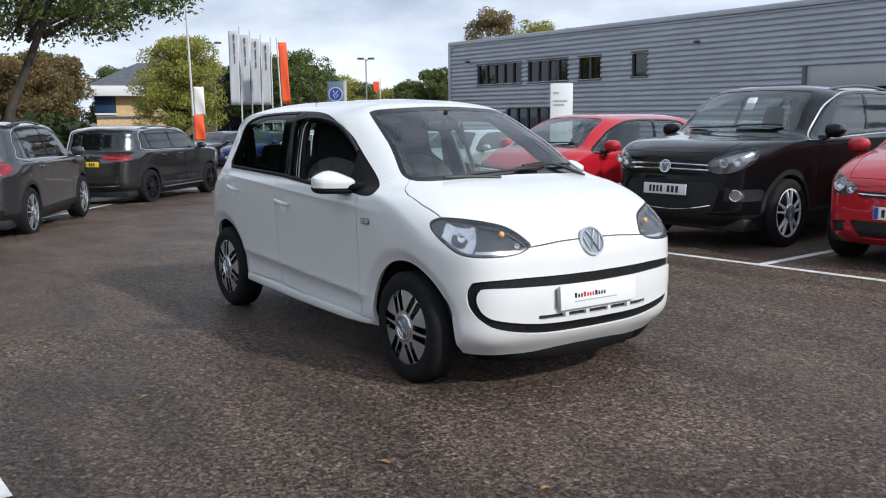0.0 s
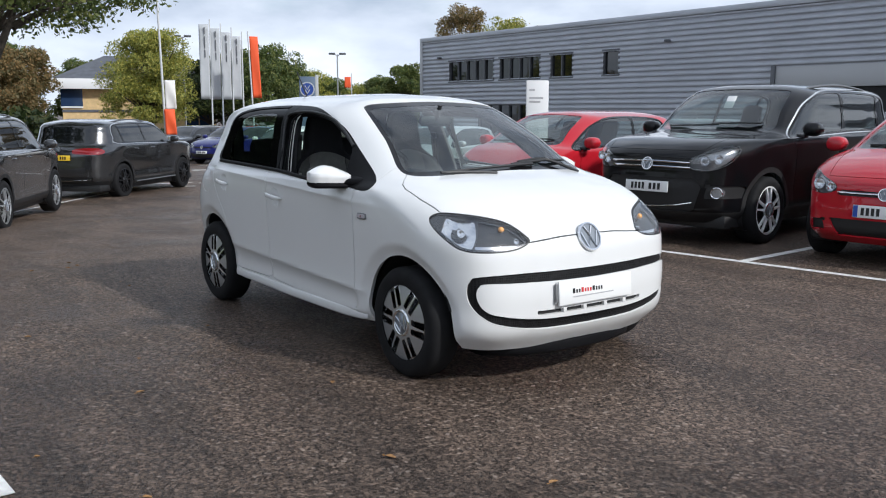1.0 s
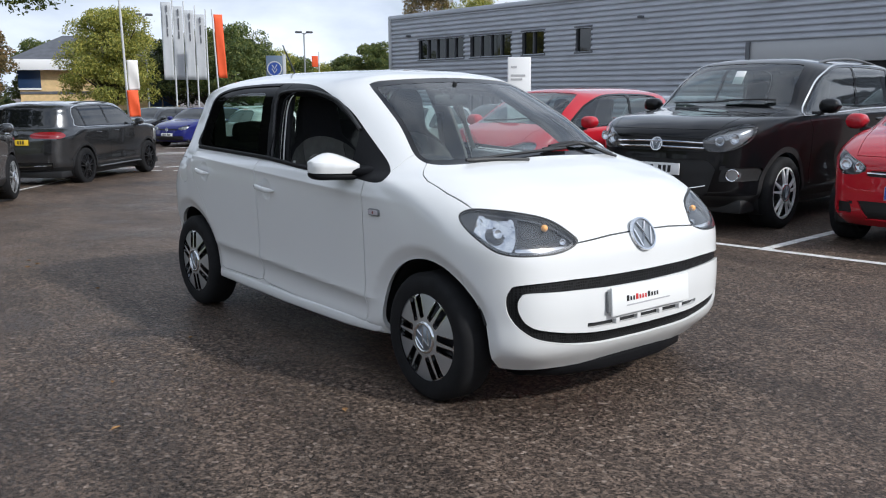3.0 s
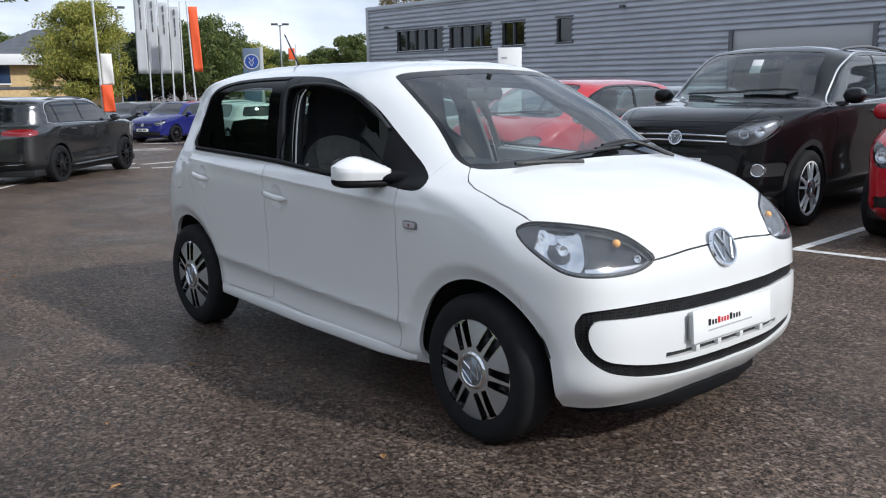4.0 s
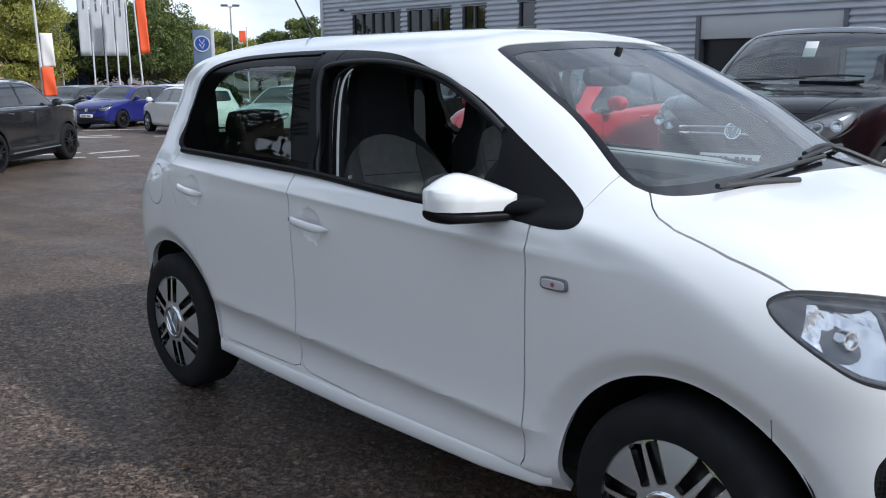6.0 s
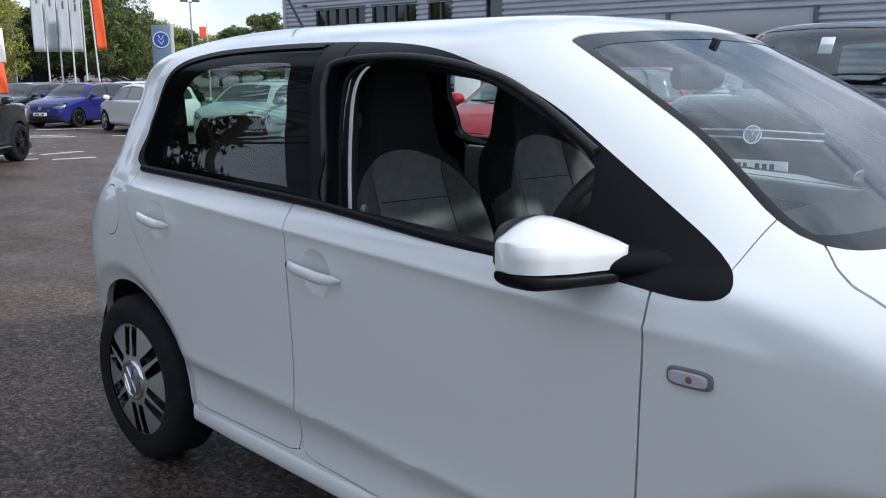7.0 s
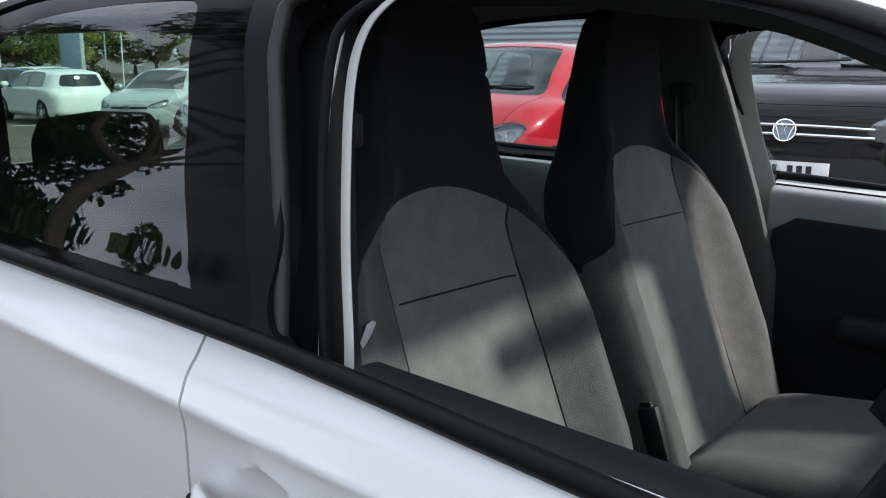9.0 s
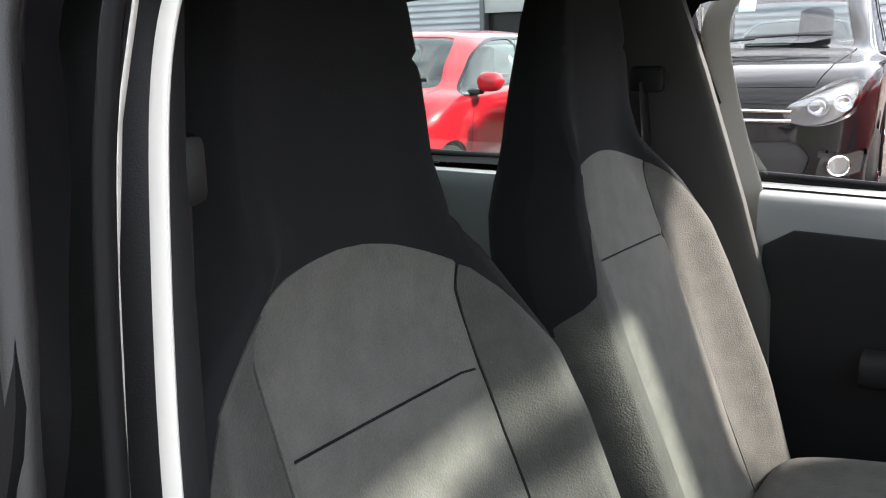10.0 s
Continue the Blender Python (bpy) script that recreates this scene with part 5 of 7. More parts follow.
def honeycomb(m):
    """Open cells pressed into the grille band, shade put into their hollows' colour."""
    n, l = m.node_tree.nodes, m.node_tree.links
    co, v, bp = n.new("ShaderNodeTexCoord"), n.new("ShaderNodeTexVoronoi"), n.new("ShaderNodeBump")
    v.feature = "DISTANCE_TO_EDGE"
    v.inputs["Scale"].default_value, v.inputs["Randomness"].default_value = 85, 0.2
    bp.inputs["Strength"].default_value, bp.inputs["Distance"].default_value, bp.invert = 0.6, 0.004, True
    r = n.new("ShaderNodeValToRGB")
    r.color_ramp.elements[0].position, r.color_ramp.elements[1].position = 0.06, 0.20
    r.color_ramp.elements[0].color, r.color_ramp.elements[1].color = (0.014, 0.014, 0.015, 1), (0.003, 0.003, 0.003, 1)
    l.new(co.outputs["Object"], v.inputs["Vector"])
    l.new(v.outputs["Distance"], r.inputs[0])
    l.new(r.outputs[0], n["Principled BSDF"].inputs["Base Color"])
    l.new(v.outputs["Distance"], bp.inputs["Height"])
    l.new(bp.outputs[0], n["Principled BSDF"].inputs["Normal"])


honeycomb(HONEY)
FRIT = mat("black_glass_border", (0.003, 0.003, 0.003), 0.05, spec=0.04)
FRAMEBLACK = mat("window_frame_black", (0.007, 0.007, 0.008), 0.42, spec=0.09, bump=0.05, bump_scale=500)
SEALGREY = mat("grey_plastic", (0.16, 0.165, 0.17), 0.3)
BULB = mat("tinted_bulb", (0.24, 0.10, 0.10), 0.2)
LENSCLEAR = mat("clear_lens", (0.46, 0.43, 0.46), 0.12, spec=0.7)
PLATEGREY = mat("plate_grey_ink", (0.40, 0.40, 0.41), 0.5)
SEATBLACK = mat("black_seat_fabric", (0.020, 0.020, 0.023), 0.95, sheen=0.03, spec=0.2, bump=0.25, bump_scale=900)
BOLSTER = mat("dark_grey_seat_fabric", (0.085, 0.082, 0.078), 0.9, var=0.14, scale=30, sheen=0.12, bump=0.45, bump_scale=420, fine=0.35)
CLOTH = mat("grey_seat_fabric", (0.155, 0.150, 0.141), 0.9, var=0.12, scale=25, sheen=0.12, bump=0.5, bump_scale=420, fine=0.35)
LINING = mat("roof_lining", (0.09, 0.09, 0.09), 0.95, bump=0.1, bump_scale=600)
CARPET = mat("carpet", (0.015, 0.015, 0.016), 0.95, bump=0.3, bump_scale=500)
DASH = mat("dashboard_plastic", (0.016, 0.016, 0.018), 0.6, spec=0.22, bump=0.15, bump_scale=800)
LITPILLAR = mat("lit_pillar_plastic", (0.075, 0.074, 0.071), 0.6, bump=0.1, bump_scale=800)
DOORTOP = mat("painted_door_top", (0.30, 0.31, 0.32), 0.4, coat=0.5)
hero, hero_skin = build_hero()
build_interior(hero, hero_skin)
driver_seat = build_seat(-0.034, -0.386, "grey and black fabric driver's seat with built-in headrest", 0.022, 0.078)
box("seat_label", (-0.003, -0.010, -0.020), (0.003, 0.010, 0.020), PLATEWHITE, driver_seat, 0.001, pose(-0.178, -0.222, 0.955, 0, 20, 25), "small white fabric label in the seam")
for y in (-0.075, 0.045):
    clip = box("belt_buckle", (-0.035, -0.011, -0.055), (0.005, 0.011, 0.045), TRIM, hero, 0.008, pose(-0.14, y, 0.64, 0, -18, 0))
    box("release_button", (-0.028, -0.007, 0.044), (-0.004, 0.007, 0.052), CHROME, clip, 0.002, pose(-0.14, y, 0.64, 0, -18, 0), "small bright release button")
build_seat(-0.074, 0.310, "grey and black fabric passenger seat with built-in headrest", 0.0, -0.018)


# ---- parked cars ----
def across(sh, y, z, front=True):
    """How far along the car its skin lies at (across, height), at nose or tail."""
    keep = (sh.P[:, 0] > 0) if front else (sh.P[:, 0] < 0)
    d = (sh.P[:, 1] + abs(y)) ** 2 + (sh.P[:, 2] - z) ** 2
    d = np.where(keep, d, 9)
    near = np.argsort(d)[:8]
    return float(sh.P[near, 0].max() if front else sh.P[near, 0].min())


def end_plate(car, sh, z, front, face, w=0.52, h=0.111, lean=4, strip=None, y=0.0):
    x = across(sh, y, z, front)
    m = Matrix.Translation((x + (0.012 if front else -0.012), y, z)) @ pose(0, 0, 0, 0, (90 - lean) if front else -(90 - lean), 0) @ pose(0, 0, 0, 0, 0, 90 if front else -90)
    return bars_plate(car, m, w, h, face, PLATEINK, strip=strip)


def end_badge(car, sh, z, front, r=0.062, lean=12):
    x = across(sh, 0, z, front)
    return badge(car, Matrix.Translation((x + (0.006 if front else -0.006), 0, z)) @ pose(0, 0, 0, 0, (90 - lean) if front else -(90 - lean), 0) @ pose(0, 0, 0, 0, 0, 90 if front else -90), r)


def nose_bar(name, car, sh, z, half, r, material, front=True, lift=0.008, bend=0.0, flat=1.0):
    """A bar that follows the nose's or the tail's curve at one height."""
    pts = []
    for y in np.linspace(-half, half, 15):
        zz = z + bend * (y / half) ** 2
        pts.append((across(sh, y, zz, front) + (lift if front else -lift), y, zz))
    return tube(name, pts, r, material, car, 8, flat=flat)


def parked_car(name, m, label, xs, zs, hw, axles, tyre, paint, doors=4, rim=HUB, kind="alloy", front=None, rear=None, rails=None, clear=False, lower=None, side_line=None, detail=7, group="parked cars", step=None, windows=WINDOWS, rear_glass=REAR_GLASS, rings=RINGS):
    """A parked car; xs, zs: where the model car's landmarks lie; axles: rear and front x; tyre: radius and width; front, rear: what its ends show."""
    car = root(name, m, label, "car", group)
    sh = car_shell(make_warp(xs, zs, hw), detail, 6, rings=rings)
    R, W = tyre
    front, rear = front or {}, rear or {}
    see = CARGLASS if clear else DARKGLASS
    for x in axles:
        if lower:
            sh.region(arch(x, R, R * 1.13 + 0.055), "lining_rim")
        sh.region(arch(x, R, R * 1.13), "arch", ("body", "lining_rim"))
    sh.region(side_poly(windows, -0.52), "trim")
    if side_line is not None:
        sh.region(lambda s: side_poly(windows, -0.52)(s) - 0.011, "bright_line")
    pillars = ((-0.22, -0.98) if windows is WINDOWS_LONG else (-0.22,)) if doors == 4 else (-0.36,)
    sh.region(lambda s: np.maximum.reduce([side_poly(windows, -0.52)(s) + 0.020] + [0.022 - np.abs(s.Q[:, 0] - p + 0.28 * (s.Q[:, 2] - 1.0)) for p in pillars]), "side", ("trim",))
    sh.region(front_poly(WINDSCREEN, 0.2), "screen")
    sh.region(rear_poly(rear_glass, -1.25), "rear")
    ps = lambda poly: (lambda s: np.maximum(poly_distance(s.P[:, 0] + s.P[:, 1], s.P[:, 2], poly), 0.9 - s.P[:, 0]))
    py = lambda poly: (lambda s: np.maximum(poly_distance(s.P[:, 1], s.P[:, 2], poly), 1.0 - s.P[:, 0]))
    pr = lambda poly: (lambda s: np.maximum(poly_distance(-s.P[:, 0] + s.P[:, 1], s.P[:, 2], poly), 0.9 + s.P[:, 0]))
    pt = lambda poly: (lambda s: np.maximum(poly_distance(s.P[:, 1], s.P[:, 2], poly), 1.0 + s.P[:, 0]))
    lamp = front.get("lamp")
    if lamp is not None:
        sh.region(ps(lamp), "lamp")
    else:
        sh.region(front_poly(HEADLIGHT, 1.0), "lamp")
    for g in front.get("grilles", ()):
        sh.region(py(g), "grille")
    if "fog" in front:
        y, z, r = front["fog"]
        sh.region(lambda s: np.where(s.P[:, 0] > 0, np.hypot(s.P[:, 1] + y, s.P[:, 2] - z) - r, 1.0), "fog", ("body", "grille"))
    if "lamp" in rear:
        sh.region(pr(rear["lamp"]), "tail")
    for g in rear.get("black", ()):
        sh.region(pt(g), "grille")
    if lower:
        sh.region(lambda s: s.P[:, 2] - lower, "lining_rim")
    for x in ((0.80, -0.24, -0.98) if doors == 4 else (0.80, -0.45)):
        sh.gap(lambda s, x=x: np.where((s.Q[:, 1] < -0.6) & (s.Q[:, 2] > 0.33) & (s.Q[:, 2] < 1.0), s.Q[:, 0] - x, 1.0), 0.003, ("body",))
    edge = lambda s: np.where((s.Q[:, 0] > 1.02) & (s.Q[:, 2] > 0.74), -s.Q[:, 1] - 0.64 + 0.20 * (s.Q[:, 0] - 1.1), 1.0)
    sh.gap(edge, 0.003, ("body",))
    sh.gap(lambda s: np.where((s.Q[:, 0] > 1.5) & (s.Q[:, 1] > -0.56), s.Q[:, 2] - 0.757, 1.0), 0.003, ("body",))
    sh.mirrored()
    both = lambda *ls: {b for a in ls for b in (a, a + "~")}
    sh.panel(both("body"), "body", paint, car, 0.025)
    sh.panel(both("body", "lining_rim", "joint", "grille", "fog"), "inner_shell", TRIM, car, 0, -0.02)
    sh.panel(both("lining_rim"), "lower_trim", TRIM, car, 0.02)
    sh.panel(both("grille"), "grille", TRIM, car, 0, -0.015)
    for o in ("", "~"):
        sh.panel({"trim" + o}, "window_frame", GLOSSBLACK, car, 0.01, -0.001)
        sh.panel({"bright_line" + o}, "window_line", SATINLINE, car, 0.008, 0.003)
        sh.panel({"side" + o}, "side_window", see, car, 0, -0.006)
        t = sh.panel({"tail" + o}, "tail_light", REDLENS, car, 0.015, 0.005)
        la = sh.panel({"lamp" + o}, "headlight", CARLAMP, car, 0.03, -0.05)
        c = sh.panel({"lamp" + o}, "lamp_cover", LAMPGLASS, la, 0, 0.001)
        c.visible_shadow = False
        f = sh.panel({"fog" + o}, "fog_light", CARLAMP, car, 0.02, -0.012)
        s = -1 if o == "" else 1
        if "bowls" in front:
            for y, z, r in front["bowls"]:
                bm = lathe_bm(bmesh.new(), [(r * math.sin(a), -r * 0.8 * math.cos(a)) for a in np.linspace(0.02, 1.45, 8)] + [(r * 1.05, 0)], 24, "z", Matrix.Translation((across(sh, y, z) - 0.03, s * y, z)) @ pose(0, 0, 0, 0, 84, 0))
                part("reflector", bm, CHROME, la)
        if "fog" in front:
            y, z, r = front["fog"]
            x = across(sh, y, z)
            tube("fog_ring", [(x + 0.004 - 0.02 * math.cos(a), s * (y + r * math.cos(a)), z + r * math.sin(a)) for a in np.linspace(0, 2 * math.pi, 24, endpoint=False)], 0.007, CHROME, f, 6, True)
    sh.panel(both("screen"), "windscreen", see, car, 0, -0.004)
    sh.panel(both("rear"), "rear_window", DARKGLASS if not clear else see, car, 0, -0.004)
    for x in axles:
        for y in (-1, 1):
            wheel(car, x, y * (hw - W / 2 - 0.015), R, R, W, (rim, LAMPDARK, CHROME_BLUE if rim is not DARKRIM else DARKRIM, CHROME if rim is not DARKRIM else DARKRIM), kind)
            vs, fs = lathe([(R * 1.16, -hw + 0.09), (R * 1.16, -hw + 0.36), (0.02, -hw + 0.37)], 24)
            mesh_of("arch_liner", [(v[0] + x, v[1] * -y, max(v[2] + R, 0.16)) for v in vs], fs, TRIM, None, True, car)
    box("underside", (xs[0] + 0.15, -hw + 0.14, 0.19), (xs[4] - 0.25, hw - 0.14, 0.32), TRIM, car, 0.02)
    zb = float(np.interp(0.985, Z0, zs))
    zr = float(np.interp(1.385, Z0, zs))
    xm = float(np.interp(0.70, X0, xs))
    zt = zs[3]
    for y in (-1, 1):
        secs = []
        for t in np.linspace(0, 1, 9):
            k = (1 - abs(2 * t - 1) ** 3.0) ** 0.5 if 0 < t < 1 else 0.12
            secs.append([(xm + a * (0.5 + 0.5 * k), y * (hw + 0.015 + 0.20 * t), zb + 0.065 + b * k) for a, b in rounded(-0.06, 0.10, -0.075, 0.075, 3, 20)])
        mi = loft_part("door_mirror", secs, paint, car)
        box("mirror_base", (xm - 0.05, -0.09, zb - 0.03), (xm + 0.05, 0.05, zb + 0.01), TRIM, mi, 0.01, Matrix.Translation((0, y * (hw - 0.01), 0)))
        for xq in ((0.0, -0.62) if doors == 4 else (0.02,)):
            xh = float(np.interp(xq - 0.12, X0, xs))
            tube("door_handle", smooth_loop([(xh, y * (hw - 0.01), zb - 0.10), (xh + 0.03, y * (hw + 0.025), zb - 0.10), (xh + 0.16, y * (hw + 0.025), zb - 0.105), (xh + 0.19, y * (hw - 0.01), zb - 0.105)], 4, False), 0.013, paint, car, 8)
        if rails is not None:
            xa, xb = float(np.interp(-1.25, X0, xs)), float(np.interp(0.20, X0, xs))
            pts = [(xa, zt - 0.14), (xa + 0.12, zt - 0.075), ((xa + xb) / 2, zt - 0.015), (xb - 0.15, zt - 0.05), (xb, zt - 0.11)]
            tube("roof_rail", [(x, y * hw * 0.68, z) for x, z in smooth_loop(pts, 5, False)], 0.015, rails, car, 8)
        if step is not None:
            tube("side_step", [(axles[0] + R + 0.12, y * (hw - 0.02), 0.33), (axles[1] - R - 0.12, y * (hw - 0.02), 0.33)], 0.04, step, car, 8, flat=0.5)
    if "plate" in front:
        end_plate(car, sh, front["plate"], True, PLATEWHITE, strip=front.get("strip"))
    if "badge" in front:
        end_badge(car, sh, front["badge"], True, front.get("badge_r", 0.062))
    for z, half, r, mt, bend in front.get("bars", ()):
        nose_bar("grille_bar", car, sh, z, half, r, mt, True, 0.0, bend)
    if "plate" in rear:
        end_plate(car, sh, rear["plate"], False, PLATEYELLOW)
    if "badge" in rear:
        end_badge(car, sh, rear["badge"], False, 0.055)
    for z, half, r, mt, bend in rear.get("bars", ()):
        nose_bar("tail_bar", car, sh, z, half, r, mt, False, 0.0, bend)
    if clear:
        xw = float(np.interp(0.66, X0, xs))
        loft_part("dashboard", [[(xw + a, y, zb + b) for a, b in rounded(-0.10, 0.30, -0.35, 0.0, 3, 20)] for y in (-hw + 0.15, 0, hw - 0.15)], DASH, car)
        xw = float(np.interp(-0.28, X0, xs))
        for y in (-0.37, 0.37):
            secs = []
            for z, w, d in ((0.55, 0.22, 0.08), (zb - 0.1, 0.24, 0.08), (zb + 0.02, 0.22, 0.07), (zb + 0.10, 0.13, 0.05), (zb + 0.30, 0.12, 0.05), (zb + 0.33, 0.06, 0.03)):
                secs.append([(xw - 0.35 * (z - zb) + a, y + b, z) for a, b in rounded(-d, d, -w, w, 3, 20)])
            loft_part("front_seat", secs, SEATBLACK, car)
        xw = float(np.interp(-1.05, X0, xs))
        loft_part("rear_seat", [[(xw + a, y, zb - 0.2 + b) for a, b in rounded(-0.10, 0.10, -0.30, 0.24, 3, 20)] for y in (-hw + 0.2, hw - 0.2)], SEATBLACK, car)
        for pts in ([(0.98, -0.5, 1.05), (1.07, -0.1, 1.06), (1.06, 0.12, 1.07)], [(1.0, 0.05, 1.075), (0.98, 0.35, 1.085), (0.93, 0.52, 1.08)]):
            wp = make_warp(xs, zs, hw)(np.array(pts) + np.array((0.035, 0, 0.012)))
            tube("wiper", smooth_loop(wp, 4, False), 0.010, TRIM, car, 6)
    return car


CARLAMP = mat("car_lamp_housing", (0.26, 0.27, 0.29), 0.22, metal=0.6)
BRIGHTRIM = mat("bright_silver_rim", (0.84, 0.85, 0.86), 0.3, metal=0.2)
CARGLASS = glass("car_window_glass", (0.62, 0.70, 0.68), 1.52, gain=2.6)
PALERAIL = mat("satin_rail", (0.16, 0.165, 0.17), 0.4, metal=0.7)
PLATEBLUE = mat("plate_blue", (0.02, 0.07, 0.35), 0.4)
SUV_X, SUV_Z = (-2.22, -1.85, 0.34, 1.10, 2.20), (0.24, 0.94, 1.12, 1.69)
SUV_FRONT = dict(
    lamp=smooth_loop([(0.98, 1.00), (1.12, 1.03), (1.42, 0.985), (1.70, 0.885), (1.70, 0.805), (1.50, 0.775), (1.26, 0.815), (1.04, 0.905)], 5),
    grilles=[[(-0.50, 0.80), (-0.47, 0.895), (0, 0.915), (0.47, 0.895), (0.50, 0.80), (0.45, 0.775), (-0.45, 0.775)],
             [(-0.50, 0.36), (-0.58, 0.62), (-0.50, 0.70), (0.50, 0.70), (0.58, 0.62), (0.50, 0.36)],
             [(-0.84, 0.50), (-0.84, 0.63), (-0.63, 0.63), (-0.60, 0.50)]],
    fog=(0.715, 0.56, 0.052), bowls=((0.60, 0.875, 0.05), (0.72, 0.895, 0.045)), plate=0.605, badge=0.838, badge_r=0.068,
    bars=((0.868, 0.47, 0.012, CHROME, -0.012), (0.815, 0.47, 0.012, CHROME, -0.008), (0.40, 0.50, 0.006, CHROME, 0.06)))
suv = parked_car("black_car", facing(-1.55, 6.20, -84), "black compact SUV parked nose out, chrome grille bars and roof rails", SUV_X, SUV_Z, 0.905, (-1.3, 1.3), (0.35, 0.235), BLACKPAINT,
           front=SUV_FRONT, rim=BRIGHTRIM, rails=PALERAIL, clear=True, lower=0.36, side_line=CHROME, windows=WINDOWS_LONG, rings=BOXY)
box("price_card", (-0.004, -0.055, -0.085), (0.004, 0.055, 0.085), PLATEWHITE, suv, 0.002, pose(0.66, 0.02, 1.475, 0, -38, 0), "white paper price card hung inside the windscreen")
box("dash_paper", (-0.08, -0.11, 0.0), (0.08, 0.11, 0.006), PLATEWHITE, suv, 0.002, pose(1.02, 0.05, 1.118, 0, 6, 12))
HB_X, HB_Z = (-1.95, -1.6, 0.40, 1.12, 1.95), (0.2, 0.75, 0.98, 1.46)
HB_FRONT = dict(lamp=smooth_loop([(0.80, 0.80), (0.95, 0.835), (1.20, 0.785), (1.42, 0.72), (1.42, 0.655), (1.25, 0.630), (1.05, 0.655), (0.88, 0.73)], 5),
                grilles=[[(-0.45, 0.625), (-0.42, 0.675), (0.42, 0.675), (0.45, 0.625)], [(-0.42, 0.26), (-0.50, 0.42), (0.50, 0.42), (0.42, 0.26)], [(-0.70, 0.30), (-0.70, 0.40), (-0.56, 0.40), (-0.54, 0.30)]],
                bowls=((0.52, 0.70, 0.045), (0.64, 0.72, 0.05)), plate=0.50, badge=0.655, badge_r=0.058, strip=PLATEBLUE, bars=((0.655, 0.43, 0.008, CHROME, 0.0),))
parked_car("red_car", facing(-4.32, 5.92, -84), "red three-door hatchback parked nose out in a bay", (-1.88, -1.52, 0.48, 1.22, 1.72), HB_Z, 0.84, (-1.24, 1.22), (0.30, 0.185), REDPAINT, doors=2, front=HB_FRONT, clear=True)
parked_car("red_car", facing(0.80, 6.32, -84), "red hatchback parked nose out beside a black SUV", HB_X, (0.2, 0.77, 0.98, 1.45), 0.875, (-1.24, 1.28), (0.31, 0.205), REDPAINT, front=HB_FRONT, clear=True)
BIG_X, BIG_Z = (-2.40, -1.86, 0.40, 1.18, 2.42), (0.26, 1.0, 1.16, 1.70)
BIG_REAR = dict(lamp=smooth_loop([(1.20, 1.02), (1.30, 1.085), (1.60, 1.10), (1.90, 1.09), (2.06, 1.05), (2.04, 0.985), (1.80, 0.975), (1.50, 0.965), (1.30, 0.98)], 4), plate=0.90, badge=1.08,
                black=[[(-0.62, 0.34), (-0.70, 0.50), (0.70, 0.50), (0.62, 0.34)]], bars=((0.42, 0.66, 0.012, CHROME, 0.03),))
parked_car("grey_car", facing(-16.73, 3.3, 134), "dark grey large SUV with yellow rear plate and dark alloy wheels", BIG_X, BIG_Z, 0.97, (-1.45, 1.45), (0.375, 0.26), GREYPAINT, rim=DARKRIM, lower=0.40, rear=BIG_REAR, rails=PALERAIL, side_line=CHROME, step=PALERAIL, windows=WINDOWS_LONG, rear_glass=REAR_GLASS_WIDE, rings=BOXY)
SUV_REAR = dict(lamp=smooth_loop([(1.08, 1.03), (1.18, 1.10), (1.45, 1.12), (1.72, 1.11), (1.88, 1.07), (1.86, 0.985), (1.65, 0.955), (1.40, 0.94), (1.18, 0.97)], 4), plate=0.78, badge=1.03,
                black=[[(-0.68, 0.30), (-0.74, 0.46), (0.74, 0.46), (0.68, 0.30)]], bars=((0.50, 0.70, 0.012, CHROME, 0.0),))
parked_car("grey_car", facing(-10.9, -0.75, 152), "dark grey SUV with red tail lights and silver alloy wheels", SUV_X, SUV_Z, 0.91, (-1.38, 1.38), (0.365, 0.235), GREYPAINT, rim=HUB, lower=0.40, rear=SUV_REAR, rails=PALERAIL, side_line=CHROME, windows=WINDOWS_LONG, rear_glass=REAR_GLASS_WIDE, rings=BOXY)
GOLF_X, GOLF_Z = (-2.1, -1.75, 0.38, 1.08, 2.12), (0.2, 0.77, 0.97, 1.46)
GOLF_FRONT = dict(lamp=smooth_loop([(0.98, 0.80), (1.10, 0.825), (1.38, 0.775), (1.60, 0.715), (1.59, 0.66), (1.42, 0.635), (1.20, 0.66), (1.05, 0.73)], 4),
                  grilles=[[(-0.45, 0.63), (-0.42, 0.68), (0.42, 0.68), (0.45, 0.63)], [(-0.62, 0.24), (-0.66, 0.42), (0.66, 0.42), (0.62, 0.24)]], plate=0.47, badge=0.66)
for name, x, y, deg, label, paint, rim in (
        ("blue_car", -29.6, 12.0, -62, "bright blue hatchback parked across the yard", BLUEPAINT, DARKRIM), ("dark_car", -32.4, 11.2, -62, "dark hatchback parked beside a blue one", GREYPAINT, HUB),
        ("white_coupe", -30.8, 14.3, -62, "white hatchback parked beside a blue one", WHITE, HUB)):
    parked_car(name, facing(x, y, deg), label, GOLF_X, GOLF_Z, 0.89, (-1.3, 1.32), (0.315, 0.21), paint, rim=rim, front=GOLF_FRONT, detail=5)


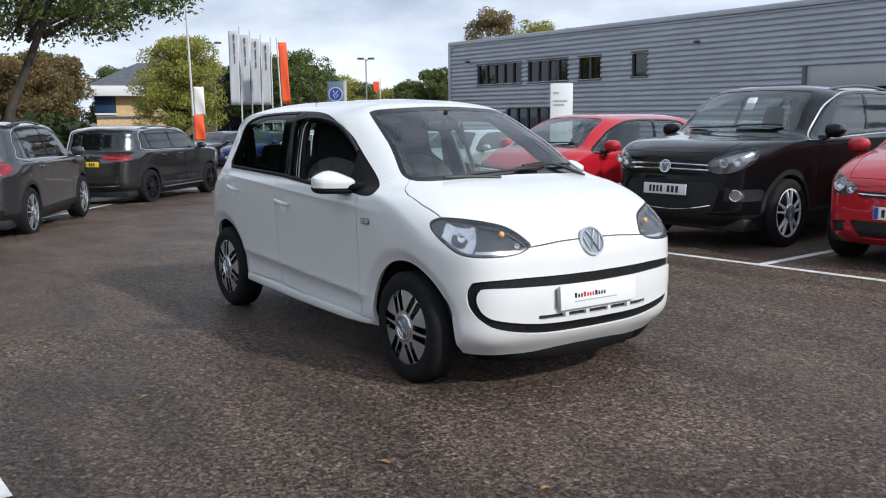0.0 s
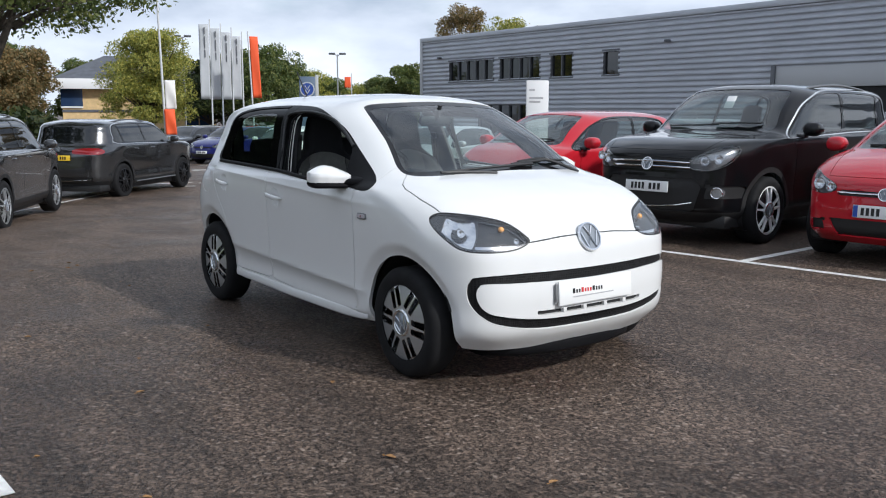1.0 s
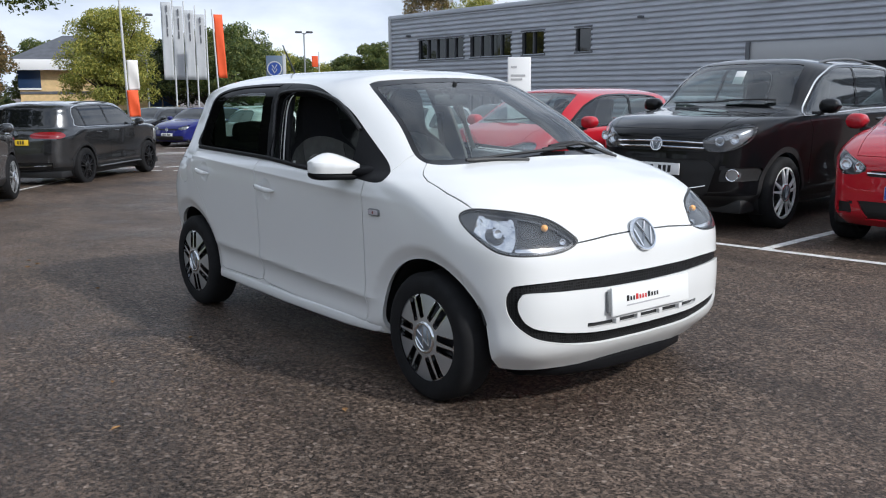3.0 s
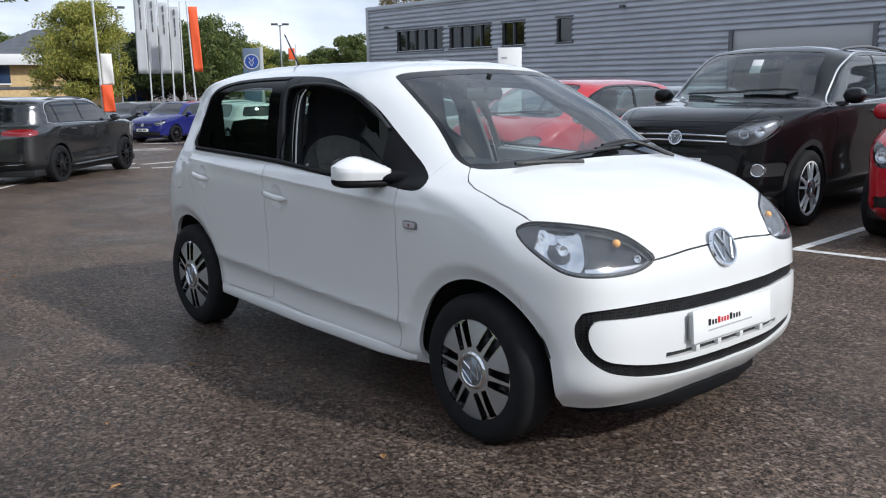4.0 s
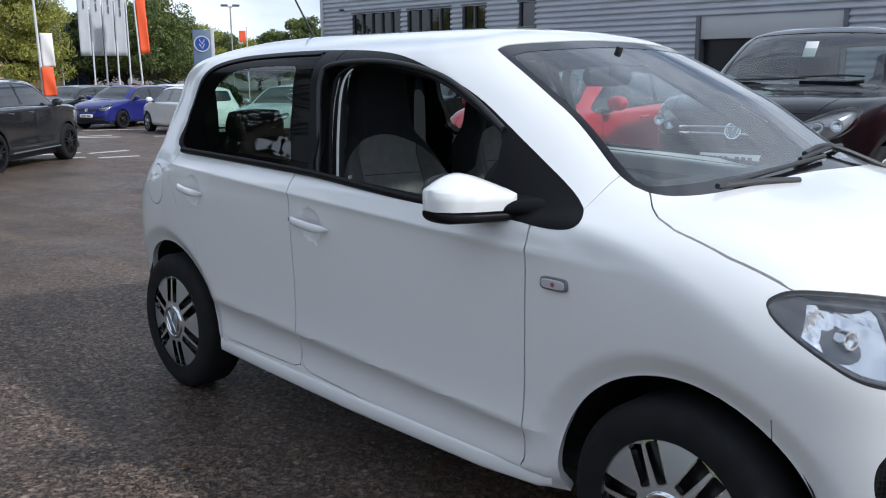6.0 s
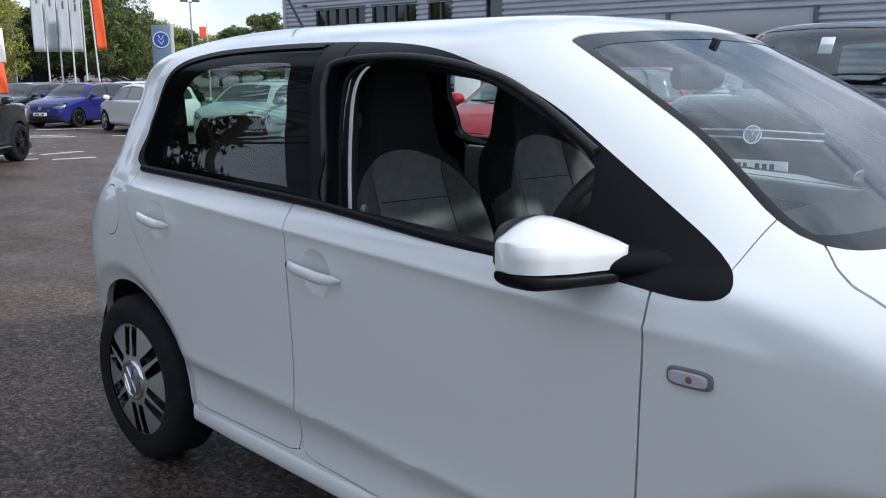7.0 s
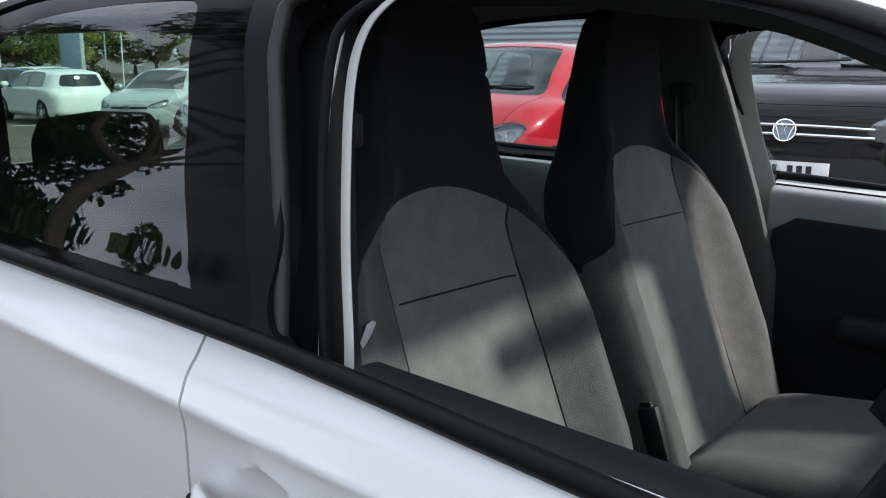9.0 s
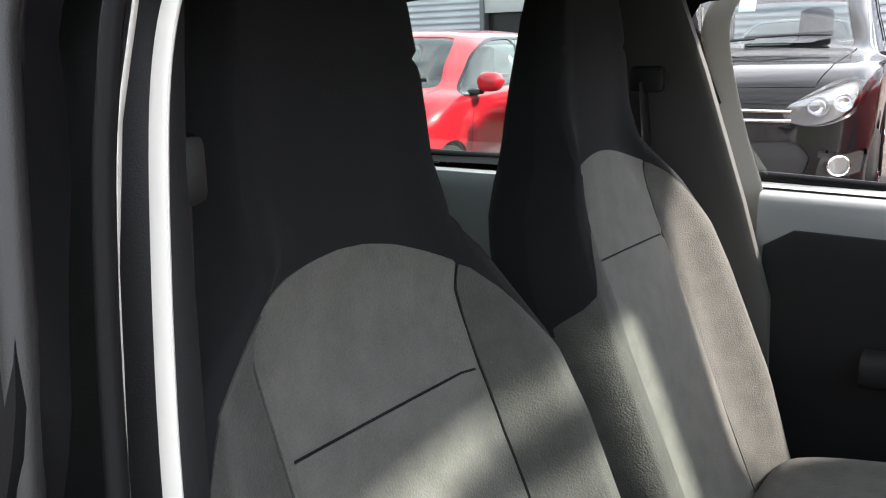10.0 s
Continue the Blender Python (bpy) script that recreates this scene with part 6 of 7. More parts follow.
# ---- buildings ----
def showroom():
    """The grey showroom: ribbed steel skin with ribbon windows, a loading door and a pale corner."""
    y0, x0, x1, zb, zt = 32.4, -45.3, 46.0, -1.2, 6.15
    house = root("showroom", Matrix.Translation((0, 0, 0)), "long grey showroom clad in ribbed steel sheet with small windows", "building")
    holes = [(-42.3, -37.9, 3.28, 4.50), (-37.3, -33.8, 3.28, 4.50), (-32.9, -31.2, 3.28, 4.50), (-28.9, -27.85, 3.30, 4.50), (-39.3, -34.6, -0.2, 1.75), (-18.8, -12.6, -1.2, 3.3)]
    # the ribbed profile, sheet by sheet between openings
    prof, z, pitch = [], zb, 0.265
    while z < zt - 0.25:
        prof += [(z, 0.0), (z + 0.045, 0.0), (z + 0.105, -0.085), (z + 0.165, -0.085)]
        z += pitch
    prof += [(zt - 0.25, 0.0)]
    cuts = sorted({x0, x1, *[h[0] for h in holes], *[h[1] for h in holes]})
    vs, fs = [], []
    for xa, xb in zip(cuts, cuts[1:]):
        gaps = [(h[2], h[3]) for h in holes if h[0] <= xa and h[1] >= xb]
        for (za, da), (zc, dc) in zip(prof, prof[1:]):
            lo, hi = za, zc
            if any(a < (za + zc) / 2 < b for a, b in gaps):
                continue
            k = len(vs)
            vs += [(xa, y0 + da, lo), (xb, y0 + da, lo), (xb, y0 + dc, hi), (xa, y0 + dc, hi)]
            fs.append((k, k + 1, k + 2, k + 3))
    mesh_of("cladding", vs, fs, CLADDING, None, False, house)
    box("core_wall", (x0 + 0.1, y0 + 0.75, zb), (x1, y0 + 26, zt - 0.1), CLADDING, house, 0, smooth=False)
    box("parapet", (x0 - 0.05, y0 - 0.14, zt - 0.26), (x1, y0 + 0.5, zt), CLADDING, house, 0.02)
    box("corner_trim", (x0 - 0.18, y0 - 0.12, zb), (x0 + 0.10, y0 + 0.3, zt - 0.02), PALETRIM, house, 0.02)
    box("end_wall", (x0, y0 + 0.2, zb), (x0 + 0.15, y0 + 26, zt - 0.3), CLADDING, house, 0, smooth=False)
    for xa, xb, za, zc in holes[:4]:
        w = box("window", (xa - 0.10, y0 - 0.09, za - 0.10), (xb + 0.10, y0 + 0.02, za - 0.01), DARKFLASH, house, 0.01)
        box("window_head", (xa - 0.10, y0 - 0.09, zc - 0.01), (xb + 0.10, y0 + 0.02, zc + 0.09), DARKFLASH, w, 0.01)
        box("pane", (xa, y0 + 0.10, za), (xb, y0 + 0.13, zc), DARKGLASS, w, 0)
        n = max(1, round((xb - xa) / 0.95))
        for i in range(n + 1):
            x = xa + (xb - xa) * i / n
            box("mullion", (x - 0.05, y0 - 0.02, za), (x + 0.05, y0 + 0.14, zc), DARKFLASH, w, 0)
    xa, xb, za, zc = holes[4]
    w = box("window", (xa, y0 + 0.10, za), (xb, y0 + 0.13, zc), DARKGLASS, house, 0)
    for i in range(6):
        x = xa + (xb - xa) * i / 5
        box("mullion", (x - 0.05, y0 - 0.02, za), (x + 0.05, y0 + 0.14, zc), DARKFLASH, w, 0)
    xa, xb, za, zc = holes[5]
    # dark sheet in the open doorway stands for its unlit inside
    d = box("dark_doorway", (xa, y0 + 0.30, 0.2), (xb, y0 + 0.36, 2.45), LAMPDARK, house, 0)
    box("door_head", (xa, y0 - 0.02, 2.42), (xb, y0 + 0.30, zc), PALETRIM, d, 0.01)
    for x in (xa, xb):
        box("door_jamb", (x - 0.10, y0 - 0.10, zb), (x + 0.10, y0 + 0.35, zc + 0.06), DARKFLASH, d, 0.01)
    for x in (-43.2, -24.6, -9.0):
        l = box("wall_lamp", (x - 0.12, y0 - 0.32, 4.72), (x + 0.12, y0 - 0.05, 4.84), DARKFLASH, house, 0.03)
    return house


DARKFLASH = mat("dark_grey_flashing", (0.10, 0.105, 0.115), 0.5, metal=0.2)
PALETRIM = mat("pale_grey_trim", (0.42, 0.43, 0.44), 0.5)
BRICK = mat("yellow_brick", (0.60, 0.43, 0.22), 0.85, var=0.12, scale=3, fine=0.3)
SLATE = mat("slate_roof", (0.085, 0.09, 0.105), 0.7, var=0.2, scale=2)
BLUEGLASS = mat("blue_window_glass", (0.02, 0.04, 0.09), 0.08)
WHITEPVC = mat("white_boards", (0.72, 0.72, 0.72), 0.5)
BANNERGREY = mat("grey_banner_cloth", (0.44, 0.455, 0.475), 0.8, var=0.06, scale=1.5)
BANNERORANGE = mat("orange_banner_cloth", (0.78, 0.10, 0.025), 0.7, var=0.05, scale=1.5)
BANNERWHITE = mat("white_banner_cloth", (0.72, 0.70, 0.68), 0.7, var=0.05, scale=1.5)
POLE = mat("white_pole_paint", (0.55, 0.56, 0.57), 0.4)
GALV = mat("galvanised_steel", (0.35, 0.36, 0.37), 0.45, metal=0.6)
SIGNBLUE = mat("grey_blue_sign", (0.10, 0.14, 0.20), 0.4)
DISCBLUE = mat("blue_disc", (0.02, 0.06, 0.28), 0.3)
EYE0 = Vector((5.09, -3.23, 1.37))


def sight(az, dist):
    """A place in the plan, by compass and distance from where the walk starts."""
    a = radians(az + 0.24)
    x, y = EYE0.x + dist * math.cos(a), EYE0.y + dist * math.sin(a)
    return x, y, fall(x)


def height(elev, dist):
    return EYE0.z + dist * math.tan(radians(elev + 0.35))


def office():
    x, y, z = sight(162.6, 78)
    o = root("office_building", pose(x, y, z, 0, 0, 162.6 - 90), "two-storey yellow brick office with slate hipped roof", "building")
    ze, zr = height(1.45, 78) - z, height(3.0, 78) - z
    box("wall", (-4.2, 0, 0), (7.5, 9, ze), BRICK, o, 0, smooth=False)
    bm = bmesh.new()
    a = [bm.verts.new(v) for v in ((-5.0, -0.8, ze), (8.3, -0.8, ze), (8.3, 9.8, ze), (-5.0, 9.8, ze), (-1.0, 4.5, zr), (4.5, 4.5, zr))]
    for f in ((0, 1, 5, 4), (1, 2, 5), (2, 3, 4, 5), (3, 0, 4), (3, 2, 1, 0)):
        bm.faces.new([a[i] for i in f])
    part("roof", bm, SLATE, o, smooth=False)
    box("fascia", (-5.05, -0.9, ze - 0.75), (0.6, -0.72, ze + 0.05), WHITEPVC, o, 0.02)
    box("fascia", (0.6, -0.9, ze - 0.22), (8.35, -0.72, ze + 0.05), DARKFLASH, o, 0.02)
    w = box("window", (-4.3, -0.06, ze - 2.1), (-2.7, 0.08, ze - 0.75), BLUEGLASS, o, 0)
    box("sill", (-4.3, -0.14, ze - 2.22), (-2.7, 0.02, ze - 2.1), WHITEPVC, w, 0)
    box("string_course", (-4.25, -0.05, ze - 2.55), (7.55, 0.02, ze - 2.35), SLATE, o, 0)
    for xx in (5.6, 6.7):
        box("window", (xx - 0.5, -0.05, 0.5), (xx + 0.5, 0.05, ze - 0.5), BLUEGLASS, o, 0)
    return o


def banner(az, dist, e0, e1, width, cloth, label, lean=0.0, pole_top=None, lower=None, group="banner poles", mast_side=1):
    x, y, z = sight(az, dist)
    f = root("banner_flag", pose(x, y, z, 0, 0, az - 90), label, "banner", group)
    za, zb = height(e0, dist) - z, height(e1, dist) - z
    top = pole_top if pole_top is not None else zb + 0.25
    tube("pole", [(0, 0, 0), (lean * 0.5, 0, top / 2), (lean, 0, top)], [0.045, 0.04, 0.032], POLE, f, 10)
    vs, fs = [], []
    n, k = 14, 6
    for i in range(n + 1):
        for j in range(k + 1):
            u, v = j / k, i / n
            zz = za + (zb - za) * v
            vs.append((lean * zz / max(top, 0.1) - mast_side * (0.06 + width * u), 0.05 * math.sin(5 * v + 3 * u) * u, zz))
    for i in range(n):
        for j in range(k):
            a = i * (k + 1) + j
            fs.append((a, a + 1, a + k + 2, a + k + 1))
    c = mesh_of("cloth", vs, fs, cloth, None, True, f)
    c.modifiers.new("thick", "SOLIDIFY").thickness = 0.012
    return f, za, zb


def street_lamp(az, dist, top, label, arm=0.5):
    x, y, z = sight(az, dist)
    l = root("street_lamp", pose(x, y, z, 0, 0, az - 90), label, "lamp post")
    h = height(top, dist) - z
    tube("post", [(0, 0, 0), (0, 0, 1.2), (0, 0, h)], [0.09, 0.06, 0.045], GALV, l, 10)
    for s in (-1, 1):
        tube("arm", [(0, 0, h - 0.1), (s * arm * 0.5, 0, h + 0.02), (s * arm, 0, h + 0.03)], 0.03, GALV, l, 8)
        box("lantern", (s * arm - 0.22, -0.14, h - 0.02), (s * arm + 0.22, 0.14, h + 0.11), DARKFLASH, l, 0.04)
    return l


# ---- trees ----
def leaf_material(name, a, b, c):
    m = bpy.data.materials.new(name)
    m.use_nodes = True
    n, l = m.node_tree.nodes, m.node_tree.links
    p = n["Principled BSDF"]
    g, r = n.new("ShaderNodeNewGeometry"), n.new("ShaderNodeValToRGB")
    r.color_ramp.elements[0].color, r.color_ramp.elements[1].color = (*a, 1), (*c, 1)
    e = r.color_ramp.elements.new(0.55)
    e.color = (*b, 1)
    l.new(g.outputs["Random Per Island"], r.inputs[0])
    l.new(r.outputs[0], p.inputs["Base Color"])
    p.inputs["Roughness"].default_value = 0.6
    t, mx, out = n.new("ShaderNodeBsdfTranslucent"), n.new("ShaderNodeMixShader"), n["Material Output"]
    l.new(r.outputs[0], t.inputs["Color"])
    mx.inputs[0].default_value = 0.45
    l.new(p.outputs[0], mx.inputs[1])
    l.new(t.outputs[0], mx.inputs[2])
    l.new(mx.outputs[0], out.inputs["Surface"])
    return m


GREENLEAF = leaf_material("green_leaves", (0.052, 0.085, 0.028), (0.13, 0.17, 0.048), (0.24, 0.255, 0.072))
YELLOWLEAF = leaf_material("yellowing_leaves", (0.14, 0.175, 0.042), (0.33, 0.34, 0.075), (0.54, 0.48, 0.11))
BROWNLEAF = leaf_material("autumn_leaves", (0.10, 0.095, 0.04), (0.22, 0.165, 0.07), (0.35, 0.22, 0.09))
DARKLEAF = leaf_material("dark_leaves", (0.016, 0.028, 0.010), (0.035, 0.055, 0.016), (0.075, 0.085, 0.024))
BARK = mat("bark", (0.055, 0.045, 0.036), 0.9, var=0.3, scale=12, bump=0.6, bump_scale=40)


def crown_mesh(name, clumps, leaves, size, material, parent, rng, flat=0.7):
    """Leaves in clumps [(x, y, z, radius)], each leaf a bent blade of four corners."""
    w = np.array([c[3] ** 2.2 for c in clumps])
    pick = rng.choice(len(clumps), leaves, p=w / w.sum())
    c = np.array(clumps)[pick]
    d = rng.normal(size=(leaves, 3))
    d /= np.linalg.norm(d, axis=1)[:, None]
    r = rng.uniform(0.25, 1.0, leaves) ** 0.45 * (1 + rng.normal(0, 0.10, leaves))
    p = c[:, :3] + d * (c[:, 3] * r)[:, None] * np.array((1, 1, flat))
    a = rng.normal(size=(leaves, 3)) + d * 0.5
    a /= np.linalg.norm(a, axis=1)[:, None]
    b = np.cross(a, rng.normal(size=(leaves, 3)))
    b /= np.linalg.norm(b, axis=1)[:, None]
    s = size * rng.uniform(0.6, 1.3, leaves)[:, None]
    v = np.stack([p - a * s, p - b * s * 0.42, p + a * s, p + b * s * 0.42], axis=1).reshape(-1, 3)
    f = np.arange(leaves * 4).reshape(-1, 4)
    me = bpy.data.meshes.new(name)
    me.from_pydata(v.tolist(), [], f.tolist())
    me.update()
    me.materials.append(material)
    ob = new(name, me)
    ob.parent = parent
    return ob


def tree(x, y, h, spread, leaf, label, seed=1, leaves=5000, size=0.16, trunk=0.16, clear=0.28, lean=(0, 0), name="tree", clump_n=34, z=None):
    rng = np.random.default_rng(seed)
    t = root(name, pose(x, y, fall(x) if z is None else z), label, "tree", "trees")
    bm = bmesh.new()
    fork = h * clear
    tube_bm(bm, [(0, 0, -0.1), (lean[0] * 0.4, lean[1] * 0.4, fork * 0.6), (lean[0], lean[1], fork), (lean[0] * 1.6, lean[1] * 1.6, h * 0.62)], [trunk, trunk * 0.85, trunk * 0.72, trunk * 0.3], 9)
    clumps = []
    for i in range(clump_n):
        a, rr = rng.uniform(0, 2 * math.pi), spread * rng.uniform(0.12, 0.92) ** 0.7
        zz = h * (clear + (1 - clear) * rng.uniform(0.15, 0.97))
        lim = math.sqrt(max(0.08, 1 - ((zz / h - (clear + 0.42 * (1 - clear))) / (0.62 * (1 - clear) * 1.05)) ** 2))
        px, py = lean[0] * 1.4 + rr * lim * math.cos(a), lean[1] * 1.4 + rr * lim * math.sin(a)
        clumps.append((px, py, zz, spread * rng.uniform(0.17, 0.34)))
        if i % 3 == 0:
            s = rng.uniform(0.5, 1.0)
            tube_bm(bm, [(lean[0] * s * 1.3, lean[1] * s * 1.3, fork + (zz - fork) * 0.25 * s), ((px + lean[0]) / 2, (py + lean[1]) / 2, fork + (zz - fork) * 0.7), (px, py, zz)], [trunk * 0.42, trunk * 0.25, trunk * 0.08], 6)
    bmesh.ops.recalc_face_normals(bm, faces=bm.faces[:])
    part("trunk", bm, BARK, t)
    crown_mesh("crown", clumps, leaves, size, leaf, t, rng)
    return t


showroom()
office()
for i, az in enumerate((157.35, 156.72, 156.1, 155.5)):
    flag, z0_, z1_ = banner(az, 50, 0.35, 4.75 - 0.22 * i, 0.50, BANNERGREY, "tall grey printed banner on a white pole", 0.0)
    for k_, (u0, u1) in enumerate(((0.56, 0.66), (0.68, 0.84), (0.87, 0.96))):
        box("printed_bar", (-0.300, -0.075, z0_ + (z1_ - z0_) * u0), (-0.250, -0.060, z0_ + (z1_ - z0_) * u1), DARKFLASH, flag, 0, smooth=False)
banner(154.85, 48, 0.45, 4.1, 0.42, BANNERORANGE, "tall plain orange banner on a white pole", -0.25, mast_side=-1)
f, za, zb = banner(160.15, 32, -0.25, 1.45, 0.34, BANNERWHITE, "narrow white and orange banner on a tall pole", -0.14, pole_top=6.2, mast_side=-1)
o = banner(160.15, 31.9, -1.75, -0.25, 0.34, BANNERORANGE, "orange lower part of a roadside banner", -0.05, pole_top=0.9, mast_side=-1)
banner(148.9, 62, 1.1, 1.75, 0.4, BANNERORANGE, "small orange flag above the far car park", 0.0)
street_lamp(149.75, 62, 3.1, "double-headed galvanised lamp post", 0.35)
street_lamp(158.9, 60, 4.0, "slim street lamp behind banners", 0.3)
street_lamp(152.1, 85, 2.4, "far slim lamp post", 0.3)


def brand_totem():
    x, y, z = sight(151.55, 46)
    t = root("sign_totem", pose(x, y, z, 0, 0, 151.55 - 90), "grey-blue roadside sign totem with a round blue disc", "sign")
    h = height(1.75, 46) - z
    box("panel", (-0.48, -0.12, 0), (0.30, 0.12, h), SIGNBLUE, t, 0.03)
    box("side_panel", (0.30, -0.13, 0), (0.46, 0.13, h + 0.05), PALETRIM, t, 0.02)
    m = Matrix.Translation((-0.09, -0.13, h - 0.62)) @ pose(0, 0, 0, 90, 0, 0)
    d = part("disc", lathe_bm(bmesh.new(), [(0, 0.02), (0.32, 0.02), (0.33, 0)], 32, "z", m), DISCBLUE, t)
    part("disc_ring", lathe_bm(bmesh.new(), [(0.30, 0.015), (0.31, 0.03), (0.35, 0.03), (0.36, 0)], 32, "z", m), PALETRIM, d)
    for top in (0.19, 0.0):
        tube("disc_chevron", [m @ Vector((-0.12, top, 0.03)), m @ Vector((0, top - 0.20, 0.03)), m @ Vector((0.12, top, 0.03))], 0.028, PALETRIM, d, 6)


brand_totem()


def white_board():
    x, y = -9.73, 10.15
    t = root("sign_board", pose(x, y, fall(x), 0, 0, 55), "white free-standing sign board with grey writing bars", "sign")
    box("board", (-0.24, -0.05, 0), (0.24, 0.05, 2.03 - fall(x)), WHITEPVC, t, 0.015)
    for z, w in ((2.15, 0.12), (1.98, 0.30), (1.90, 0.24)):
        box("writing_bar", (-0.18, -0.056, z - 0.02), (-0.18 + w, -0.051, z + 0.02), PLATEGREY, t, 0)


white_board()

# the near tree over the yard's edge, hedges and trees behind
tree(*sight(171.2, 22)[:2], 7.7, 2.75, GREENLEAF, "broad-leaved tree leaning over parked cars", 3, 26000, 0.068, 0.115, 0.44, (0.25, 0.9), clump_n=60)
for i, (az, dist, top, wide, leaf, label) in enumerate((
        (160.9, 58, 4.2, 2.65, YELLOWLEAF, "round green tree turning yellow"), (168.1, 62, 3.2, 2.6, BROWNLEAF, "rounded brown autumn tree by the road"), (170.1, 60, 3.3, 2.8, BROWNLEAF, "orange-brown autumn tree by the road"),
        (170.4, 66, 3.1, 3.0, YELLOWLEAF, "roadside tree turning yellow in autumn"), (172.6, 66, 3.4, 3.2, GREENLEAF, "full green tree by the road"), (168.6, 82, 3.3, 3.4, GREENLEAF, "green tree behind hedges"),
        (154.0, 66, 3.4, 3.0, GREENLEAF, "dark green tree behind banners"), (153.0, 70, 2.6, 2.6, GREENLEAF, "dark green tree behind a sign"), (155.6, 72, 3.0, 3.2, GREENLEAF, "dark green tree behind banners"), (157.4, 75, 2.6, 3.0, DARKLEAF, "dark tree behind banners"),
        (151.6, 90, 1.9, 3.0, YELLOWLEAF, "yellow-green tree beyond the yard"), (150.2, 95, 1.5, 3.0, GREENLEAF, "distant green tree beyond the yard"), (148.0, 95, 1.3, 3.2, YELLOWLEAF, "distant tree turning yellow"), (146.9, 90, 1.7, 2.4, GREENLEAF, "distant green tree beyond the yard"),
        (145.6, 80, 2.4, 2.0, GREENLEAF, "green tree beside a building"), (144.6, 84, 1.9, 2.4, GREENLEAF, "green tree beside a building"),
        (141.9, 88, 6.1, 3.2, BROWNLEAF, "tall brown autumn tree behind a building"), (139.6, 90, 5.8, 3.0, YELLOWLEAF, "tall tree turning yellow behind a building"), (137.9, 92, 5.0, 2.6, BROWNLEAF, "brown tree behind a building"),
        (164.4, 84, 2.4, 2.6, GREENLEAF, "green tree beside an office"), (158.9, 86, 2.6, 3.0, YELLOWLEAF, "yellowing tree beside an office"))):
    x, y, z = sight(az, dist)
    tree(x, y, height(top, dist) - z, wide, leaf, label, 20 + i, 38000 if i == 0 else 16000, 0.085 if i == 0 else 0.115, 0.2, 0.14, clump_n=150 if i == 0 else 60)


def hedge(a, b, h, deep, leaf, seed, label, n=2600, size=0.22):
    rng = np.random.default_rng(seed)
    (xa, ya), (xb, yb) = a, b
    g = root("hedge", pose((xa + xb) / 2, (ya + yb) / 2, fall((xa + xb) / 2)), label, "hedge")
    k = 40
    clumps = [((xb - xa) * (i / k - 0.5), (yb - ya) * (i / k - 0.5) + rng.normal(0, deep * 0.2), h * rng.uniform(0.3, 0.75), h * rng.uniform(0.3, 0.5)) for i in range(k + 1)]
    ob = crown_mesh("hedge_leaves", clumps, n, size, leaf, g, rng)
    return g


a, b = sight(172, 45), sight(166.8, 50)
hedge(a[:2], b[:2], 2.2, 1.0, DARKLEAF, 5, "clipped dark hedge along the road")
a, b = sight(162.5, 44), sight(150, 52)
hedge(a[:2], b[:2], 1.3, 0.8, DARKLEAF, 6, "low dark hedge below banners", 4000)

# behind the walk: a grass bank with trees, seen in the windows' reflections
GRASS = mat("grass", (0.055, 0.075, 0.022), 0.9, color2=(0.09, 0.085, 0.03), scale=3, bump=0.8, bump_scale=40, fine=0.4)


def grass_bank():
    vs, fs = [], []
    xs, prof = np.linspace(-60, 40, 60), [(-4.7, -0.02), (-5.6, 0.28), (-7.8, 0.80), (-12, 1.25), (-34, 1.5)]
    rng = np.random.default_rng(8)
    for x in xs:
        for y, z in prof:
            vs.append((x, y + 0.3 * math.sin(x * 0.3), fall(x) + z + (0.1 * rng.normal() if z > 0.1 else 0)))
    k = len(prof)
    for i in range(len(xs) - 1):
        for j in range(k - 1):
            fs.append((i * k + j, i * k + j + 1, (i + 1) * k + j + 1, (i + 1) * k + j))
    return tagged(mesh_of("grass_bank", vs, fs, GRASS), "grassy bank along the car park", "grass", kind="structure")


grass_bank()
for i, (x, y, h, w, leaf, n) in enumerate(((-13.5, -12, 4.4, 2.6, GREENLEAF, 6000), (-20, -15, 6.3, 3.2, DARKLEAF, 7000), (-27, -19, 7.5, 3.4, BROWNLEAF, 5000), (-11, -20, 7.5, 3.2, DARKLEAF, 5000),
                                         (-17, -25, 8.0, 3.4, DARKLEAF, 5000), (-33, -16, 8.0, 3.6, GREENLEAF, 5000), (-38, -9, 8.0, 3.6, DARKLEAF, 5000),
                                         (-20.5, -6.6, 10.0, 3.8, DARKLEAF, 9000), (-14.8, -6.0, 8.8, 2.8, DARKLEAF, 8000), (-17.5, -10, 4.7, 2.8, DARKLEAF, 8000), (-24, -8.8, 6.4, 3.2, DARKLEAF, 7000), (-15, -14.5, 5.0, 3.0, DARKLEAF, 7000))):
    tree(x, y, h * 0.92, w, leaf, "broad-leaved tree on a grassy bank", 60 + i, n, 0.16, 0.18, 0.28, z=fall(x) + (1.2 if y < -13 else 0.5))

tree(-9.8, -5.6, 9.5, 3.4, DARKLEAF, "broad-leaved tree overhanging the car park's edge", 91, 5500, 0.12, 0.16, 0.46, clump_n=22, z=fall(-9.3))

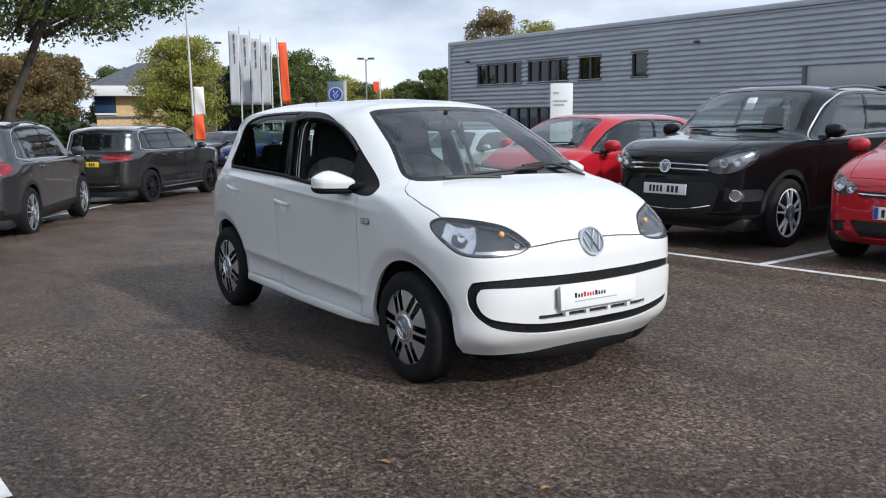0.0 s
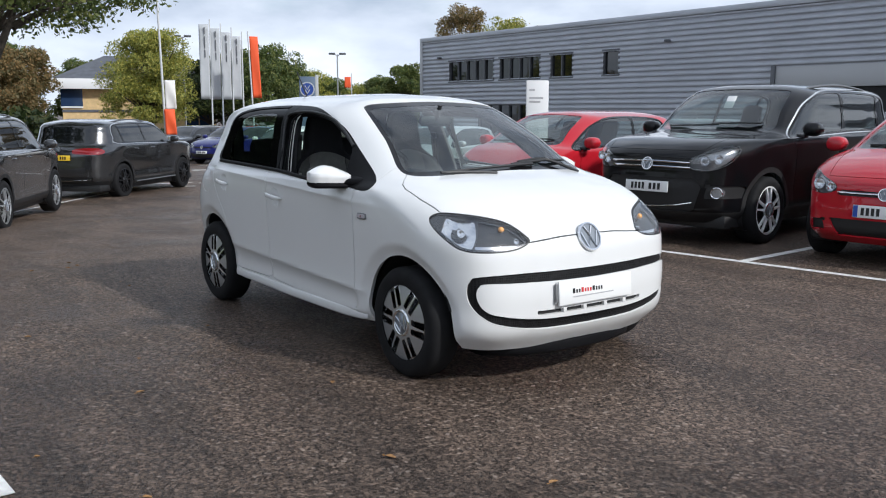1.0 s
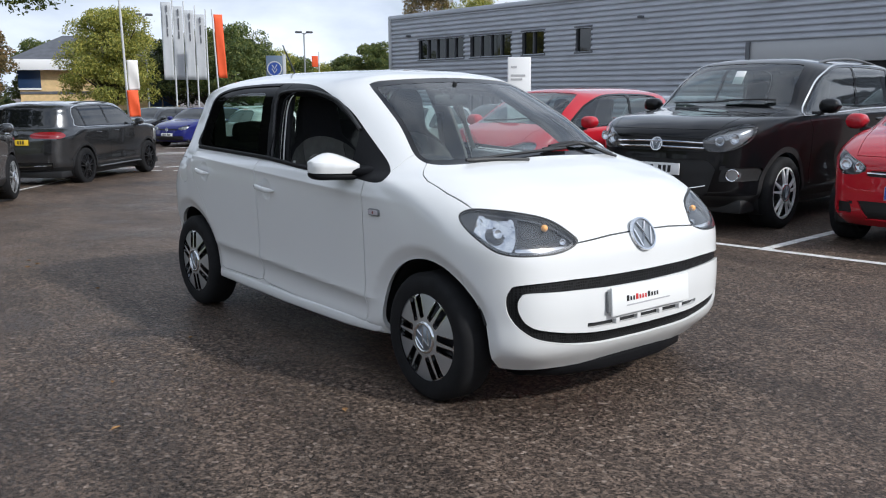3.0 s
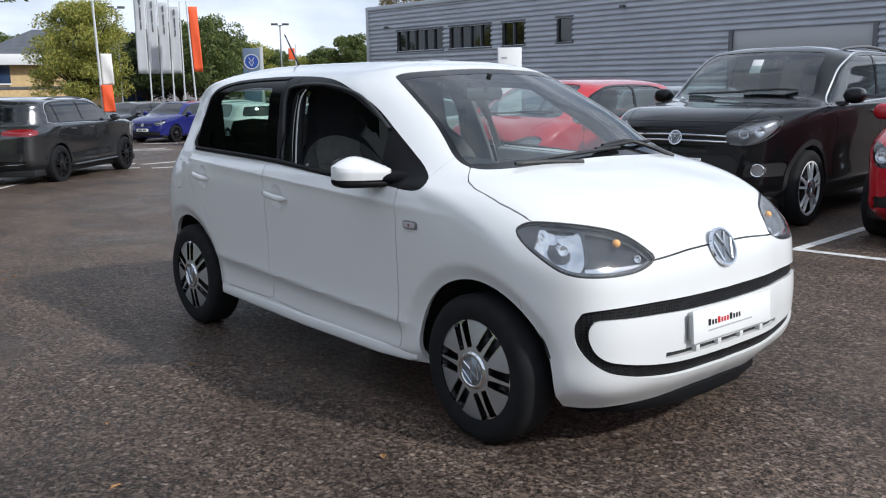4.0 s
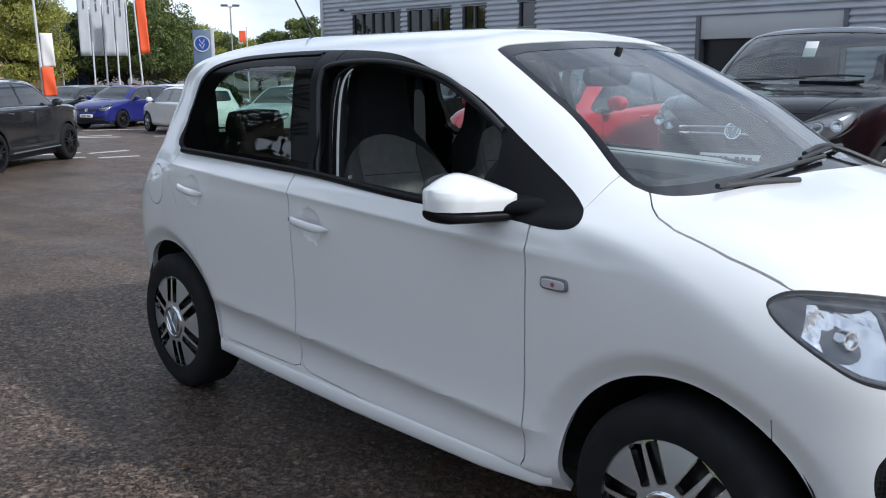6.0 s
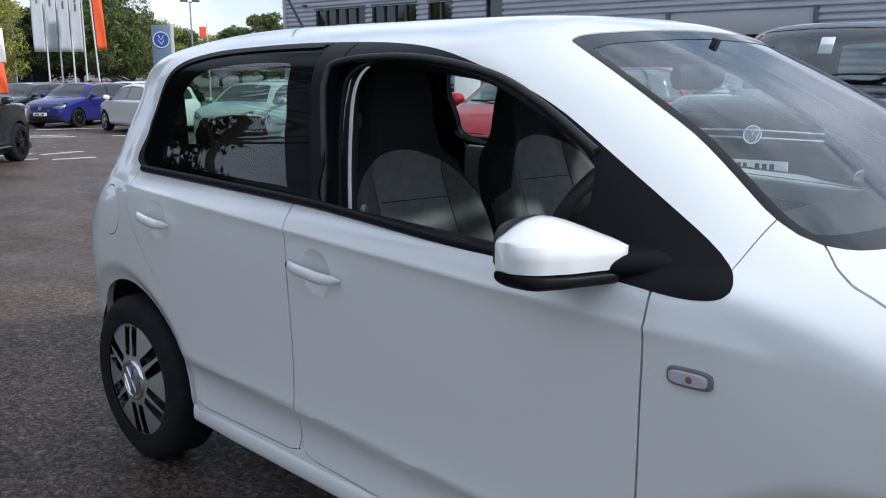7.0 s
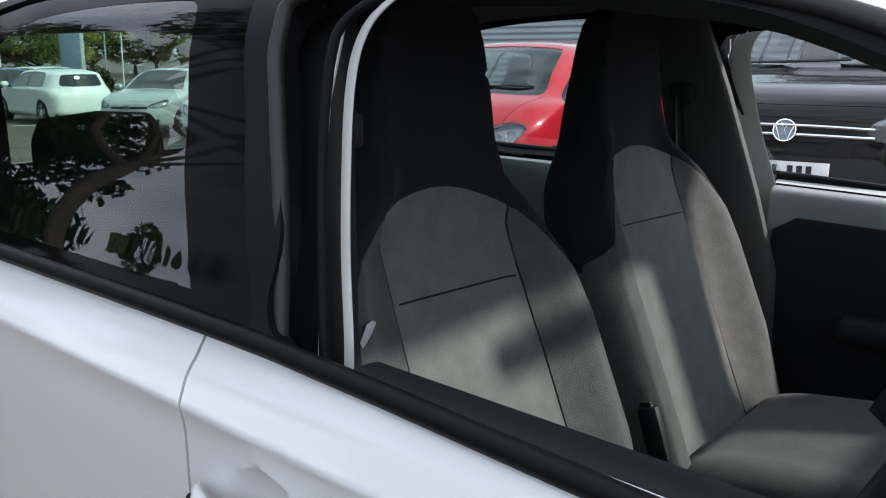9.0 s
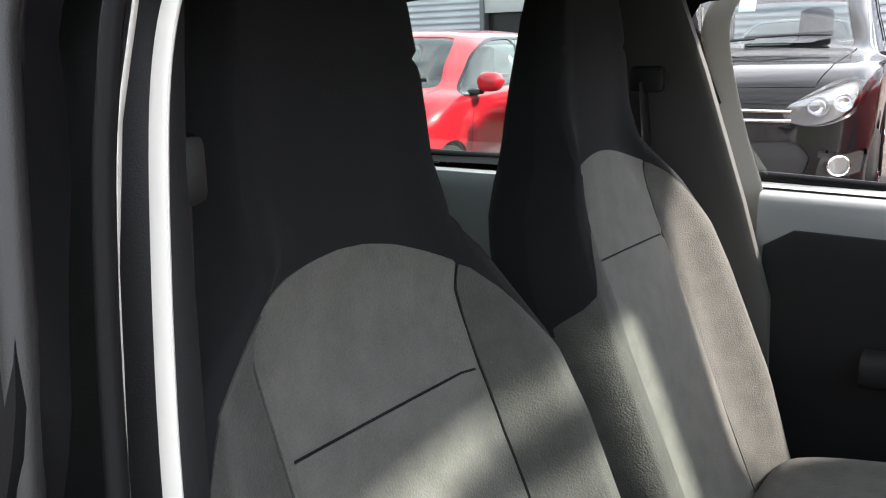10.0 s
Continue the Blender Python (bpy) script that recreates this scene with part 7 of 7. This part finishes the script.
# cars of the far rows, seen through the white car's windows
for name, x, y, deg, label, paint, xs in (
        ("white_coupe", -24.2, 11.6, 175, "white coupe parked side-on in a far row", WHITE, GOLF_X), ("silver_car", -17.8, 11.2, -62, "silver hatchback in the far row", SILVERPAINT, GOLF_X),
        ("silver_car", -13.6, 10.4, -66, "pale silver hatchback in the far row", SILVERPAINT, GOLF_X), ("dark_car", -25.5, 17.5, -80, "dark hatchback in a far row", GREYPAINT, GOLF_X),
        ("dark_car", -20.2, 19.0, -80, "dark estate car in a far row", BLACKPAINT, GOLF_X), ("silver_car", -28.5, 19.5, -80, "pale car in a far row", SILVERPAINT, GOLF_X), ("dark_car", -2.4, 12.2, -86, "dark car behind a red one", BLACKPAINT, GOLF_X),
        ("dark_car", -6.9, 12.6, 92, "dark hatchback behind parked red car", GREYPAINT, GOLF_X)):
    parked_car(name, facing(x, y, deg), label, xs, GOLF_Z, 0.89, (-1.3, 1.32), (0.315, 0.21), paint, front=GOLF_FRONT, detail=4)


# small things on the asphalt
def fallen_leaf(x, y, turn, size, seed):
    rng = np.random.default_rng(seed)
    bm = bmesh.new()
    n = 10
    rim = [bm.verts.new((size * math.cos(a) * (1.0 + 0.25 * math.cos(a)), size * 0.55 * math.sin(a) * (1 + 0.18 * rng.normal()), 0.006 + 0.006 * abs(math.sin(a)))) for a in np.linspace(0, 2 * math.pi, n, endpoint=False)]
    mid_ = bm.verts.new((0, 0, 0.004))
    for i in range(n):
        bm.faces.new((mid_, rim[i], rim[(i + 1) % n]))
    l = root("fallen_leaf", pose(x, y, fall(x), 0, 0, turn), "small dry brown leaf lying on damp asphalt", "leaf", "fallen leaves")
    blade = part("blade", bm, DRYLEAF, l)
    tube("stalk", [(-size * 0.7, 0, 0.006), (-size * 1.3, size * 0.15, 0.005)], 0.0012, DRYLEAF, l, 5)


DRYLEAF = mat("dry_leaf", (0.30, 0.16, 0.06), 0.7, var=0.3, scale=40)
rng_l = np.random.default_rng(12)
fallen_leaf(2.11, -1.46, 25, 0.024, 290)
for i in range(22):
    fallen_leaf(rng_l.uniform(-4, 3.6), rng_l.uniform(-2.7, -1.05), rng_l.uniform(0, 360), rng_l.uniform(0.010, 0.022), 300 + i)
